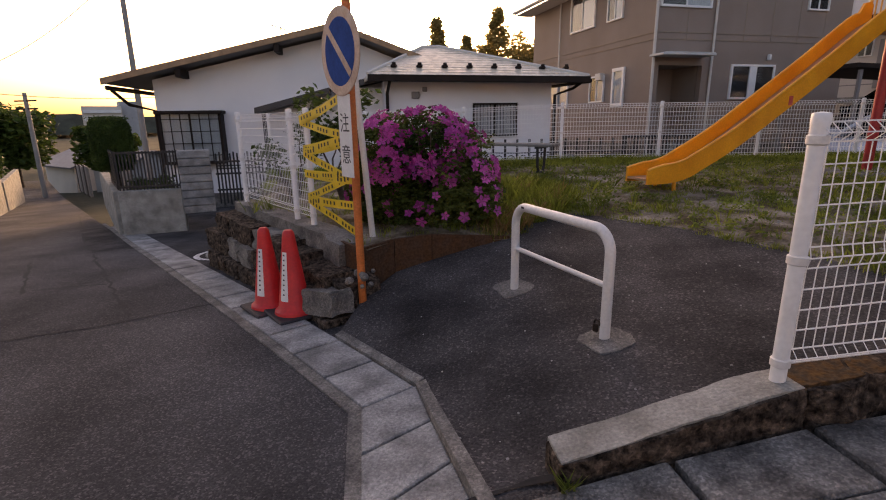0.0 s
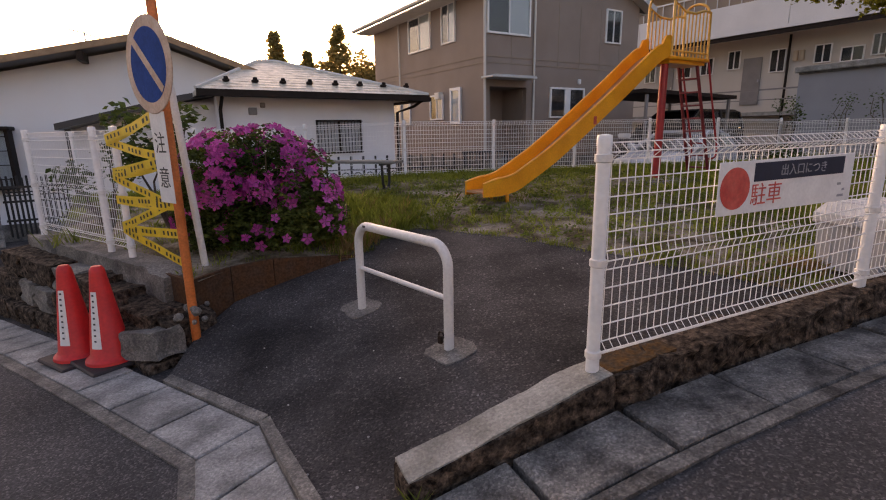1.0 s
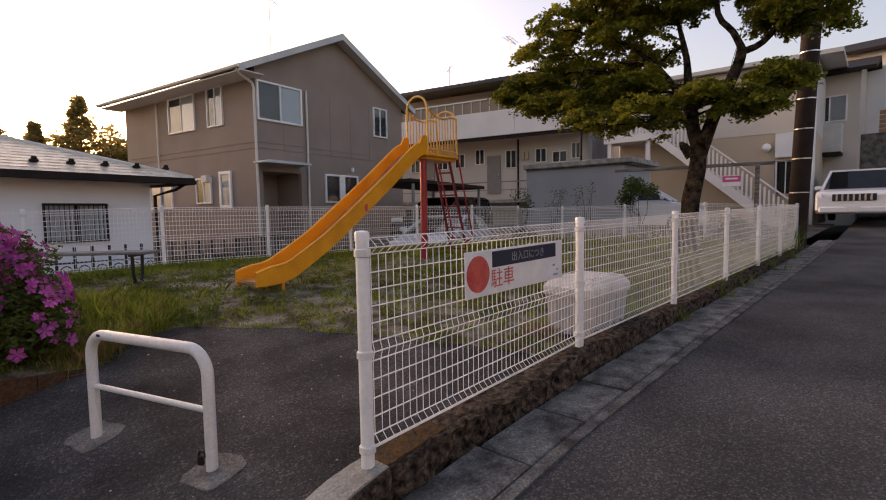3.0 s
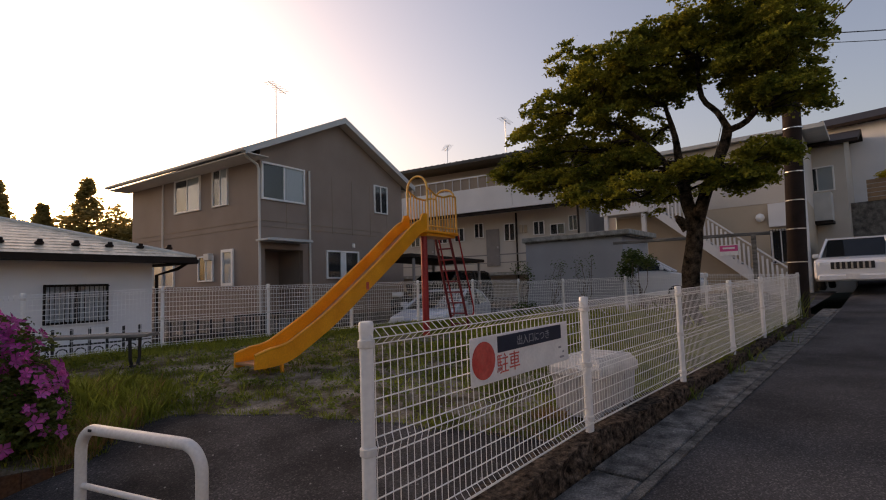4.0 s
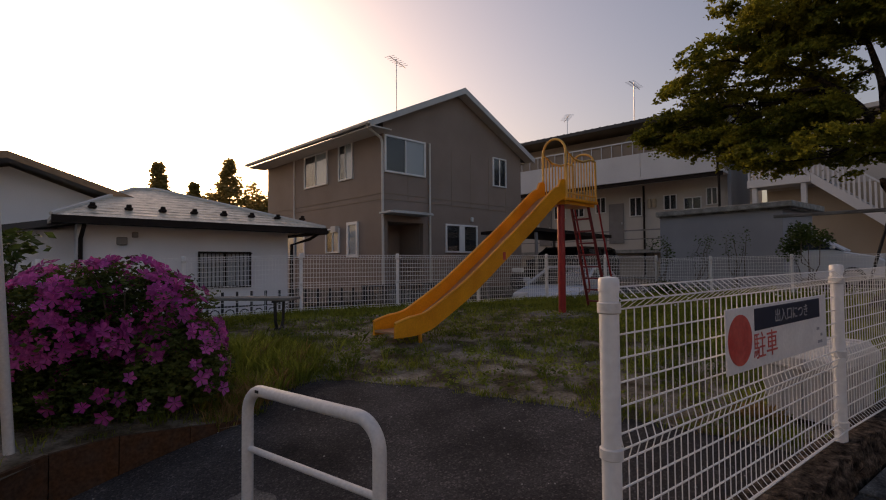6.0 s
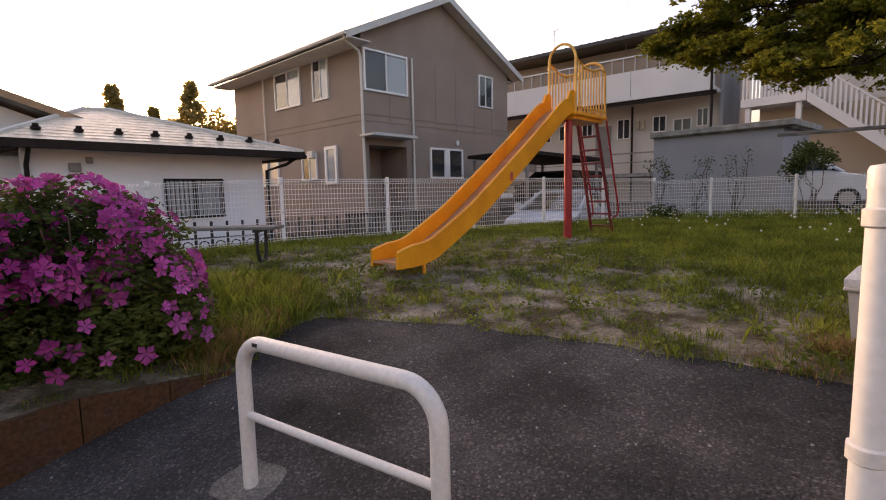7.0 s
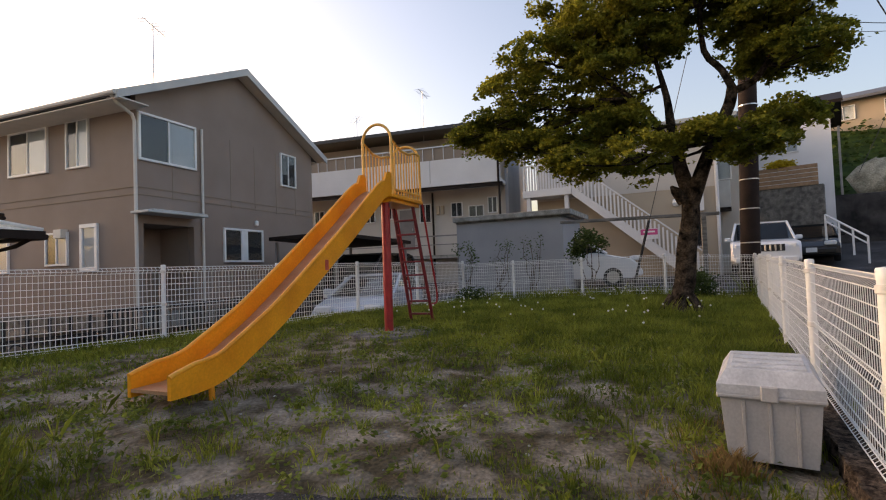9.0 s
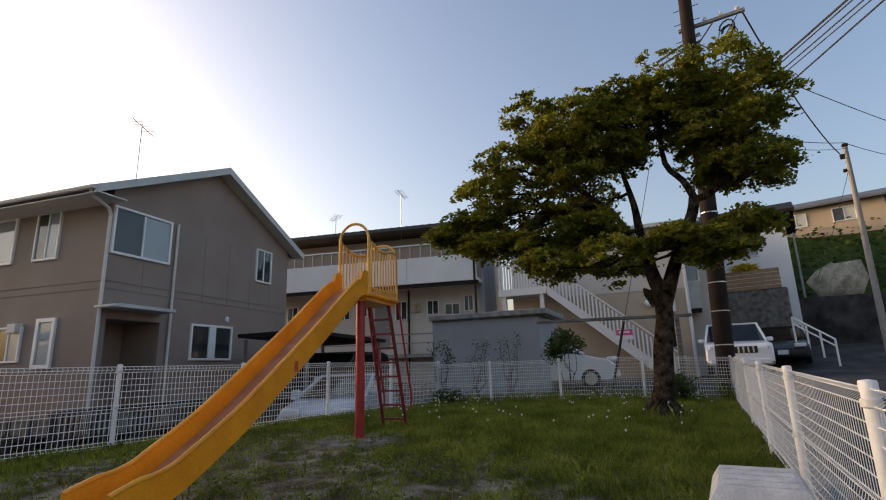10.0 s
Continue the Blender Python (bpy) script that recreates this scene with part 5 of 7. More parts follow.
for k in range(120):
    x, y = 0.75 + rng.normal() * 0.22, 4.95 + rng.normal() * 0.2
    if inside((x, y), LAWN):
        dry.append((x, y, 16, rng.uniform(0.08, 0.2), 0.035))
tussocks("dry_grass", dry, GRASS_DRY, "dry orange-brown grass beside the storage box", 0.003)
wp = []
for k in range(2600):
    x, y = rng.uniform(0.6, 9), rng.uniform(2.3, 9.0)
    if inside((x, y), LAWN) and noise.noise(Vector((x * 2, y * 2, 9))) + 0.5 * noise.noise(Vector((x * 6, y * 6, 4))) > -0.12:
        for j in range(rng.integers(6, 18)):
            wp.append((x + rng.normal() * 0.045, y + rng.normal() * 0.045, z_lawn(x, y) + rng.uniform(0.005, 0.07)))
wp = np.array(wp)
tagged(new("weeds", leaf_mesh("weeds", wp, rng.uniform(0.02, 0.055, len(wp)), WEED, rng, up=0.4)), "low broad-leaved weeds scattered over the lawn", "weeds", kind="stuff")
gg, gs = Geo(), Geo()
for k in range(130):
    x, y = rng.uniform(6.5, 12), rng.uniform(3.2, 8.6)
    if inside((x, y), LAWN):
        h = rng.uniform(0.18, 0.34)
        z = z_lawn(x, y)
        gs.tube([(x, y, z), (x + 0.01, y, z + h)], 0.0022, 4, caps=False)
        gg.lathe((x + 0.01, y, z + h), [(0.002, -0.013), (0.012, -0.005), (0.014, 0.003), (0.009, 0.011), (0.001, 0.014)], 7)
solid("dandelion_stems", gs, GRASS, "thin stems of dandelions in the grass", "flowers", kind="stuff")
solid("dandelion_heads", gg, FLUFF, "white dandelion seed heads in the grass", "flowers", kind="stuff")


def tuft(x, y, z, n, h, label, spread=0.05, material=WEED):
    q = rng.normal(size=(n, 3)) * np.array([spread, spread, 0]) + np.array([0, 0, 0])
    vs = []
    for p in q:
        L, a = h * rng.uniform(0.5, 1.2), rng.uniform(0, 6.28)
        d = Vector((math.cos(a), math.sin(a), 0))
        e = d.cross(Vector((0, 0, 1))) * 0.006
        b = Vector((p[0], p[1], 0))
        vs += [b - e, b + e, b + d * L * 0.4 + e + Vector((0, 0, L * 0.6)), b + d * L * 0.7 + Vector((0, 0, L))]
    me = bpy.data.meshes.new("weed_tuft")
    me.from_pydata([tuple(v) for v in vs], [], [(i, i + 1, i + 2, i + 3) for i in range(0, len(vs), 4)])
    me.materials.append(material)
    ob = new("weed_tuft", me)
    ob.matrix_world = pose(x, y, z)
    return tagged(ob, label, "weed", "weeds in the joints")


p = F_at(-0.88, -0.12)
tuft(p[0], p[1], z_road(p[0], p[1]), 22, 0.09, "small green weed in the kerb joint", 0.015)
p = F_at(3.75, -0.12)
tuft(p[0], p[1], 0.28, 30, 0.16, "green weed at the foot of the wall", 0.04)
p = F_at(5.2, -0.12)
tuft(p[0], p[1], 0.3, 40, 0.2, "green weed at the foot of the wall", 0.07)
for s_ in (6.2, 8.4, 10.4):
    p = F_at(s_, -0.12)
    tuft(p[0], p[1], z_road(p[0], p[1]), 40, 0.2, "green weed at the foot of the wall", 0.1)
p = F_at(11.7, 0.1)
tuft(p[0], p[1], 0.5, 60, 0.55, "tall weed by the last fence post", 0.12)
p = L_at(3.45, 0.44)
tuft(p[0], p[1], 0.34, 50, 0.16, "fern-like weed on the side wall", 0.09)


def shrub(x, y, z, h, spread, n, label, seed, leaf=0.06, name="shrub", trunk=True):
    r = np.random.default_rng(seed)
    sh = thing(name, label, "shrub", pose(x, y, z), "shrubs by the fence")
    cs = []
    for k in range(5):
        a = r.uniform(0, 6.28)
        e = (spread * math.cos(a) * r.uniform(0.3, 1), spread * math.sin(a) * r.uniform(0.3, 1), h * r.uniform(0.6, 1.0))
        gb = Geo()
        limb(gb, (0, 0, 0), e, 0.018, 0.006, r, 0.12)
        if trunk:
            part("stem", gb, BARK_TWIG, sh)
        cs.append(e if trunk else (e[0] * 0.7, e[1] * 0.7, h * 0.4))
    q = np.concatenate([ellipsoid_points(r, n // 5, c, (spread * 0.55, spread * 0.55, h * (0.16 if trunk else 0.5)), 0.2) for c in cs])
    mesh_part("leaves", leaf_mesh("leaves", q, r.uniform(leaf * 0.7, leaf * 1.3, len(q)), SHRUB_LEAF, r), sh, kind="stuff")
    return sh


shrub(11.2, 9.15, 0.5, 1.35, 0.32, 260, "thin leafy sapling in front of the grey shed", 31)
shrub(11.7, 8.5, 0.5, 1.4, 0.35, 150, "sparse bare-stemmed sapling in front of the shed", 32, 0.05)
shrub(12.2, 7.8, 0.5, 1.6, 0.28, 150, "sparse tall sapling by the fence", 33, 0.05)
shrub(12.6, 6.4, 0.54, 1.55, 0.5, 1800, "round-topped small tree by the fence", 34, 0.07)
shrub(12.6, 3.9, 0.5, 0.75, 0.6, 1600, "dense low green bush by the fence corner", 35, 0.07, trunk=False)
shrub(10.6, 8.55, 0.5, 0.5, 0.5, 700, "low green weeds and ivy at the fence corner", 36, 0.06, trunk=False)


# ---- buildings ----
def window(parent, m, w, h, sashes=2, frame_w=0.05, curtain=(), material=TRIM_WHITE, grille=False, sill=False, name="window", trim=0.0):
    """A window on a wall face; m: centre, x to the right along the wall, -y out of it."""
    fr = Geo()
    t = 0.07
    fw = frame_w + trim
    for cx, cz, sx, sz_ in ((0, h / 2 - fw / 2, w, fw), (0, -h / 2 + fw / 2, w, fw), (-w / 2 + fw / 2, 0, fw, h - 2 * fw), (w / 2 - fw / 2, 0, fw, h - 2 * fw)):
        fr.box((cx, -t / 2 + 0.01, cz), (sx, t, sz_), 0, 0.006, m)
    for k in range(1, sashes):
        fr.box((-w / 2 + w * k / sashes, -0.02, 0), (0.045, 0.05, h - 2 * fw), 0, 0.004, m)
    win = part(name, fr, material, parent)
    iw, ih = (w - 2 * fw) / sashes, h - 2 * fw
    for k in range(sashes):
        cx = -w / 2 + fw + iw * (k + 0.5)
        pn = part("pane", Geo().box((cx, -0.022, 0), (iw - 0.02, 0.006, ih - 0.004), 0, 0, m), GLASS, win)
        pn.visible_shadow = False
        # without a curtain, a near-black panel stands in for the room's shade
        part("curtain" if k in curtain else "shade_panel", Geo().box((cx, -0.006, 0), (iw - 0.004, 0.008, ih), 0, 0, m), CURTAIN if k in curtain else ROOM_SHADE, win)
    if sill:
        part("sill", Geo().box((0, -0.05, -h / 2 - 0.02), (w + 0.08, 0.12, 0.035), 0, 0.008, m), material, win)
    if grille:
        gr = Geo()
        for k in range(int(w / 0.09) + 1):
            gr.box((-w / 2 + k * 0.09, -0.12, 0), (0.014, 0.014, h), 0, 0, m)
        for z in (-h / 2 + 0.04, h / 2 - 0.04):
            gr.box((0, -0.12, z), (w, 0.018, 0.02), 0, 0, m)
        part("grille", gr, BROWN_DK, win)
    return win


def antenna(x, y, z, h, turn):
    a = thing("tv_antenna", "thin metal television aerial on the roof", "antenna", pose(x, y, z, 0, 0, turn), "roof aerials")
    part("mast", Geo().tube([(0, 0, -0.3), (0, 0, h)], 0.02, 6), RIM, a)
    part("boom", Geo().tube([(-0.55, 0, h - 0.08), (0.75, 0, h - 0.12)], 0.014, 5), RIM, a)
    for k in range(7):
        x_ = -0.5 + k * 0.18
        part("element", Geo().tube([(x_, -0.22, h - 0.09), (x_, 0.22, h - 0.09)], 0.009, 4), RIM, a)
    return a


# tan two-storey house; local x along the gable front, y to the back
TZ = 0.22
tan = thing("tan_house", "two-storey house with tan siding and a shallow grey gable roof", "house", pose(6.05, 15.05, TZ, 0, 0, 15))
TW, TD, AX, AZ, sl = 6.97, 7.8, 3.31, 7.27, 0.47
XL, XR = -0.75, TW + 0.4                    # tips of the eaves
for wall in (Geo().prism([(0, 2.5), (TW, 2.5), (TW, 5.44), (AX, AZ - 0.1), (0, 5.6)], 0, 0.18), Geo().box((0.08, 0.09, 1.25), (0.16, 0.18, 2.5)), Geo().box(((1.64 + TW) / 2, 0.09, 1.25), (TW - 1.64, 0.18, 2.5)),
             Geo().box((0.09, TD / 2 + 0.09, 2.7), (0.18, TD - 0.18, 5.4)), Geo().box((TW - 0.09, TD / 2 + 0.09, 2.71), (0.18, TD - 0.18, 5.42)), Geo().prism([(0, 0), (TW, 0), (TW, 5.44), (AX, AZ - 0.1), (0, 5.6)], TD - 0.002, TD + 0.18),
             Geo().box((1.73, 0.75, 1.25), (0.18, 1.1, 2.5)), Geo().box((0.9, 1.3, 1.25), (1.5, 0.12, 2.5)), Geo().box((0.9, 0.75, 2.56), (1.5, 1.1, 0.1))):
    part("wall", wall, TAN, tan)
belt = Geo()
for z in (3.2, 3.38):
    belt.box((TW / 2, -0.008, z), (TW, 0.02, 0.022)).box((-0.008, TD / 2, z), (0.02, TD, 0.022))
part("belt_course", belt, TAN_LT, tan)
for k in range(1, 7):
    x = k * TW / 7
    part("joint_strip", Geo().box((x, -0.004, 4.15), (0.014, 0.012, 2.0)), TAN_LT, tan)
roof = Geo()
for x0 in (XL, XR):
    z0 = AZ + 0.05 - sl * abs(AX - x0)
    roof.prism([(x0, z0), (AX, AZ + 0.05), (AX, AZ - 0.08), (x0, z0 - 0.13)], -0.36, TD + 0.55)
roof_o = part("roof", roof, ROOF_GREY, tan)
for x0 in (XL - 0.02, XR + 0.02):
    z0 = AZ + 0.06 - sl * abs(AX - x0)
    part("barge_board", Geo().prism([(x0, z0), (AX, AZ + 0.075), (AX, AZ - 0.14), (x0, z0 - 0.2)], -0.42, -0.36), FASCIA, roof_o)
for x0 in (XL + 0.04, XR - 0.04):
    z0 = AZ + 0.05 - sl * abs(AX - x0)
    part("soffit", Geo().prism([(x0, z0 - 0.135), (AX, AZ - 0.085), (AX, AZ - 0.11), (x0, z0 - 0.16)], -0.36, -0.004), TRIM, roof_o, "pale boarded underside of the eaves")
part("soffit", Geo().box((TW + 0.2, TD / 2, AZ + 0.05 - sl * (XR - AX) - 0.16), (0.36, TD, 0.03)), TRIM, roof_o)
zl_ = AZ + 0.05 - sl * (AX - XL)
part("eaves_gutter", Geo().tube([(XL - 0.05, -0.4, zl_ - 0.06), (XL - 0.05, TD + 0.55, zl_ - 0.06)], 0.055, 8), TRIM, roof_o)
part("soffit", Geo().box((XL / 2, TD / 2, zl_ - 0.17), (-XL - 0.02, TD + 0.9, 0.03)), TRIM, roof_o)
part("downpipe", Geo().tube([(XL - 0.03, -0.25, zl_ - 0.1), (-0.6, -0.2, zl_ - 0.24), (-0.16, -0.08, zl_ - 0.36), (-0.09, -0.07, zl_ - 0.5), (-0.07, -0.07, 0.0)], 0.042, 8), TRIM, tan, "pale rain pipe")
part("downpipe", Geo().tube([(1.9, -0.06, 5.2), (1.9, -0.06, 0.05)], 0.035, 8), TRIM, tan, "pale rain pipe")
part("downpipe", Geo().tube([(-0.06, 5.58, 5.3), (-0.06, 5.58, 0.05)], 0.035, 8), TRIM, tan, "pale rain pipe")
part("canopy", Geo().box((0.72, -0.27, 2.74), (1.75, 0.6, 0.06), 0, 0.012).box((0.78, -0.28, 2.785), (1.6, 0.55, 0.03), 0, 0.01), FASCIA, tan, "flat metal porch canopy")
dr = part("door", Geo().box((0.42, 1.2, 1.25), (0.62, 0.06, 2.1), 0, 0.01).box((0.95, 1.22, 1.2), (0.26, 0.04, 2.1)), DOOR_GREY, tan)
part("handle", Geo().box((0.66, 1.15, 1.2), (0.03, 0.03, 0.35)), RIM, dr)
part("step", Geo().box((0.9, 0.2, 0.14), (1.7, 1.6, 0.28), 0, 0.01), CONCRETE_LT, tan)
FR = lambda x, z: pose(x, 0, z)
SD = lambda y, z: pose(0, y, z, 0, 0, -90)
window(tan, FR(0.88, 4.615), 1.7, 1.18, 2, 0.06, (1,))
window(tan, FR(5.6, 4.67), 0.8, 1.12, 2, 0.05)
window(tan, FR(3.46, 2.05), 1.62, 1.0, 2, 0.06)
part("middle_mullion", Geo().box((3.46, -0.03, 2.05), (0.26, 0.05, 1.0), 0, 0.006), TRIM_WHITE, tan)
window(tan, SD(4.02, 4.63), 1.63, 1.22, 2, 0.06, (1,))
window(tan, SD(2.05, 4.64), 0.85, 1.25, 2, 0.05, (1,))
window(tan, SD(2.88, 2.0), 0.88, 0.86, 2, 0.05, (1,))
window(tan, SD(5.6, 1.92), 1.5, 0.95, 2, 0.05, (0, 1))
window(tan, SD(1.65, 1.99), 0.64, 1.18, 1, 0.1, (0,))
part("meter_box", Geo().box((-0.09, 2.62, 2.38), (0.18, 0.3, 0.22), 0, 0.01), TRIM, tan)
part("wall_lamp", Geo().box((3.97, -0.06, 2.76), (0.1, 0.1, 0.16), 0, 0.02), LAMP_WHITE, tan)
part("foundation", Geo().box((TW / 2, TD / 2, 0.1), (TW + 0.03, TD + 0.3, 0.34)), CONCRETE_DK, tan)
antenna(8.35, 19.2, 7.35, 2.4, 35)

# small white house with a hipped pale roof
hip = thing("white_hip_house", "low white rendered house with a pale hipped roof", "house", pose(-1.42, 13.3, -0.3, 0, 0, 9))
HL = 4.42
for c_, s_ in (((HL / 2, 0.09, 1.3), (HL, 0.18, 2.6)), ((HL - 0.09, 1.8, 1.3), (0.18, 3.25, 2.6)), ((0.09, 0.8, 1.3), (0.18, 1.25, 2.6)), ((HL / 2 - 0.2, 3.3, 1.3), (HL + 0.4, 0.18, 2.6)), ((-0.5, 1.5, 1.25), (1.0, 0.18, 2.5))):
    part("wall", Geo().box(c_, s_), WHITE_WALL, hip)
e0, e1, e2, e3 = (-0.42, -0.55, 2.68), (5.2, -0.6, 2.62), (5.3, 3.9, 2.7), (-0.6, 3.9, 2.7)
r1, r2 = (1.2, 1.9, 3.6), (1.7, 1.9, 3.62)
for nm, (fa, fb, ra, rb) in (("roof_front", (e0, e1, r2, r1)), ("roof_end", (e1, e2, r2, None)), ("roof_back", (e2, e3, r1, r2)), ("roof_side", (e3, e0, r1, None))):
    vs = [Vector(q) for q in (fa, fb, ra) + ((rb,) if rb else ())]
    n_ = len(vs)
    gg = Geo().add(vs + [v - Vector((0, 0, 0.09)) for v in vs], [tuple(range(n_)), tuple(range(n_, 2 * n_))[::-1]] + [(i, n_ + i, n_ + (i + 1) % n_, (i + 1) % n_) for i in range(n_)])
    ro = part("roof", gg, ROOF_PALE_SHEEN, hip)
    # shingle courses
    a, b = vs[0], vs[1]
    ta, tb = (vs[3], vs[2]) if n_ == 4 else (vs[2], vs[2])
    for k in range(1, 12):
        f = k / 12
        p, q = a.lerp(ta, f), b.lerp(tb, f)
        nr = (b - a).cross(ta - a).normalized() * 0.012
        p2, q2 = a.lerp(ta, f + 0.07), b.lerp(tb, f + 0.07)
        part("shingle_course", Geo().add([p + nr, q + nr, q2 + nr * 0.1, p2 + nr * 0.1, p, q], [(0, 1, 2, 3), (4, 5, 1, 0)]), ROOF_PALE_SHEEN, ro)
part("foundation", Geo().box((HL / 2 - 0.2, 1.65, -0.35), (HL + 0.42, 3.44, 1.0)), CONCRETE_DK, hip)
cap = Geo()
for a, b in ((e0, r1), (e1, r2), (r1, r2)):
    a, b = Vector(a) + Vector((0, 0, 0.02)), Vector(b) + Vector((0, 0, 0.02))
    cap.tube([a, b], 0.045, 6)
part("ridge_cap", cap, TRIM, hip, "pale ridge capping")
for k in range(8):
    f = 0.12 + k * 0.115
    p = Vector(e0).lerp(Vector(e1), f) + Vector((0, 0.55, 0.27))
    part("snow_guard", Geo().box((p.x, p.y, p.z - 0.015), (0.16, 0.13, 0.07), 0, 0.025).box((p.x, p.y - 0.05, p.z + 0.04), (0.1, 0.04, 0.06), 0, 0.015), BROWN_DK, hip)
part("fascia", Geo().tube([Vector(e0) - Vector((0, 0.02, 0.1)), Vector(e1) - Vector((0, 0.02, 0.1))], 0.06, 8).tube([Vector(e1) - Vector((-0.03, 0, 0.1)), Vector(e2) - Vector((-0.03, 0, 0.1))], 0.06, 8), BROWN_DK, hip, "dark brown eaves gutter")
ev = [Vector(e0), Vector(e1)]
part("fascia", Geo().add([v + Vector((0, dy, dz)) for v in ev for dy in (-0.09, -0.03) for dz in (-0.15, 0.0)], [(0, 1, 5, 4), (2, 6, 7, 3), (0, 4, 6, 2), (1, 3, 7, 5), (0, 2, 3, 1), (4, 5, 7, 6)]), BROWN_DK, hip, "dark brown fascia board")
part("soffit", Geo().add([(-0.4, -0.5, 2.56), (5.15, -0.55, 2.52), (5.15, 0, 2.56), (-0.4, 0, 2.6)], [(0, 1, 2, 3)]), BROWN_WOOD, hip)
part("downpipe", Geo().tube([(0.1, -0.5, 2.5), (0.06, -0.06, 2.25), (0.06, -0.06, 0)], 0.04, 8), BROWN_DK, hip)
part("downpipe", Geo().tube([(5.1, -0.5, 2.52), (4.9, -0.3, 2.35), (4.5, -0.06, 2.2), (4.5, -0.06, 0)], 0.04, 8), BROWN_DK, hip)
window(hip, pose(2.88, 0, 1.58), 1.2, 0.86, 2, 0.04, (0, 1), BROWN_DK, grille=True)
window(hip, pose(0.35, 0, 1.1), 0.3, 0.9, 1, 0.04, (), BROWN_DK)
part("vent", Geo().box((0.78, -0.03, 2.22), (0.2, 0.07, 0.17), 0, 0.015), DOOR_GREY, hip)
part("vent", Geo().box((1.02, -0.03, 2.36), (0.12, 0.07, 0.12), 0, 0.015), DOOR_GREY, hip)

# long white gabled house
gab = thing("white_gable_house", "white rendered house with a wide low gable and brown eaves", "house", pose(-7.75, 14.22, -0.75, 0, 0, 9))
GL, GA = 7.1, 4.95
for gw in (Geo().prism([(0, 0), (GL, 0), (GL, 3.55), (GA, 4.36), (0, 3.2)], 0, 0.2), Geo().box((0.1, 4.1, 1.6), (0.2, 7.8, 3.2)), Geo().box((GL - 0.1, 4.1, 1.75), (0.2, 7.8, 3.5)), Geo().box((GL / 2, 8.1, 1.7), (GL, 0.2, 3.4))):
    part("wall", gw, WHITE_WALL, gab)
rf = Geo().prism([(-0.9, 3.17), (GA, 4.55), (GA, 4.43), (-0.9, 3.05)], -0.75, 8.6).prism([(GL + 0.4, 3.65), (GA, 4.55), (GA, 4.43), (GL + 0.4, 3.53)], -0.75, 8.6)
ro = part("roof", rf, ROOF_GREY, gab)
part("barge_board", Geo().prism([(-0.93, 3.18), (GA, 4.57), (GA, 4.42), (-0.93, 3.03)], -0.82, -0.75), BROWN_WOOD, ro, "brown barge board")
part("barge_board", Geo().prism([(GL + 0.43, 3.65), (GA, 4.57), (GA, 4.42), (GL + 0.43, 3.5)], -0.82, -0.75), BROWN_WOOD, ro, "brown barge board")
part("eaves_gutter", Geo().tube([(-0.8, -0.8, 2.95), (-0.8, 8.6, 2.95)], 0.06, 8), BROWN_DK, ro)
for x in (0.9, 3.4):
    part("rafter_end", Geo().box((x, -0.4, 2.9 + (x + 0.75) * 0.249), (0.14, 0.7, 0.2), 0, 0.01), BROWN_DK, gab)
part("downpipe", Geo().tube([(-0.75, -0.7, 2.9), (-0.5, -0.4, 2.55), (0.0, -0.08, 2.4), (0.0, -0.08, 0)], 0.045, 8), BROWN_DK, gab)
part("foundation", Geo().box((GL / 2, 4.1, -0.55), (GL + 0.04, 8.24, 1.3)), CONCRETE_DK, gab)
bayw = part("bay_window", Geo().box((0.92, -0.22, 2.34), (1.72, 0.5, 0.09), 0, 0.02).box((0.92, -0.18, 1.0), (1.58, 0.4, 0.08), 0, 0.02).box((0.15, -0.18, 1.67), (0.06, 0.38, 1.27)).box((1.69, -0.18, 1.67), (0.06, 0.38, 1.27)), BROWN_DK, gab, "brown framed bay window")
pn = part("pane", Geo().box((0.92, -0.34, 1.67), (1.48, 0.006, 1.26)), GLASS, bayw)
pn.visible_shadow = False
part("curtain", Geo().box((0.92, -0.28, 1.67), (1.48, 0.01, 1.26)), CURTAIN, bayw)
lat = Geo()
for k in range(7):
    lat.box((0.18 + k * 0.247, -0.36, 1.67), (0.05 if k == 3 else 0.022, 0.02, 1.27))
for k in range(4):
    lat.box((0.92, -0.36, 1.2 + k * 0.32), (1.48, 0.02, 0.02))
part("lattice", lat, BROWN_DK, bayw)
part("shutter", Geo().box((-0.04, 1.6, 1.6), (0.06, 1.6, 1.9), 0, 0.01), BROWN_DK, gab)
pr = Geo().prism([(2.75, 2.42), (4.7, 2.92), (4.7, 2.78), (2.75, 2.28)], -1.1, -0.01).prism([(4.75, 2.98), (6.4, 3.3), (6.4, 3.16), (4.75, 2.84)], -0.9, -0.01).box((2.95, -0.9, 1.2), (0.1, 0.1, 2.2))
part("porch_roof", pr, ROOF_BLACK, gab, "dark porch roof")
dish = part("roof_bowl", Geo().lathe((4.4, 1.5, 4.45), [(0.12, -0.15), (0.14, 0.1), (0.1, 0.22), (0.02, 0.26)], 12), TRIM_WHITE, gab)
antenna(-5.0, 17.0, 3.35, 0.9, 70)

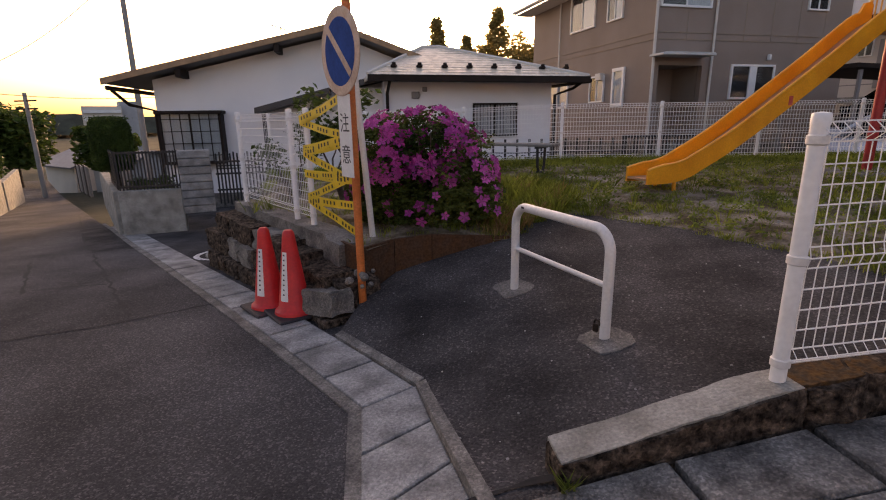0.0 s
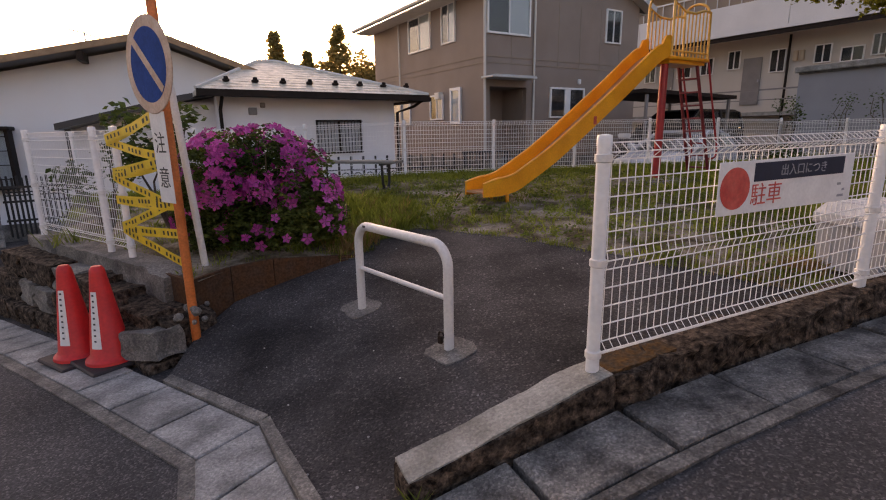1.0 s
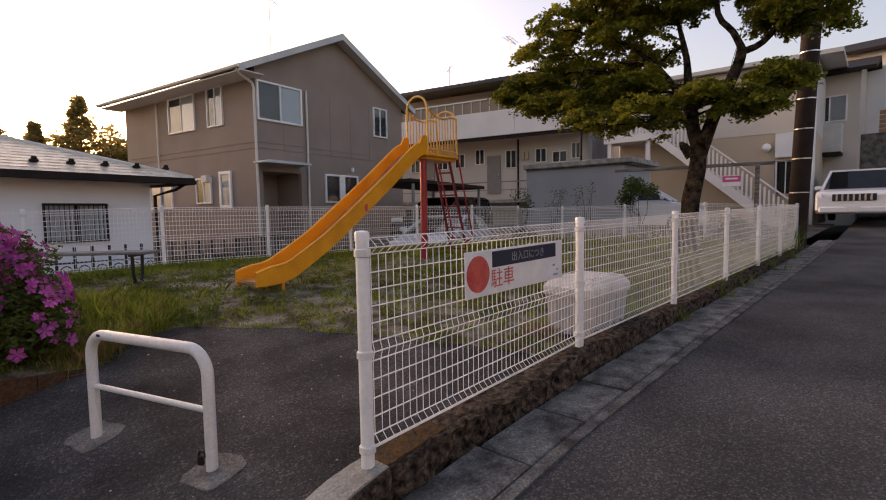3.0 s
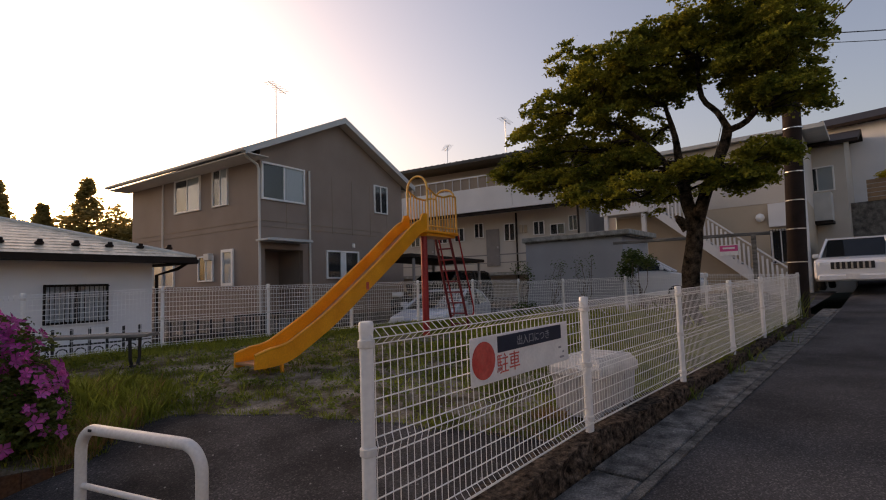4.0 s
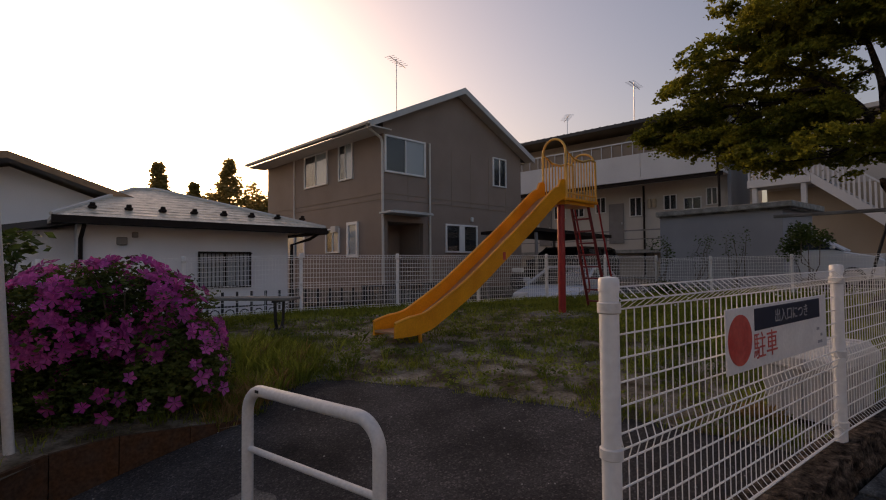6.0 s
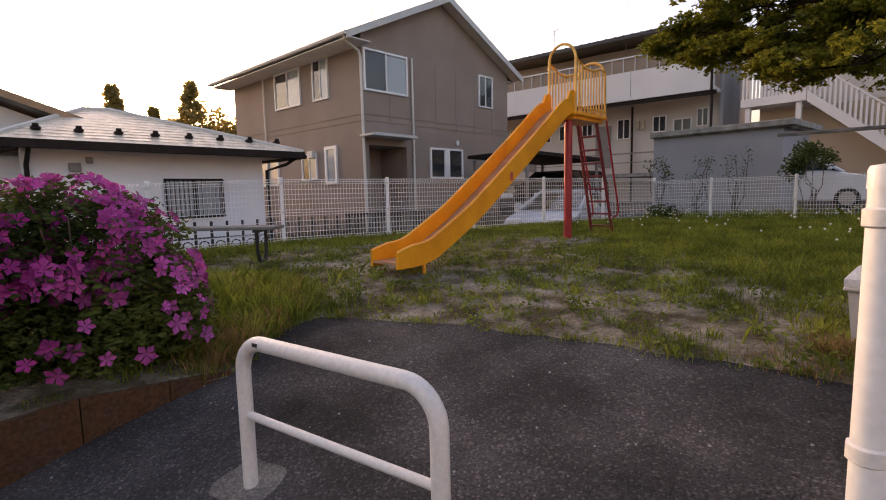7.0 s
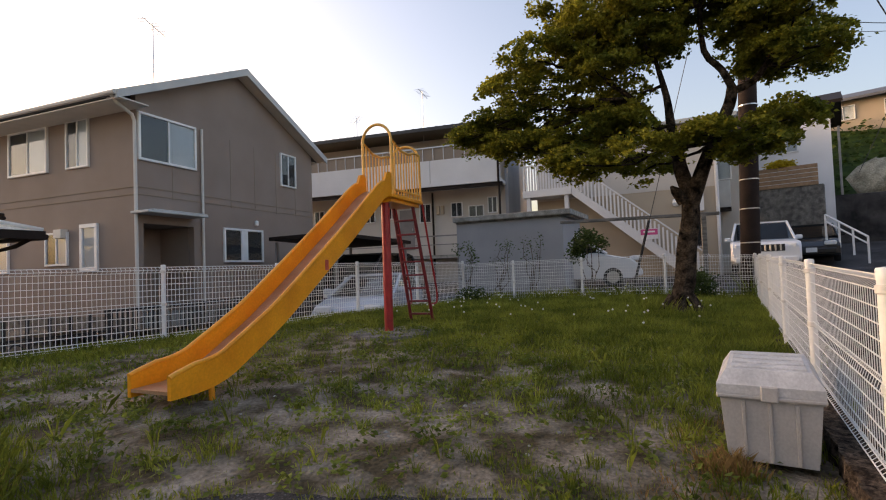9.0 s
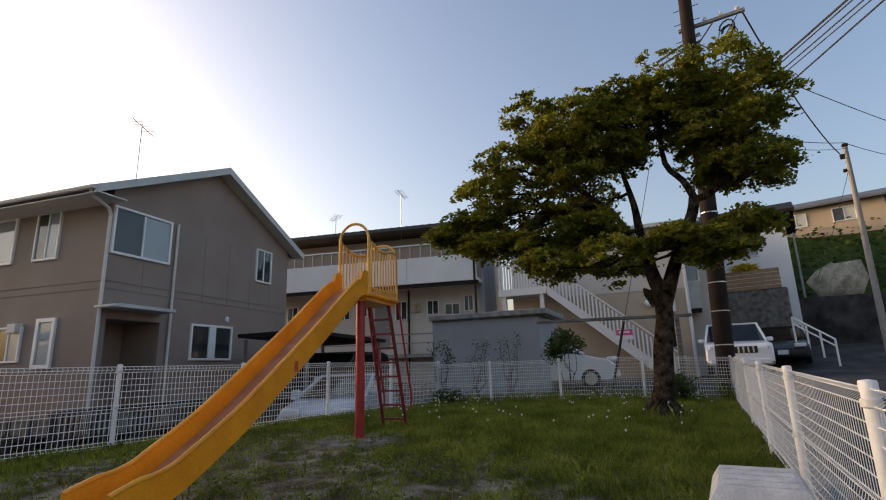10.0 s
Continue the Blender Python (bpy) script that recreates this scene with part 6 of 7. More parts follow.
# garden wall, gate and clipped tree of that house
GP = Vector((-4.84, 9.95))
gatepost = thing("gate_pillar", "grey stone-coursed gate pillar", "gate pillar", pose(GP.x, GP.y, -0.42, 0, 0, 25))
for k in range(8):
    part("course", Geo().box((0, 0, 0.085 + k * 0.152), (0.56 + 0.012 * (k % 2), 0.4, 0.142), 0, 0.012), CONCRETE, gatepost)
gwall = thing("wall_garden", "low weathered concrete garden wall", "wall", kind="structure")
for a, b in (((-5.1, 9.86), (-6.15, 9.52)), ((-6.2, 9.6), (-9.5, 14.2))):
    a, b = Vector(a), Vector(b)
    d = b - a
    m_ = (a + b) / 2
    zz_ = z_road(m_.x, m_.y)
    part("wall_body", Geo().box((m_.x, m_.y, -0.42), (d.length, 0.2, 1.0), math.degrees(math.atan2(d.y, d.x)), 0.015), CONCRETE_LT, gwall)
for (fx, fy), turn, n_ in (((-5.1, 9.86), 198, 19), ((-6.2, 9.62), 126, 30)):
    ifence = thing("iron_fence", "black iron railing on the garden wall", "railing", pose(fx, fy, 0.06, 0, 0, turn), "garden railings")
    for z in (0.08, 0.72):
        part("rail", Geo().box((n_ * 0.029, 0, z), (n_ * 0.058, 0.035, 0.035)), BLACK_METAL, ifence)
    for k in range(n_):
        part("baluster", Geo().box((0.02 + k * 0.058, 0, 0.37), (0.026, 0.02, 0.76)), BLACK_METAL, ifence)
gate = thing("iron_gate", "black cast iron garden gate with ring ornaments", "gate", pose(-4.5, 10.08, -0.3, 0, 0, 14))
for k in range(14):
    x = 0.03 + k * 0.066
    part("picket", Geo().box((x, 0, 0.52), (0.032, 0.03, 1.0 + 0.06 * (k % 2)), 0, 0.01), BLACK_METAL, gate)
    if k < 13:
        part("ring", Geo().tube([(x + 0.033 + 0.03 * math.cos(a * 0.7), 0, 0.75 + 0.03 * math.sin(a * 0.7)) for a in range(10)], 0.012, 5), BLACK_METAL, gate)
for z in (0.3, 0.62, 0.86):
    part("rail", Geo().box((0.47, 0, z), (0.95, 0.035, 0.035)), BLACK_METAL, gate)
rng = np.random.default_rng(40)
topi = thing("clipped_tree", "dark clipped evergreen tree with a flat round crown", "tree", pose(-7.0, 10.9, -0.45) @ Matrix.Diagonal((0.68, 0.68, 0.84, 1)))
part("trunk", Geo().tube([(0, 0, 0), (0.03, 0, 0.6), (0, 0, 1.3)], [0.08, 0.06, 0.05], 8), BARK, topi)
part("core", Geo().lathe((0, 0, 1.6), [(0.1, -0.68), (0.46, -0.6), (0.54, 0.0), (0.52, 0.45), (0.36, 0.62), (0.1, 0.64)], 18), HEDGE, topi, "dense shaded inner foliage", smooth=60)
a_, h_ = rng.uniform(0, 6.28, 16000), rng.uniform(-0.66, 0.62, 16000)
r_ = (0.56 - 0.25 * np.maximum(0, np.abs(h_) - 0.42) * 2.2) * rng.uniform(0.9, 1.06, 16000) * (1 + 0.05 * np.sin(a_ * 5) * np.cos(h_ * 7))
q = np.stack([r_ * np.cos(a_), r_ * np.sin(a_), 1.6 + h_], 1)
q = np.concatenate([q, np.stack([rng.normal(size=2500) * 0.2, rng.normal(size=2500) * 0.2, 2.24 + rng.normal(size=2500) * 0.02], 1)])
mesh_part("leaves", leaf_mesh("leaves", q, rng.uniform(0.03, 0.06, len(q)), HEDGE, rng), topi, kind="stuff")
shrub(-6.0, 10.4, -0.2, 0.55, 0.45, 1500, "dark garden shrubs behind the iron railing", 41, 0.07, trunk=False)
# ring of a manhole in the driveway
mh = (-3.05, 7.0)
solid("manhole_cover", Geo().lathe((mh[0], mh[1], z_road(*mh) + 0.0), [(0.34, -0.03), (0.34, 0.012), (0.31, 0.015)], 28), CONCRETE_LT, "round pale manhole cover in the driveway", "manhole")
# foliage by the side fence
shrub(-1.75, 5.9, 0.35, 0.85, 0.35, 420, "yellow-green shrub behind the side fence", 44, 0.07)
shrub(-1.25, 6.2, 0.35, 1.25, 0.4, 520, "tall speckled shrub behind the azalea", 45, 0.09)

# black picket railing behind the back fence
pk = thing("picket_railing", "low black iron railing with spear heads and hoops", "railing", pose(-2.2, 11.0, 0.07, 0, 0, 4))
for z in (0.2, 0.5):
    part("rail", Geo().box((3.2, 0, z), (6.4, 0.03, 0.03)), BLACK_METAL, pk)
for k in range(24):
    x = 0.1 + k * 0.27
    part("picket", Geo().box((x, 0, 0.42), (0.05, 0.025, 0.75), 0, 0.008), BLACK_METAL, pk)
    part("hoop", Geo().tube([(x + 0.135 + 0.085 * math.cos(radians(a)), 0, 0.36 + 0.085 * math.sin(radians(a))) for a in range(0, 361, 40)], 0.012, 5), BLACK_METAL, pk)
gf = thing("slat_gate", "dark metal slatted driveway gate", "gate", pose(4.3, 12.2, -0.1, 0, 0, 10))
for z in (0.15, 0.95):
    part("rail", Geo().box((1.5, 0, z), (3.0, 0.04, 0.05)), BLACK_METAL, gf)
for k in range(32):
    part("slat", Geo().box((0.03 + k * 0.095, 0, 0.55), (0.035, 0.02, 0.85)), BLACK_METAL, gf)

# grey garage wall with a coping, beyond the corner of the lawn
shed = thing("grey_shed", "flat-roofed grey rendered shed with a pale coping", "shed", pose(14.08, 11.52, 0.45, 0, 0, -81))
for c_, s_ in (((1.87, 0.06, 1.15), (3.44, 0.12, 2.42)), ((0.21, 1.2, 1.15), (0.12, 2.16, 2.42)), ((3.53, 1.2, 1.15), (0.12, 2.16, 2.42)), ((1.87, 2.34, 1.15), (3.44, 0.12, 2.42))):
    part("wall", Geo().box(c_, s_), GREY_WALL, shed)
part("coping", Geo().box((1.97, 1.2, 2.45), (3.78, 2.7, 0.16), 0, 0.015), CONCRETE_LT, shed)
part("coping_lip", Geo().box((1.97, 1.2, 2.345), (3.6, 2.52, 0.05)), CONCRETE_DK, shed)

# carport roof behind the slide
cp = thing("carport", "dark flat carport roof on slim posts", "carport", pose(9.6, 13.2, 0.1, 0, 0, 5))
part("roof", Geo().prism([(0, 2.25), (3.6, 2.1), (3.6, 2.2), (0, 2.35)], -0.9, 1.6), BROWN_DK, cp)
for x, y in ((0.2, -0.8), (3.4, -0.8), (0.2, 1.5), (3.4, 1.5)):
    part("post", Geo().box((x, y, 1.1), (0.07, 0.07, 2.2)), DOOR_GREY, cp)

# apartment block with a long balcony; local x to the right along the front, y into the building
apt = thing("apartment_block", "cream two-storey apartment block with a long white balcony", "apartment building", pose(19.84, 12.86, 0.7, 0, 0, 288))
part("wall", Geo().box((-6.5, 4.6, 2.1), (13, 6.4, 4.2)).box((-6.5, 4.6, 5.55), (13, 6.4, 2.7)), CREAM, apt)
part("end_wall", Geo().box((0.02, 2.9, 3.45), (0.14, 3.4, 6.9)), GREY_WALL, apt)
bal = part("balcony", Geo().box((-6.5, 0.7, 4.46), (13, 1.4, 0.14)), PANEL_WHITE, apt)
for k in range(4):
    part("panel", Geo().box((-1.63 - k * 3.25, 0.03, 5.05), (3.23, 0.05, 1.08), 0, 0.006), PANEL_WHITE, bal)
part("soffit_beam", Geo().box((-6.5, 0.12, 4.3), (13.1, 0.12, 0.16)), BROWN_DK, bal)
part("top_rail", Geo().box((-6.5, 0.05, 6.2), (13, 0.05, 0.05)), RIM, bal)
for k in range(27):
    part("rail_post", Geo().box((-0.1 - k * 0.5, 0.05, 5.9), (0.03, 0.03, 0.62)), RIM, bal)
part("screen", Geo().box((-6.5, 0.1, 5.88), (12.9, 0.012, 0.56)), TAN_LT, bal, "frosted tan wind screen")
aroof = part("roof", Geo().prism([(-0.3, 7.05), (9.2, 7.7), (9.2, 7.55), (-0.3, 6.9)], -13.3, 0.5, "x"), ROOF_BLACK, apt)
for k in range(34):
    part("snow_stop", Geo().box((-0.2 - k * 0.38, 0.05, 7.11), (0.1, 0.12, 0.08)), BROWN_DK, aroof)
part("downpipe", Geo().tube([(-0.1, -0.02, 6.9), (-0.1, -0.02, 4.4), (-0.1, 0.1, 4.2), (-0.1, 0.1, 0)], 0.05, 8), BROWN_DK, apt)
part("downpipe", Geo().tube([(-3.62, 1.3, 4.3), (-3.62, 1.3, 0)], 0.05, 8), BROWN_DK, apt)
for x, z, w, h in ((-2.44, 3.43, 0.58, 0.7), (-1.49, 3.3, 0.74, 0.55), (-0.7, 3.54, 0.46, 0.76), (-4.03, 3.35, 0.6, 0.92), (-5.8, 3.57, 0.55, 0.8), (-7.0, 3.43, 0.6, 0.75), (-8.1, 3.4, 0.7, 0.75), (-9.9, 3.4, 0.6, 0.9)):
    window(apt, pose(x, 1.38, z), w, h, 2, 0.04, (), TRIM_WHITE)
for x in (-5.0, -9.0, -11.6):
    dd = part("door", Geo().box((x, 1.36, 2.6), (0.75, 0.06, 1.95), 0, 0.01), DOOR_GREY, apt)
    part("knob", Geo().box((x + 0.3, 1.31, 2.6), (0.04, 0.05, 0.1)), RIM, dd)
for x in (-3.36, -3.13):
    part("gas_meter", Geo().box((x, 1.3, 3.45), (0.16, 0.14, 0.4), 0, 0.02), BEIGE, apt)
part("gangway", Geo().box((-6.5, 0.8, 1.2), (13, 1.2, 0.15)), CONCRETE_LT, apt)
part("gangway_rail", Geo().box((-6.5, 0.25, 2.15), (13, 0.05, 0.06)).box((-6.5, 0.25, 1.75), (13, 0.04, 0.04)), DOOR_GREY, apt)
antenna(19.3, 16.6, 7.6, 2.2, 20)
antenna(18.8, 20.5, 7.9, 1.3, 60)

# second wing with the outside stair; local x to the right, y into the building
wing = thing("stair_wing", "cream and beige apartment wing with a white outside stair", "apartment building", pose(20.9, 11.7, 0.5, 0, 0, 279))
part("lower_wall", Geo().box((3.5, 3, 1.81), (7.0, 5.8, 3.62)), BEIGE, wing)
part("upper_wall", Geo().box((3.5, 3, 4.86), (7.0, 5.84, 2.48)), CREAM, wing)
part("roof", Geo().prism([(-0.3, 6.1), (6.4, 6.75), (6.4, 6.9), (-0.3, 6.25)], -0.3, 7.7, "x"), FASCIA, wing)
SX0, SZ0, SX1, SZ1 = 1.75, 4.03, 6.6, 0.0     # top and foot of the stringers
flight = [(SX0, SZ0), (SX1, SZ1), (SX1, SZ1 - 0.25), (SX1 - 0.25, SZ1 - 0.25), (SX0, SZ0 - 0.36)]
stair = part("stair", Geo().prism(flight, -0.97, -0.9).prism(flight, -0.1, -0.03), PANEL_WHITE, wing, "white steel stair")
for k in range(20):
    f = (k + 0.5) / 20
    part("tread", Geo().box((SX0 + (SX1 - SX0) * f, -0.5, SZ0 - 0.12 + (SZ1 - SZ0) * f), (0.25, 0.8, 0.035)), GREY_WALL, stair)
land = part("landing", Geo().box((0.7, -0.47, 3.85), (2.06, 0.95, 0.3), 0, 0.01), PANEL_WHITE, wing)
for k in range(17):
    part("slat", Geo().box((-0.26 + k * 0.12, -0.92, 4.5), (0.07, 0.03, 1.0)), PANEL_WHITE, land)
part("hand_rail", Geo().box((0.7, -0.92, 5.03), (2.06, 0.06, 0.06)), PANEL_WHITE, land)
for k in range(34):
    f = k / 33
    part("slat", Geo().box((SX0 + 0.08 + (SX1 - SX0 - 0.2) * f, -0.95, SZ0 + 0.42 + (SZ1 - SZ0) * f), (0.065, 0.03, 0.94)), PANEL_WHITE, stair)
part("hand_rail", Geo().prism([(SX0, SZ0 + 0.93), (SX0, SZ0 + 1.0), (SX1, SZ1 + 1.0), (SX1, SZ1 + 0.93)], -0.98, -0.9), PANEL_WHITE, stair)
for x in (-0.1, 1.5):
    part("pillar", Geo().box((x, -0.8, 1.85), (0.16, 0.16, 3.7)), PANEL_WHITE, wing)
window(wing, pose(6.15, 0.09, 1.97), 0.66, 1.28, 2, 0.06, (), TRIM_WHITE, grille=True)
part("meter_cabinet", Geo().box((6.15, 0.0, 3.14), (0.68, 0.2, 0.88), 0, 0.01), PANEL_WHITE, wing)
part("globe_lamp", Geo().lathe((5.54, -0.05, 3.09), [(0.02, -0.16), (0.11, -0.12), (0.16, 0.0), (0.11, 0.12), (0.02, 0.16)], 14), LAMP_WHITE, wing, smooth=60)
pinks = thing("letting_sign", "pink and white letting sign on the stair rail", "sign", pose(20.66, 7.02, 2.39, 0, 0, 279))
part("plate", Geo().box((0, 0, 0), (0.62, 0.02, 0.4), 0, 0.004), SIGN_WHITE, pinks)
part("pink_field", Geo().box((0, -0.013, 0.07), (0.6, 0.006, 0.22)), PINK, pinks)
part("print", Geo().box((0, -0.018, 0.08), (0.4, 0.004, 0.06)), SIGN_WHITE, pinks)
part("downpipe", Geo().tube([(6.95, -0.02, 6.0), (6.95, -0.02, 0)], 0.06, 8), PANEL_WHITE, wing)

# pole-and-wire trellis beam over the rear fence
tr = thing("timber_beam", "weathered horizontal beam on a slim post", "beam", pose(13.2, 6.9, 0.6, 0, 0, -72))
part("beam", Geo().box((1.35, 0, 1.85), (3.7, 0.09, 0.08), 0, 0.01), WOOD_GREY, tr)
part("post", Geo().box((2.85, 0, 0.9), (0.11, 0.11, 1.85), 0, 0.01), WOOD_GREY, tr)


# plain unseen walls added across the street to darken the window reflections
rear = thing("unseen_rear_wall", "plain grey walls added unseen behind the camera to darken reflections", "wall", kind="structure")
for x, w, h in ((-16, 14, 5.2), (0, 15, 6.4), (17, 16, 6.0), (34, 14, 6.8)):
    part("wall_body", Geo().box((x, -11.5, h / 2 - 0.6), (w, 0.4, h + 1.2), 0, 0.02), GREY_WALL, rear)


# ---- vehicles ----
def car(x, y, z, turn, paint, label, kind_="hatch", L=4.0, W=1.7, H=1.48, name="car"):
    """Local x is ahead."""
    c = thing(name, label, "car", pose(x, y, z, 0, 0, turn), "parked cars")
    h = L / 2
    if kind_ == "suv":
        side = [(-h, 0.45), (-h, 1.0), (-h + 0.1, 1.08), (h - 1.35, 1.1), (h - 0.15, 1.0), (h, 0.85), (h, 0.42), (h - 0.2, 0.3), (-h + 0.2, 0.3)]
        cab = [(-h + 0.1, 1.06), (-h + 0.3, H - 0.08), (-h + 0.7, H), (h - 2.2, H), (h - 1.25, 1.08)]
    elif kind_ == "van":
        side = [(-h, 0.4), (-h, 1.0), (-h + 0.1, 1.05), (h - 1.2, 1.05), (h - 0.25, 0.85), (h, 0.65), (h, 0.35), (h - 0.2, 0.25), (-h + 0.2, 0.25)]
        cab = [(-h + 0.03, 1.03), (-h + 0.12, H - 0.05), (-h + 0.4, H), (h - 1.9, H), (h - 0.95, 1.02)]
    else:
        side = [(-h, 0.4), (-h, 0.9), (-h + 0.15, 0.98), (h - 1.15, 0.95), (h - 0.3, 0.78), (h, 0.58), (h, 0.3), (h - 0.2, 0.22), (-h + 0.2, 0.22)]
        cab = [(-h + 0.1, 0.95), (-h + 0.45, H - 0.1), (-h + 1.0, H), (h - 2.2, H - 0.02), (h - 1.0, 0.94)]
    hw = W / 2
    bm = Geo()
    n_ = len(side)
    rings = []
    for yy, inset in ((-hw, 0.06), (-hw + 0.07, 0.0), (hw - 0.07, 0.0), (hw, 0.06)):
        cx, cz = 0, 0.6
        rings += [(cx + (px_ - cx) * (1 - inset * 0.5), yy, cz + (pz - cz) * (1 - inset)) for px_, pz in side]
    fs = [tuple(range(n_)), tuple(range(3 * n_, 4 * n_))[::-1]]
    for r in range(3):
        fs += [(r * n_ + i, (r + 1) * n_ + i, (r + 1) * n_ + (i + 1) % n_, r * n_ + (i + 1) % n_) for i in range(n_)]
    bm.add(rings, fs)
    body = part("body", bm, paint, c, smooth=35)
    n_ = len(cab)
    tw = hw - 0.2
    vs = []
    zt = max(p[1] for p in cab)
    zb = cab[0][1]
    for sgn in (-1, 1):
        for px_, pz in cab:
            k = (pz - zb) / (zt - zb)
            vs.append((px_, sgn * (hw - 0.05 + (tw - hw + 0.05) * k), pz))
    part("glasshouse", Geo().add(vs, [tuple(range(n_)), tuple(range(n_, 2 * n_))[::-1]] + [(i, (i + 1) % n_, n_ + (i + 1) % n_, n_ + i) for i in range(n_)]), GLASS_CAR, c, "tinted window glass")
    inn = [((p[0]) * 0.97, p[1] - 0.03) for p in cab]
    # solid near-black block stands in for the shaded cabin
    part("cabin_shade_block", Geo().prism(inn, -tw + 0.02, tw - 0.02), ROOM_SHADE, c)
    top = cab[2][1]
    part("roof_panel", Geo().prism([(cab[1][0] - 0.02, cab[1][1] + 0.01), (cab[2][0], top + 0.025), (cab[3][0] + 0.05, cab[3][1] + 0.025), (cab[3][0] + 0.05, cab[3][1] - 0.03), (cab[1][0], cab[1][1] - 0.05)], -tw - 0.015, tw + 0.015), paint, c)
    for sgn in (-1, 1):
        for i0 in (1, 3):
            a = Vector((cab[i0][0], sgn * (tw + 0.005), cab[i0][1]))
            j0 = 0 if i0 == 1 else 4
            b = Vector((cab[j0][0], sgn * (hw - 0.045), cab[j0][1]))
            part("pillar", Geo().tube([a, b], 0.045, 6), paint, c)
        xm = (cab[1][0] + cab[3][0]) / 2
        part("pillar", Geo().tube([(xm, sgn * (tw + 0.005), top), (xm, sgn * (hw - 0.045), zb)], 0.04, 6), INK, c)
        part("mirror", Geo().box((cab[4][0] - 0.25, sgn * (hw + 0.08), zb + 0.1), (0.12, 0.2, 0.14), 0, 0.03), paint, c)
        part("headlight", Geo().box((h - 0.12, sgn * (hw - 0.28), 0.7 if kind_ == "hatch" else 0.86), (0.2, 0.36, 0.15), sgn * -15, 0.03), LAMP_WHITE, c)
        part("door_handle", Geo().box((xm - 0.35, sgn * (hw - 0.0), zb - 0.12), (0.18, 0.03, 0.03)), RIM, c)
        for wx in (-h + 0.75, h - 0.8):
            r = 0.36 if kind_ == "suv" else 0.3
            mw = pose(wx, sgn * (hw - 0.1), r, 90, 0, 0)
            wh = part("wheel", Geo().lathe((0, 0, 0), [(r * 0.6, -0.11), (r * 0.93, -0.1), (r, -0.06), (r, 0.06), (r * 0.93, 0.1), (r * 0.6, 0.11)], 22, mw), TYRE, c, "black tyre", smooth=40)
            part("rim", Geo().lathe((0, 0, 0), [(r * 0.62, -0.112), (r * 0.2, -0.116), (r * 0.2, 0.116), (r * 0.62, 0.112)], 14, mw), RIM, wh)
    gl = part("grille", Geo().box((h - 0.0, 0, 0.8 if kind_ == "suv" else 0.5), (0.04, W * 0.55, 0.22 if kind_ == "suv" else 0.12), 0, 0.01), INK, c)
    if kind_ == "suv":
        for k in range(7):
            part("slot", Geo().box((h + 0.02, -0.42 + k * 0.14, 0.8), (0.02, 0.05, 0.2), 0, 0.006), RIM, gl)
    part("bumper", Geo().box((h - 0.02, 0, 0.42), (0.16, W * 0.9, 0.2), 0, 0.04), paint, c)
    part("number_plate", Geo().box((h + 0.07, 0, 0.45), (0.02, 0.34, 0.17)), SIGN_WHITE, c)
    return c


car(10.05, 11.25, -0.14, 206, SILVER, "pale silver-blue hatchback parked behind the fence", "hatch", 4.0, 1.7, 1.42)
car(16.48, 8.68, 0.62, -72, WHITE_CAR, "white estate van parked beside the shed", "van", 4.5, 1.7, 1.62, "van")
car(22.3, 3.55, 0.85, 186, WHITE_CAR, "white off-road vehicle facing down the lane", "suv", 4.7, 1.95, 1.75, "off_road_car")
car(26.0, 2.0, 1.1, 178, DARK_CAR, "dark car parked behind the white vehicle", "hatch", 4.2, 1.7, 1.5)
car(12.2, 13.6, 0.3, 195, DARK_CAR, "black car under the carport", "van", 4.2, 1.75, 1.6)

# ---- poles and cables ----
PX, PY = 13.72, 3.27
pole = thing("utility_pole", "dark sleeved concrete utility pole with crossarms", "utility pole", pose(PX, PY, 0.35))
part("shaft", Geo().tube([(0, 0, -0.2), (-0.02, -0.44, 13.2)], [0.19, 0.14], 16), POLE_DARK, pole, smooth=60)
part("sleeve", Geo().tube([(0, 0, 0.0), (-0.01, -0.2, 6.2)], [0.2, 0.178], 16), POLE_DARK, pole, "dark ribbed pole sleeve", smooth=60)
for z in (1.35, 2.1, 2.75, 3.4, 4.4):
    part("band", Geo().lathe((0, -0.033 * z, z), [(0.2, -0.012), (0.2, 0.012)], 16), RIM, pole)
for z in (7.3, 7.7, 8.1, 8.5, 9.0, 9.5, 9.9):
    part("step_bolt", Geo().tube([(-0.02, -0.033 * z - 0.3, z), (-0.02, -0.033 * z + 0.3, z)], 0.012, 5), RIM, pole)
arms = part("crossarm", Geo().box((0.1, -0.83, 9.38), (0.09, 1.5, 0.09), 0, 0.01), POLE_CONC, pole, "pale steel crossarm")
part("crossarm", Geo().tube([(-0.1, 0.52, 8.6), (0.1, -0.55, 9.15)], 0.035, 6).tube([(0.1, 0.5, 8.58), (0.1, -0.55, 8.95)], 0.03, 6), POLE_CONC, pole)
part("brace", Geo().tube([(0.1, -0.35, 8.7), (0.1, -0.9, 9.36)], 0.02, 6), POLE_CONC, pole)
for k in range(4):
    part("insulator", Geo().lathe((0.1, -0.35 - 0.36 * k, 9.44), [(0.03, -0.02), (0.055, 0.03), (0.03, 0.1), (0.01, 0.13)], 8), LAMP_WHITE, arms)
for r_, z, w in ((0.24, 9.05, 0.022), (0.17, 8.95, 0.03), (0.3, 8.85, 0.012)):
    part("cable_loop", Geo().tube([(0.12 + 0.05 * math.sin(a), -1.15 + r_ * 0.7 * math.cos(a * 0.6), z + r_ * math.sin(a * 0.6)) for a in range(10)], w, 5), CABLE, pole)
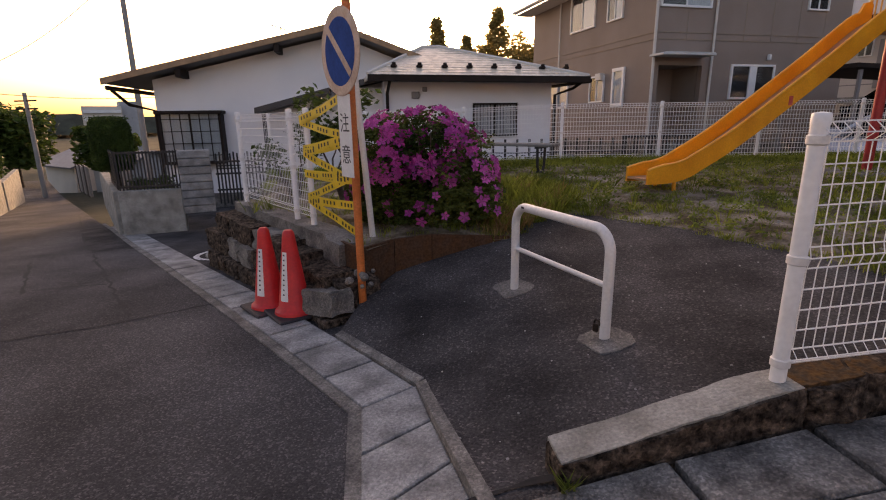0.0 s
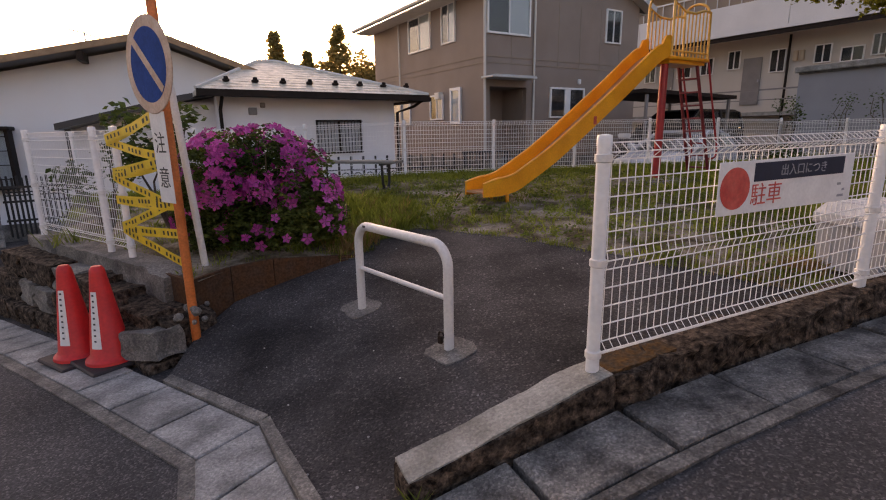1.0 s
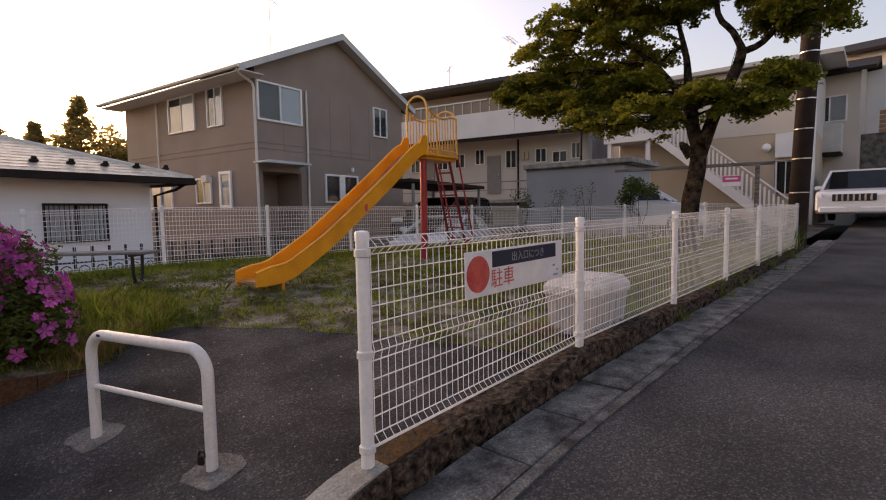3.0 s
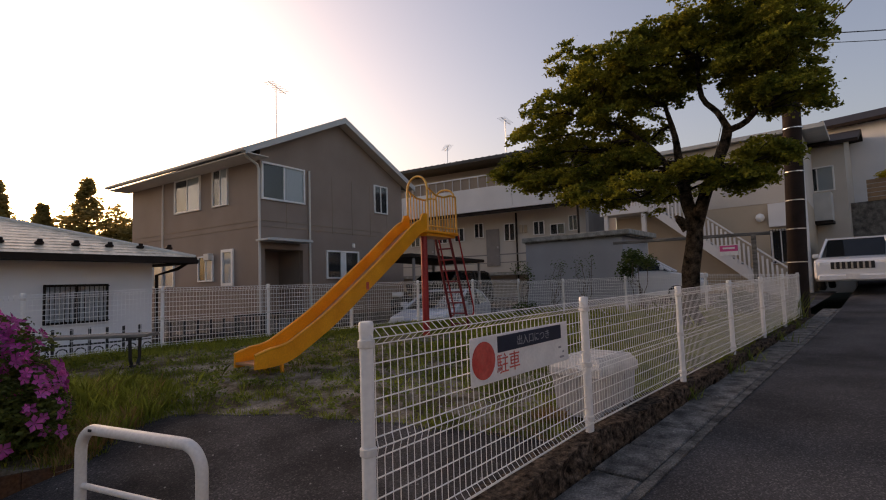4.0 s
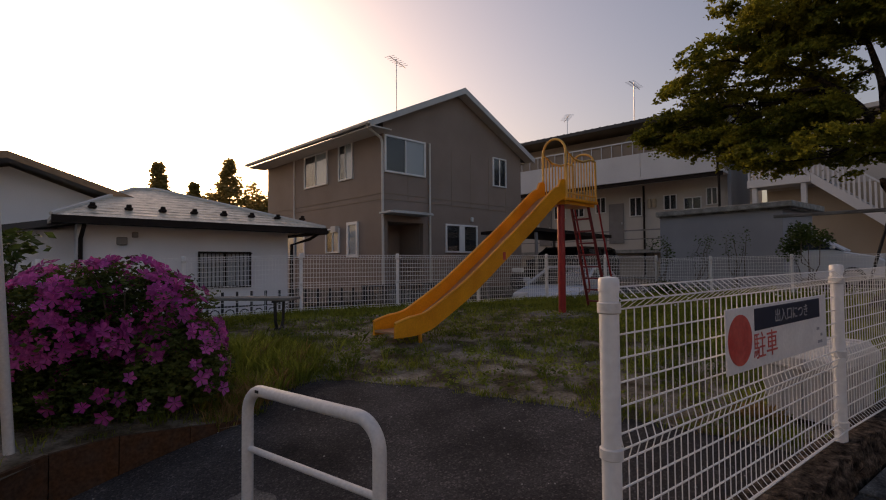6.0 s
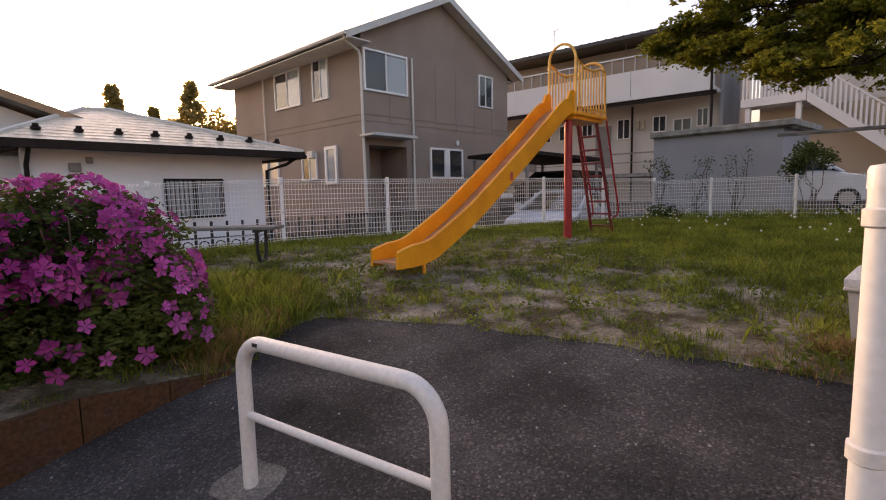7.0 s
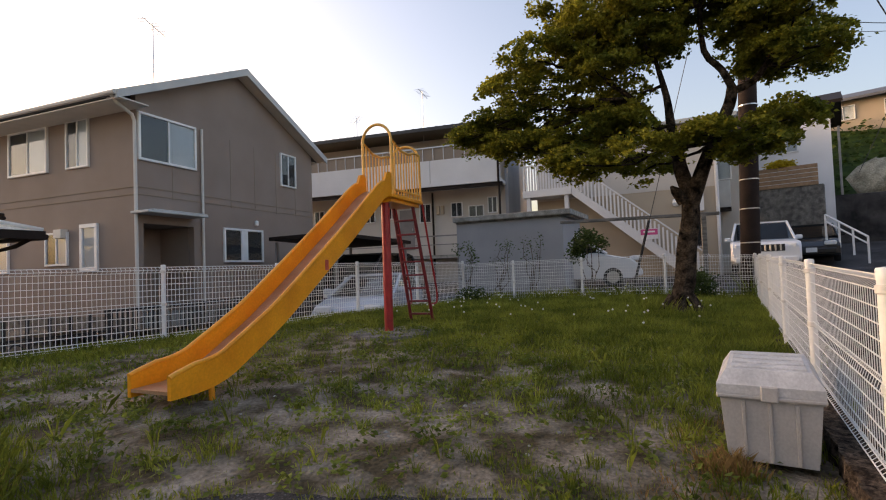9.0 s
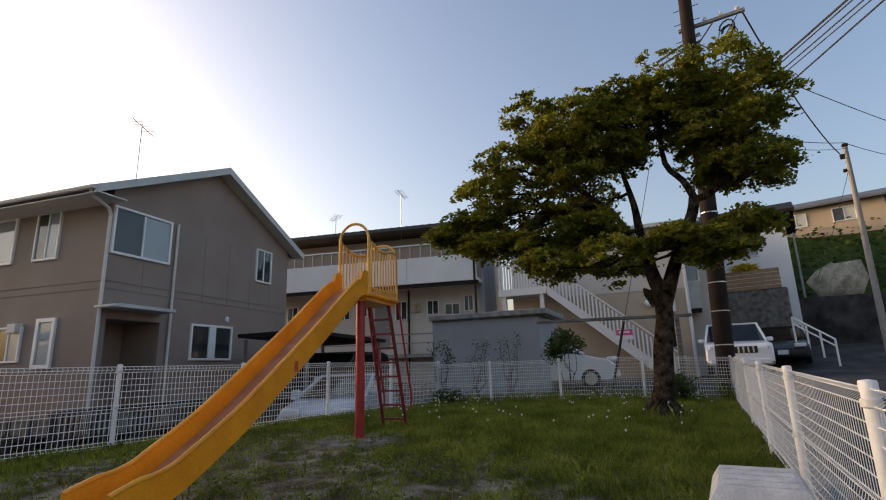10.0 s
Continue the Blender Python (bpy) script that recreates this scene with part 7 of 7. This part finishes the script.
part("jumper", Geo().tube([(0.1, -0.3, 8.7), (0.1, -0.5, 8.45), (0.1, -0.8, 8.4), (0.1, -1.05, 8.8), (0.1, -1.4, 9.3)], 0.012, 5), CABLE, pole)
guy = thing("guy_wire", "thin steel guy wire with a dark sleeve beside the fence", "guy wire", pose(13.4, 5.73, 0.6))
part("wire", Geo().tube([(0, 0, 0), (0.1, -2.3, 8.6)], 0.008, 5), CABLE, guy)
part("sleeve", Geo().tube([(-0.01, 0, 0.0), (0.01, -0.46, 1.75)], 0.032, 8), CABLE, guy, "dark plastic sleeve")
pole2 = thing("utility_pole", "slim concrete utility pole by the hillside", "utility pole", pose(25.5, -1.2, 1.2))
part("shaft", Geo().tube([(0, 0, -0.3), (0.05, -0.05, 8.5)], [0.13, 0.085], 14), POLE_CONC, pole2, smooth=60)
part("fitting", Geo().box((0.04, -0.05, 8.45), (0.2, 0.2, 0.14), 0, 0.03).box((0.04, 0.1, 8.0), (0.12, 0.16, 0.2), 0, 0.02).box((0.04, 0.1, 7.4), (0.1, 0.14, 0.14), 0, 0.02), POLE_DARK, pole2)


def cable(a, b, sag, r=0.014):
    a, b = Vector(a), Vector(b)
    pts_ = [a.lerp(b, i / 12) - Vector((0, 0, sag * 4 * (i / 12) * (1 - i / 12))) for i in range(13)]
    return solid("overhead_cable", Geo().tube(pts_, r, 5), CABLE, "black overhead cable between the poles", "cable", group="overhead cables")


for z0, x1, y1, z1, r in ((6.95, -4.0, -9.0, 7.2, 0.02), (6.85, -4.4, -9.0, 7.05, 0.012), (6.7, -4.0, -8.6, 6.85, 0.012), (6.6, -4.2, -8.6, 6.7, 0.01), (6.2, -6.0, -8.2, 6.35, 0.014)):
    cable((PX, PY - 0.3, z0), (x1, y1, z1), 0.15, r)
cable((PX + 0.1, PY - 1.5, 9.77), (25.45, -1.15, 9.1), 0.55, 0.02)
cable((PX, PY - 0.35, 9.3), (37, -8.5, 11.5), 0.3)
cable((PX, PY - 0.25, 6.95), (25.5, -1.25, 9.75), 0.15)
cable((25.5, -1.25, 9.75), (36, -6.5, 11.4), 0.3)
cable((25.5, -1.25, 9.5), (12.5, 3.6, 6.6), 0.25, 0.01)
cable((25.5, -1.2, 8.6), (23.5, 0.6, 4.2), 0.15, 0.01)
for y1 in (4.4, 4.7):
    cable((PX, PY - 0.2, 13.0), (8.0, y1 + 6.0, 16.0), 0.2, 0.008)

# ---- the rising end of the lane ----
wf = thing("wall_terrace", "tall dark concrete terrace wall and asphalt slab for the rising lane", "wall", kind="structure")
part("wall_body", Geo().box((28.3, 3.2, 2.3), (0.4, 3.5, 4.3), -4, 0.03), CONCRETE_DK, wf)
# upright asphalt slab added in place of the road climbing the hill
part("wall_body", Geo().box((31.4, -3.6, 2.15), (0.4, 9.4, 4.0), 4, 0.03), ASPHALT_OLD, wf)
planter = thing("timber_planter", "brown board fence along the top of the terrace wall", "planter", pose(28.05, 2.8, 4.42, 0, 0, 86))
for k in range(5):
    part("board", Geo().box((0, 0, 0.1 + k * 0.19), (2.3, 0.05, 0.17), 0, 0.01), BROWN_WOOD, planter)
rng = np.random.default_rng(61)
q = ellipsoid_points(rng, 1300, (28.3, 3.0, 5.5), (0.4, 0.62, 0.25), 0.2)
tagged(new("yellow_flowers", leaf_mesh("yellow_flowers", q, rng.uniform(0.08, 0.16, len(q)), YELLOW_FLOWER, rng)), "bank of yellow flowers above the terrace wall", "flowers", kind="stuff")
hill = thing("hillside", "steep green hillside with a pale rock patch", "hillside", kind="structure")
gg, vs, fs = Geo(), [], []
for i in range(15):
    for j in range(31):
        y = 8 - j * 1.4
        f = i / 14
        x = 31.5 + f * 9 + 0.12 * max(0, -y)
        z = 1.5 + 7.9 * f ** 0.8 + 0.5 * noise.noise(Vector((x * 0.5, y * 0.5, 0))) + 0.05 * max(0, -y)
        vs.append((x, y, z))
for i in range(14):
    for j in range(30):
        fs.append((i * 31 + j, i * 31 + j + 1, (i + 1) * 31 + j + 1, (i + 1) * 31 + j))
gg.add(vs, fs)
part("slope", gg, HEDGE, hill, smooth=60)
va = np.array(vs)
q = va[rng.integers(0, len(va), 16000)] + rng.normal(size=(16000, 3)) * np.array([0.5, 0.7, 0.3])
q = q[~((np.abs(q[:, 1] + 0.9) < 1.15) & (q[:, 2] < 6.2) & (q[:, 2] > 2.5))]
mesh_part("undergrowth", leaf_mesh("undergrowth", q, rng.uniform(0.15, 0.4, len(q)), HEDGE, rng), hill, kind="stuff")
gg = Geo().lathe((0, 0, 0), [(0.05, -1.2), (0.9, -0.9), (1.25, 0), (0.85, 0.7), (0.05, 1.05)], 14, pose(32.9, -0.9, 5.1) @ Matrix.Diagonal((0.35, 1, 1, 1)))
gg.v = [(x + 0.25 * noise.noise(Vector((x, y, z))), y + 0.55 * noise.noise(Vector((y * 1.3, z * 1.3, 2))), z + 0.5 * noise.noise(Vector((z * 1.3, 5, y * 1.3)))) for x, y, z in gg.v]
part("rock", gg, ROCK, hill, "bare pale rock face", smooth=60)
rail_ = thing("stair_rail", "white sloping handrail on the hillside steps", "handrail", pose(24.3, 1.6, 1.3))
part("rail", Geo().tube([(0, 0, 1.55), (-0.5, -1.15, 0.65)], 0.035, 8).tube([(0, 0, 1.3), (-0.5, -1.15, 0.4)], 0.03, 8), WHITE_STEEL, rail_)
for f in (0, 0.33, 0.66, 1):
    part("post", Geo().tube([(-0.5 * f, -1.15 * f, 0.6 - 0.9 * f), (-0.5 * f, -1.15 * f, 1.57 - 0.9 * f)], 0.035, 8), WHITE_STEEL, rail_)
thin = thing("street_pole", "slim grey pole standing in the hillside hedge", "pole", pose(31.0, 0.72, 4.0))
part("shaft", Geo().tube([(0, 0, -1.2), (0, 0, 3.45)], 0.05, 8), POLE_CONC, thin)


def block_house(x, y, z, turn, w, d, h, wallm, roofm, label, rise=1.2, name="house", wins=(), over=0.5):
    hs = thing(name, label, "house", pose(x, y, z, 0, 0, turn))
    part("wall", Geo().box((w / 2, d / 2, h / 2 - 1.0), (w, d, h + 2.0)), wallm, hs)
    rr = Geo().prism([(-over, h - 0.05), (d / 2, h + rise), (d + over, h - 0.05), (d + over, h + 0.1), (d / 2, h + rise + 0.16), (-over, h + 0.1)], -over, w + over, "x")
    part("roof", rr, roofm, hs)
    part("gable", Geo().prism([(0.02, h - 0.02), (d - 0.02, h - 0.02), (d / 2, h + rise - 0.05)], 0.02, w - 0.02, "x"), wallm, hs)
    for xx, zz_, ww, hh in wins:
        window(hs, pose(xx, 0, zz_), ww, hh, 2, 0.06, (1,))
    return hs


block_house(40.0, 1.5, 9.0, 262, 6, 5, 1.6, BEIGE, ROOF_GREY, "tile-roofed house on top of the hill", 0.9, wins=((1.5, 0.9, 1.2, 0.9), (4, 0.9, 1.2, 0.9)))
block_house(26.5, 9.6, 0.9, 276, 5.2, 6, 6.0, CREAM, BROWN_DK, "cream house with a small balcony beside the lane", 1.0, wins=((4.2, 4.6, 1.2, 1.1), (1.6, 2.0, 1.4, 1.1)))
block_house(31.0, 6.0, 3.0, 268, 5, 5, 5.5, WHITE_WALL, BROWN_DK, "white house above the terrace wall", 1.0, wins=((3.2, 4.0, 1.0, 1.1),))
sb = thing("balcony_box", "grey metal balcony on the house beside the lane", "balcony", pose(25.9, 5.9, 4.2, 0, 0, 276))
part("panel", Geo().box((0, 0, 0.0), (2.2, 0.08, 1.2), 0, 0.02), FASCIA, sb)
part("floor_slab", Geo().box((0, 0.4, -0.65), (2.2, 1.0, 0.12)), BROWN_DK, sb)
part("side_panel", Geo().box((1.06, 0.45, 0), (0.06, 0.9, 1.2)), FASCIA, sb)


# ---- far trees, lane and town ----
def conifer(x, y, z, h, w, seed, label="conifer beyond the roofs with sun glow put into its needle colour", leafm=FAR_LEAF_SUNGLOW, n=6500):
    r = np.random.default_rng(seed)
    t = thing("conifer_tree", label, "tree", pose(x, y, z), "far trees")
    part("trunk", Geo().tube([(0, 0, 0), (0, 0, h * 0.9)], [0.2, 0.03], 7), BARK_TWIG, t)
    q = []
    for k in range(22):
        f = k / 22
        rr = 1.45 * w * (1 - f) ** 0.9 * r.uniform(0.75, 1.2) + 0.2
        for j in range(6):
            a = r.uniform(0, 6.28)
            c = (math.cos(a) * rr * 0.55, math.sin(a) * rr * 0.55, h * (0.2 + 0.8 * f))
            q.append(ellipsoid_points(r, n // 130, c, (rr * 0.62, rr * 0.62, h * 0.04), 0.1))
    q = np.concatenate(q)
    mesh_part("needles", leaf_mesh("needles", q, r.uniform(0.2, 0.42, len(q)), leafm, r, up=0.3), t, kind="stuff")


def roundtree(x, y, z, h, w, seed, label="broad-leaved tree beyond the roofs with sun glow put into its leaf colour", leafm=FAR_LEAF_SUNGLOW, n=5200, size=0.32, shape=0.42):
    r = np.random.default_rng(seed)
    t = thing("broadleaf_tree", label, "tree", pose(x, y, z), "far trees")
    gb = Geo()
    gb.tube([(0, 0, 0), (0.1, 0, h * 0.5)], [0.25, 0.15], 7)
    part("trunk", gb, BARK, t)
    q = []
    for k in range(14):
        a = r.uniform(0, 6.28)
        c = (math.cos(a) * w * r.uniform(0, 0.7), math.sin(a) * w * r.uniform(0, 0.7), h * r.uniform(0.42, 0.88))
        lg = Geo()
        limb(lg, (0.08, 0, h * 0.4), c, 0.1, 0.03, r, 0.08, 3)
        part("limb", lg, BARK, t)
        q.append(ellipsoid_points(r, n // 14, c, (w * 0.4, w * 0.4, h * shape * 0.4), 0.35))
    q = np.concatenate(q)
    mesh_part("leaves", leaf_mesh("leaves", q, r.uniform(size * 0.6, size * 1.3, len(q)), leafm, r), t, kind="stuff")


conifer(-0.25, 44, -2, 11.3, 1.7, 71)
roundtree(1.2, 45, -2, 9.6, 1.8, 72)
conifer(2.2, 44, -2, 9.9, 1.5, 73)
conifer(4.7, 43.8, -2, 11.9, 2.4, 74)
roundtree(6.5, 43.6, -2, 9.9, 2.0, 75)
roundtree(7.9, 45, -2, 10.2, 2.2, 76)
roundtree(3.2, 46, -2, 9.6, 2.2, 78)
conifer(-1.6, 46, -2, 8.6, 1.5, 77)

# the lane going downhill: walls, fences, poles and roofs
lane_wall = thing("wall_lane", "pale stained concrete wall along the downhill lane", "wall", kind="structure")
for a, b, h in (((-12.6, 15.6), (-14.6, 18.4), 1.15), ((-9.6, 8.5), (-12.3, 13.5), 1.0), ((-14.8, 18.7), (-19.0, 24.5), 1.3)):
    a, b = Vector(a), Vector(b)
    d = b - a
    m_ = (a + b) / 2
    part("wall_body", Geo().box((m_.x - 1.0, m_.y - 0.7, z_road(m_.x, m_.y) + h / 2 - 0.2), (d.length, 0.2, h + 0.4), math.degrees(math.atan2(d.y, d.x)), 0.02), CONCRETE_LT, lane_wall)
for k in range(7):
    roundtree(-15.2 - k * 1.1, 14.5 + k * 1.6, -1.4 - 0.2 * k, 2.9 + 0.3 * (k % 3), 1.1, 90 + k, "green garden tree behind the lane wall", HEDGE, 1500, 0.22)
for x, y, h in ((-20.6, 23.2, 6.0), (-21.0, 26.5, 5.6), (-12.3, 21.3, 9.5)):
    pl_ = thing("utility_pole", "slim concrete utility pole along the downhill lane", "utility pole", pose(x, y, z_road(x, y) - 0.3))
    part("shaft", Geo().tube([(0, 0, 0), (0.03, 0, h)], [0.13, 0.09], 12), POLE_CONC, pl_, smooth=60)
    for zz_ in (0.93, 0.86):
        part("crossarm", Geo().tube([(-0.7, 0.2, h * zz_), (0.7, -0.2, h * zz_)], 0.04, 6), POLE_DARK, pl_)
cable((-20.6, 23.2, 3.6), (-12.3, 21.3, 7.0), 0.5, 0.015)
cable((-20.6, 23.2, 3.4), (-34, 20, 6.2), 0.4, 0.015)
cable((-20.6, 23.2, 2.8), (-9, 30, 3.6), 0.6, 0.015)
cable((-20.6, 23.2, 2.6), (-21.0, 26.5, 2.4), 0.2, 0.015)
# shade on this first house is put into its grey wall colour
block_house(-33.0, 48.0, -4.9, -30, 6, 5, 2.6, GREY_WALL, ROOF_GREY, "small tile-roofed house down the lane, its wall greyed for shade", 1.1)
block_house(-42.0, 54.0, -5.4, -35, 7, 6, 2.6, CREAM, ROOF_GREY, "low white house down the lane", 1.2)
block_house(-27.0, 50.0, -4.8, -20, 8, 6, 3.2, BEIGE, ROOF_BLACK, "beige house among the trees down the lane", 1.3)
block_house(-50.0, 64.0, -6.0, -30, 8, 7, 2.8, CREAM, ROOF_GREY, "cream house at the foot of the lane", 1.4)
pf_ = thing("panel_fence", "weathered grey panel fence beside the lane", "fence")
for k in range(7):
    x, y = -13.4 - 0.62 * k * 0.9, 19.2 + 0.777 * k * 0.9
    part("panel", Geo().box((x + 1.0, y + 0.8, z_road(x, y) + 0.55), (0.86, 0.05, 1.3), 129, 0.01), WOOD_GREY if k % 2 else DOOR_GREY, pf_)
for k in range(9):
    p = L_at(29 + k * 0.95, 0.7)
    part("panel", Geo().box((p[0], p[1], z_road(p[0], p[1]) + 0.75), (0.9, 0.05, 1.5 + 0.1 * (k % 3)), 129, 0.01), (WOOD_GREY, DOOR_GREY, BROWN_DK)[k % 3], pf_)
for k, (x, y, h, w) in enumerate(((-31, 37, 6.2, 3.0), (-34, 40, 6.8, 3.4), (-38, 42, 6.0, 3.2), (-28, 43, 5.2, 2.8), (-42, 40, 7.0, 3.5))):
    roundtree(x, y, -3.6, h, w, 110 + k, "broad dark green tree down the lane", HEDGE, 3200, 0.5)
tower = thing("tower_block", "distant pale apartment tower with rows of balconies", "apartment building", pose(-84, 122, -8, 0, 0, 35))
part("wall", Geo().box((4, 5, 6.8), (8, 10, 13.6)), CREAM, tower)
part("wall", Geo().box((10, 6, 7.4), (4.5, 8, 14.8)), GREY_WALL, tower)
for k in range(6):
    part("balcony", Geo().box((4, -0.3, 3.6 + k * 1.75), (7.6, 0.7, 0.7)), PANEL_WHITE, tower)
hills = Geo()
n_ = 60
hv_ = []
for k in range(n_ + 1):
    a = radians(95 + 95 * k / n_)
    h = 14 + 10 * noise.noise(Vector((k * 0.17, 3, 0))) + 4 * noise.noise(Vector((k * 0.6, 8, 0)))
    hv_ += [(900 * math.cos(a), 900 * math.sin(a), -12), (940 * math.cos(a), 940 * math.sin(a), h), (1400 * math.cos(a), 1400 * math.sin(a), h * 0.7)]
hills.add(hv_, [(k * 3 + j, (k + 1) * 3 + j, (k + 1) * 3 + j + 1, k * 3 + j + 1) for k in range(n_) for j in (0, 1)])
solid("far_hills", hills, FAR_GROUND, "hazy wooded hills at the horizon", "hills", smooth=70, kind="structure")

# seams and cracks in the lane
def crack(points, width, label, zf=z_road):
    gg = Geo()
    r = np.random.default_rng(int(abs(points[0][0]) * 100))
    pts_ = []
    for a, b in zip(points, points[1:]):
        a, b = Vector(a), Vector(b)
        n_ = max(2, int((b - a).length / 0.12))
        for k in range(n_):
            pts_.append(a.lerp(b, k / n_) + Vector((r.normal() * 0.012, r.normal() * 0.012)))
    pts_.append(Vector(points[-1]))
    vs = []
    for i, p in enumerate(pts_):
        d = (pts_[min(i + 1, len(pts_) - 1)] - pts_[max(i - 1, 0)]).normalized()
        w = width * r.uniform(0.4, 1.3) * 0.5
        for sg in (-1, 1):
            q = p + Vector((-d.y, d.x)) * w * sg
            vs.append((q.x, q.y, zf(q.x, q.y) + 0.0035))
    gg.add(vs, [(2 * i, 2 * i + 2, 2 * i + 3, 2 * i + 1) for i in range(len(pts_) - 1)])
    return solid("road_seam", gg, CRACK, label, "seam", kind="structure")


CRACK = mat("seam_tar", (0.018, 0.017, 0.017), 0.95, 0.3, 8, 60, 0.2)
for ln, w in (([(-3.51, 3.66), (-2.83, 3.94), (-2.15, 4.39)], 0.03), ([(-4.91, 5.27), (-4.37, 5.39), (-3.83, 5.44)], 0.03), ([(-6.11, 7.15), (-4.61, 5.21)], 0.045), ([(-5.45, 7.56), (-3.54, 5.11), (-2.77, 4.15)], 0.035), ([(-7.11, 7.79), (-5.51, 7.71), (-4.85, 7.98)], 0.035), ([(-12.05, 14.61), (-9.04, 13.84)], 0.06), ([(-10.45, 14.25), (-6.44, 8.79)], 0.05)):
    crack(ln, w, "dark tarred seam across the lane")
crack([(0.06, 1.53), (0.23, 1.59), (0.42, 1.63)], 0.03, "dark open joint at the entrance", lambda x, y: max(z_apron(x, y), z_road(x, y)) + 0.004)
patch = [(-4.8, 7.9), (-5.6, 7.75), (-7.9, 10.7), (-7.1, 11.2)]
solid("road_patch", sheet(patch, 0.4, lambda x, y: z_road(x, y) + 0.004), ASPHALT_OLD, "darker rectangular asphalt repair", "road patch", kind="structure")
mark = Geo()
for a in range(0, 300, 12):
    p = [(mh[0] + r_ * math.cos(radians(a + da)), mh[1] + r_ * math.sin(radians(a + da))) for r_, da in ((0.42, 0), (0.5, 0), (0.5, 10), (0.42, 10))]
    mark.add([(x, y, z_road(x, y) + 0.004) for x, y in p], [(0, 1, 2, 3)])
solid("paint_ring", mark, SIGN_WHITE, "worn white paint ring round the manhole", "road marking", kind="structure")
lit = Geo()
rr_ = np.random.default_rng(99)
for k in range(340):
    x, y = rr_.uniform(1.2, 6.5), rr_.uniform(2.4, 8.5)
    if inside((x, y), LAWN):
        r_ = rr_.uniform(0.006, 0.018)
        lit.lathe((x, y, z_lawn(x, y)), [(r_ * 0.7, -r_ * 0.3), (r_, 0.1 * r_), (r_ * 0.5, 0.6 * r_)], 6)
solid("pebbles", lit, CONCRETE_LT, "small pale pebbles scattered over the bare soil", "pebbles", kind="stuff")
chips = Geo()
for k in range(130):
    x, y = rr_.uniform(-0.5, 2.8), rr_.uniform(1.7, 5.0)
    if inside((x, y), apron_poly):
        r_ = rr_.uniform(0.003, 0.008)
        chips.lathe((x, y, z_apron(x, y) + 0.001), [(r_, -0.002), (r_ * 0.9, 0.4 * r_), (r_ * 0.3, 0.7 * r_)], 5)
solid("stone_chips", chips, CONCRETE, "loose pale stone chips on the asphalt", "stone chips", kind="stuff")
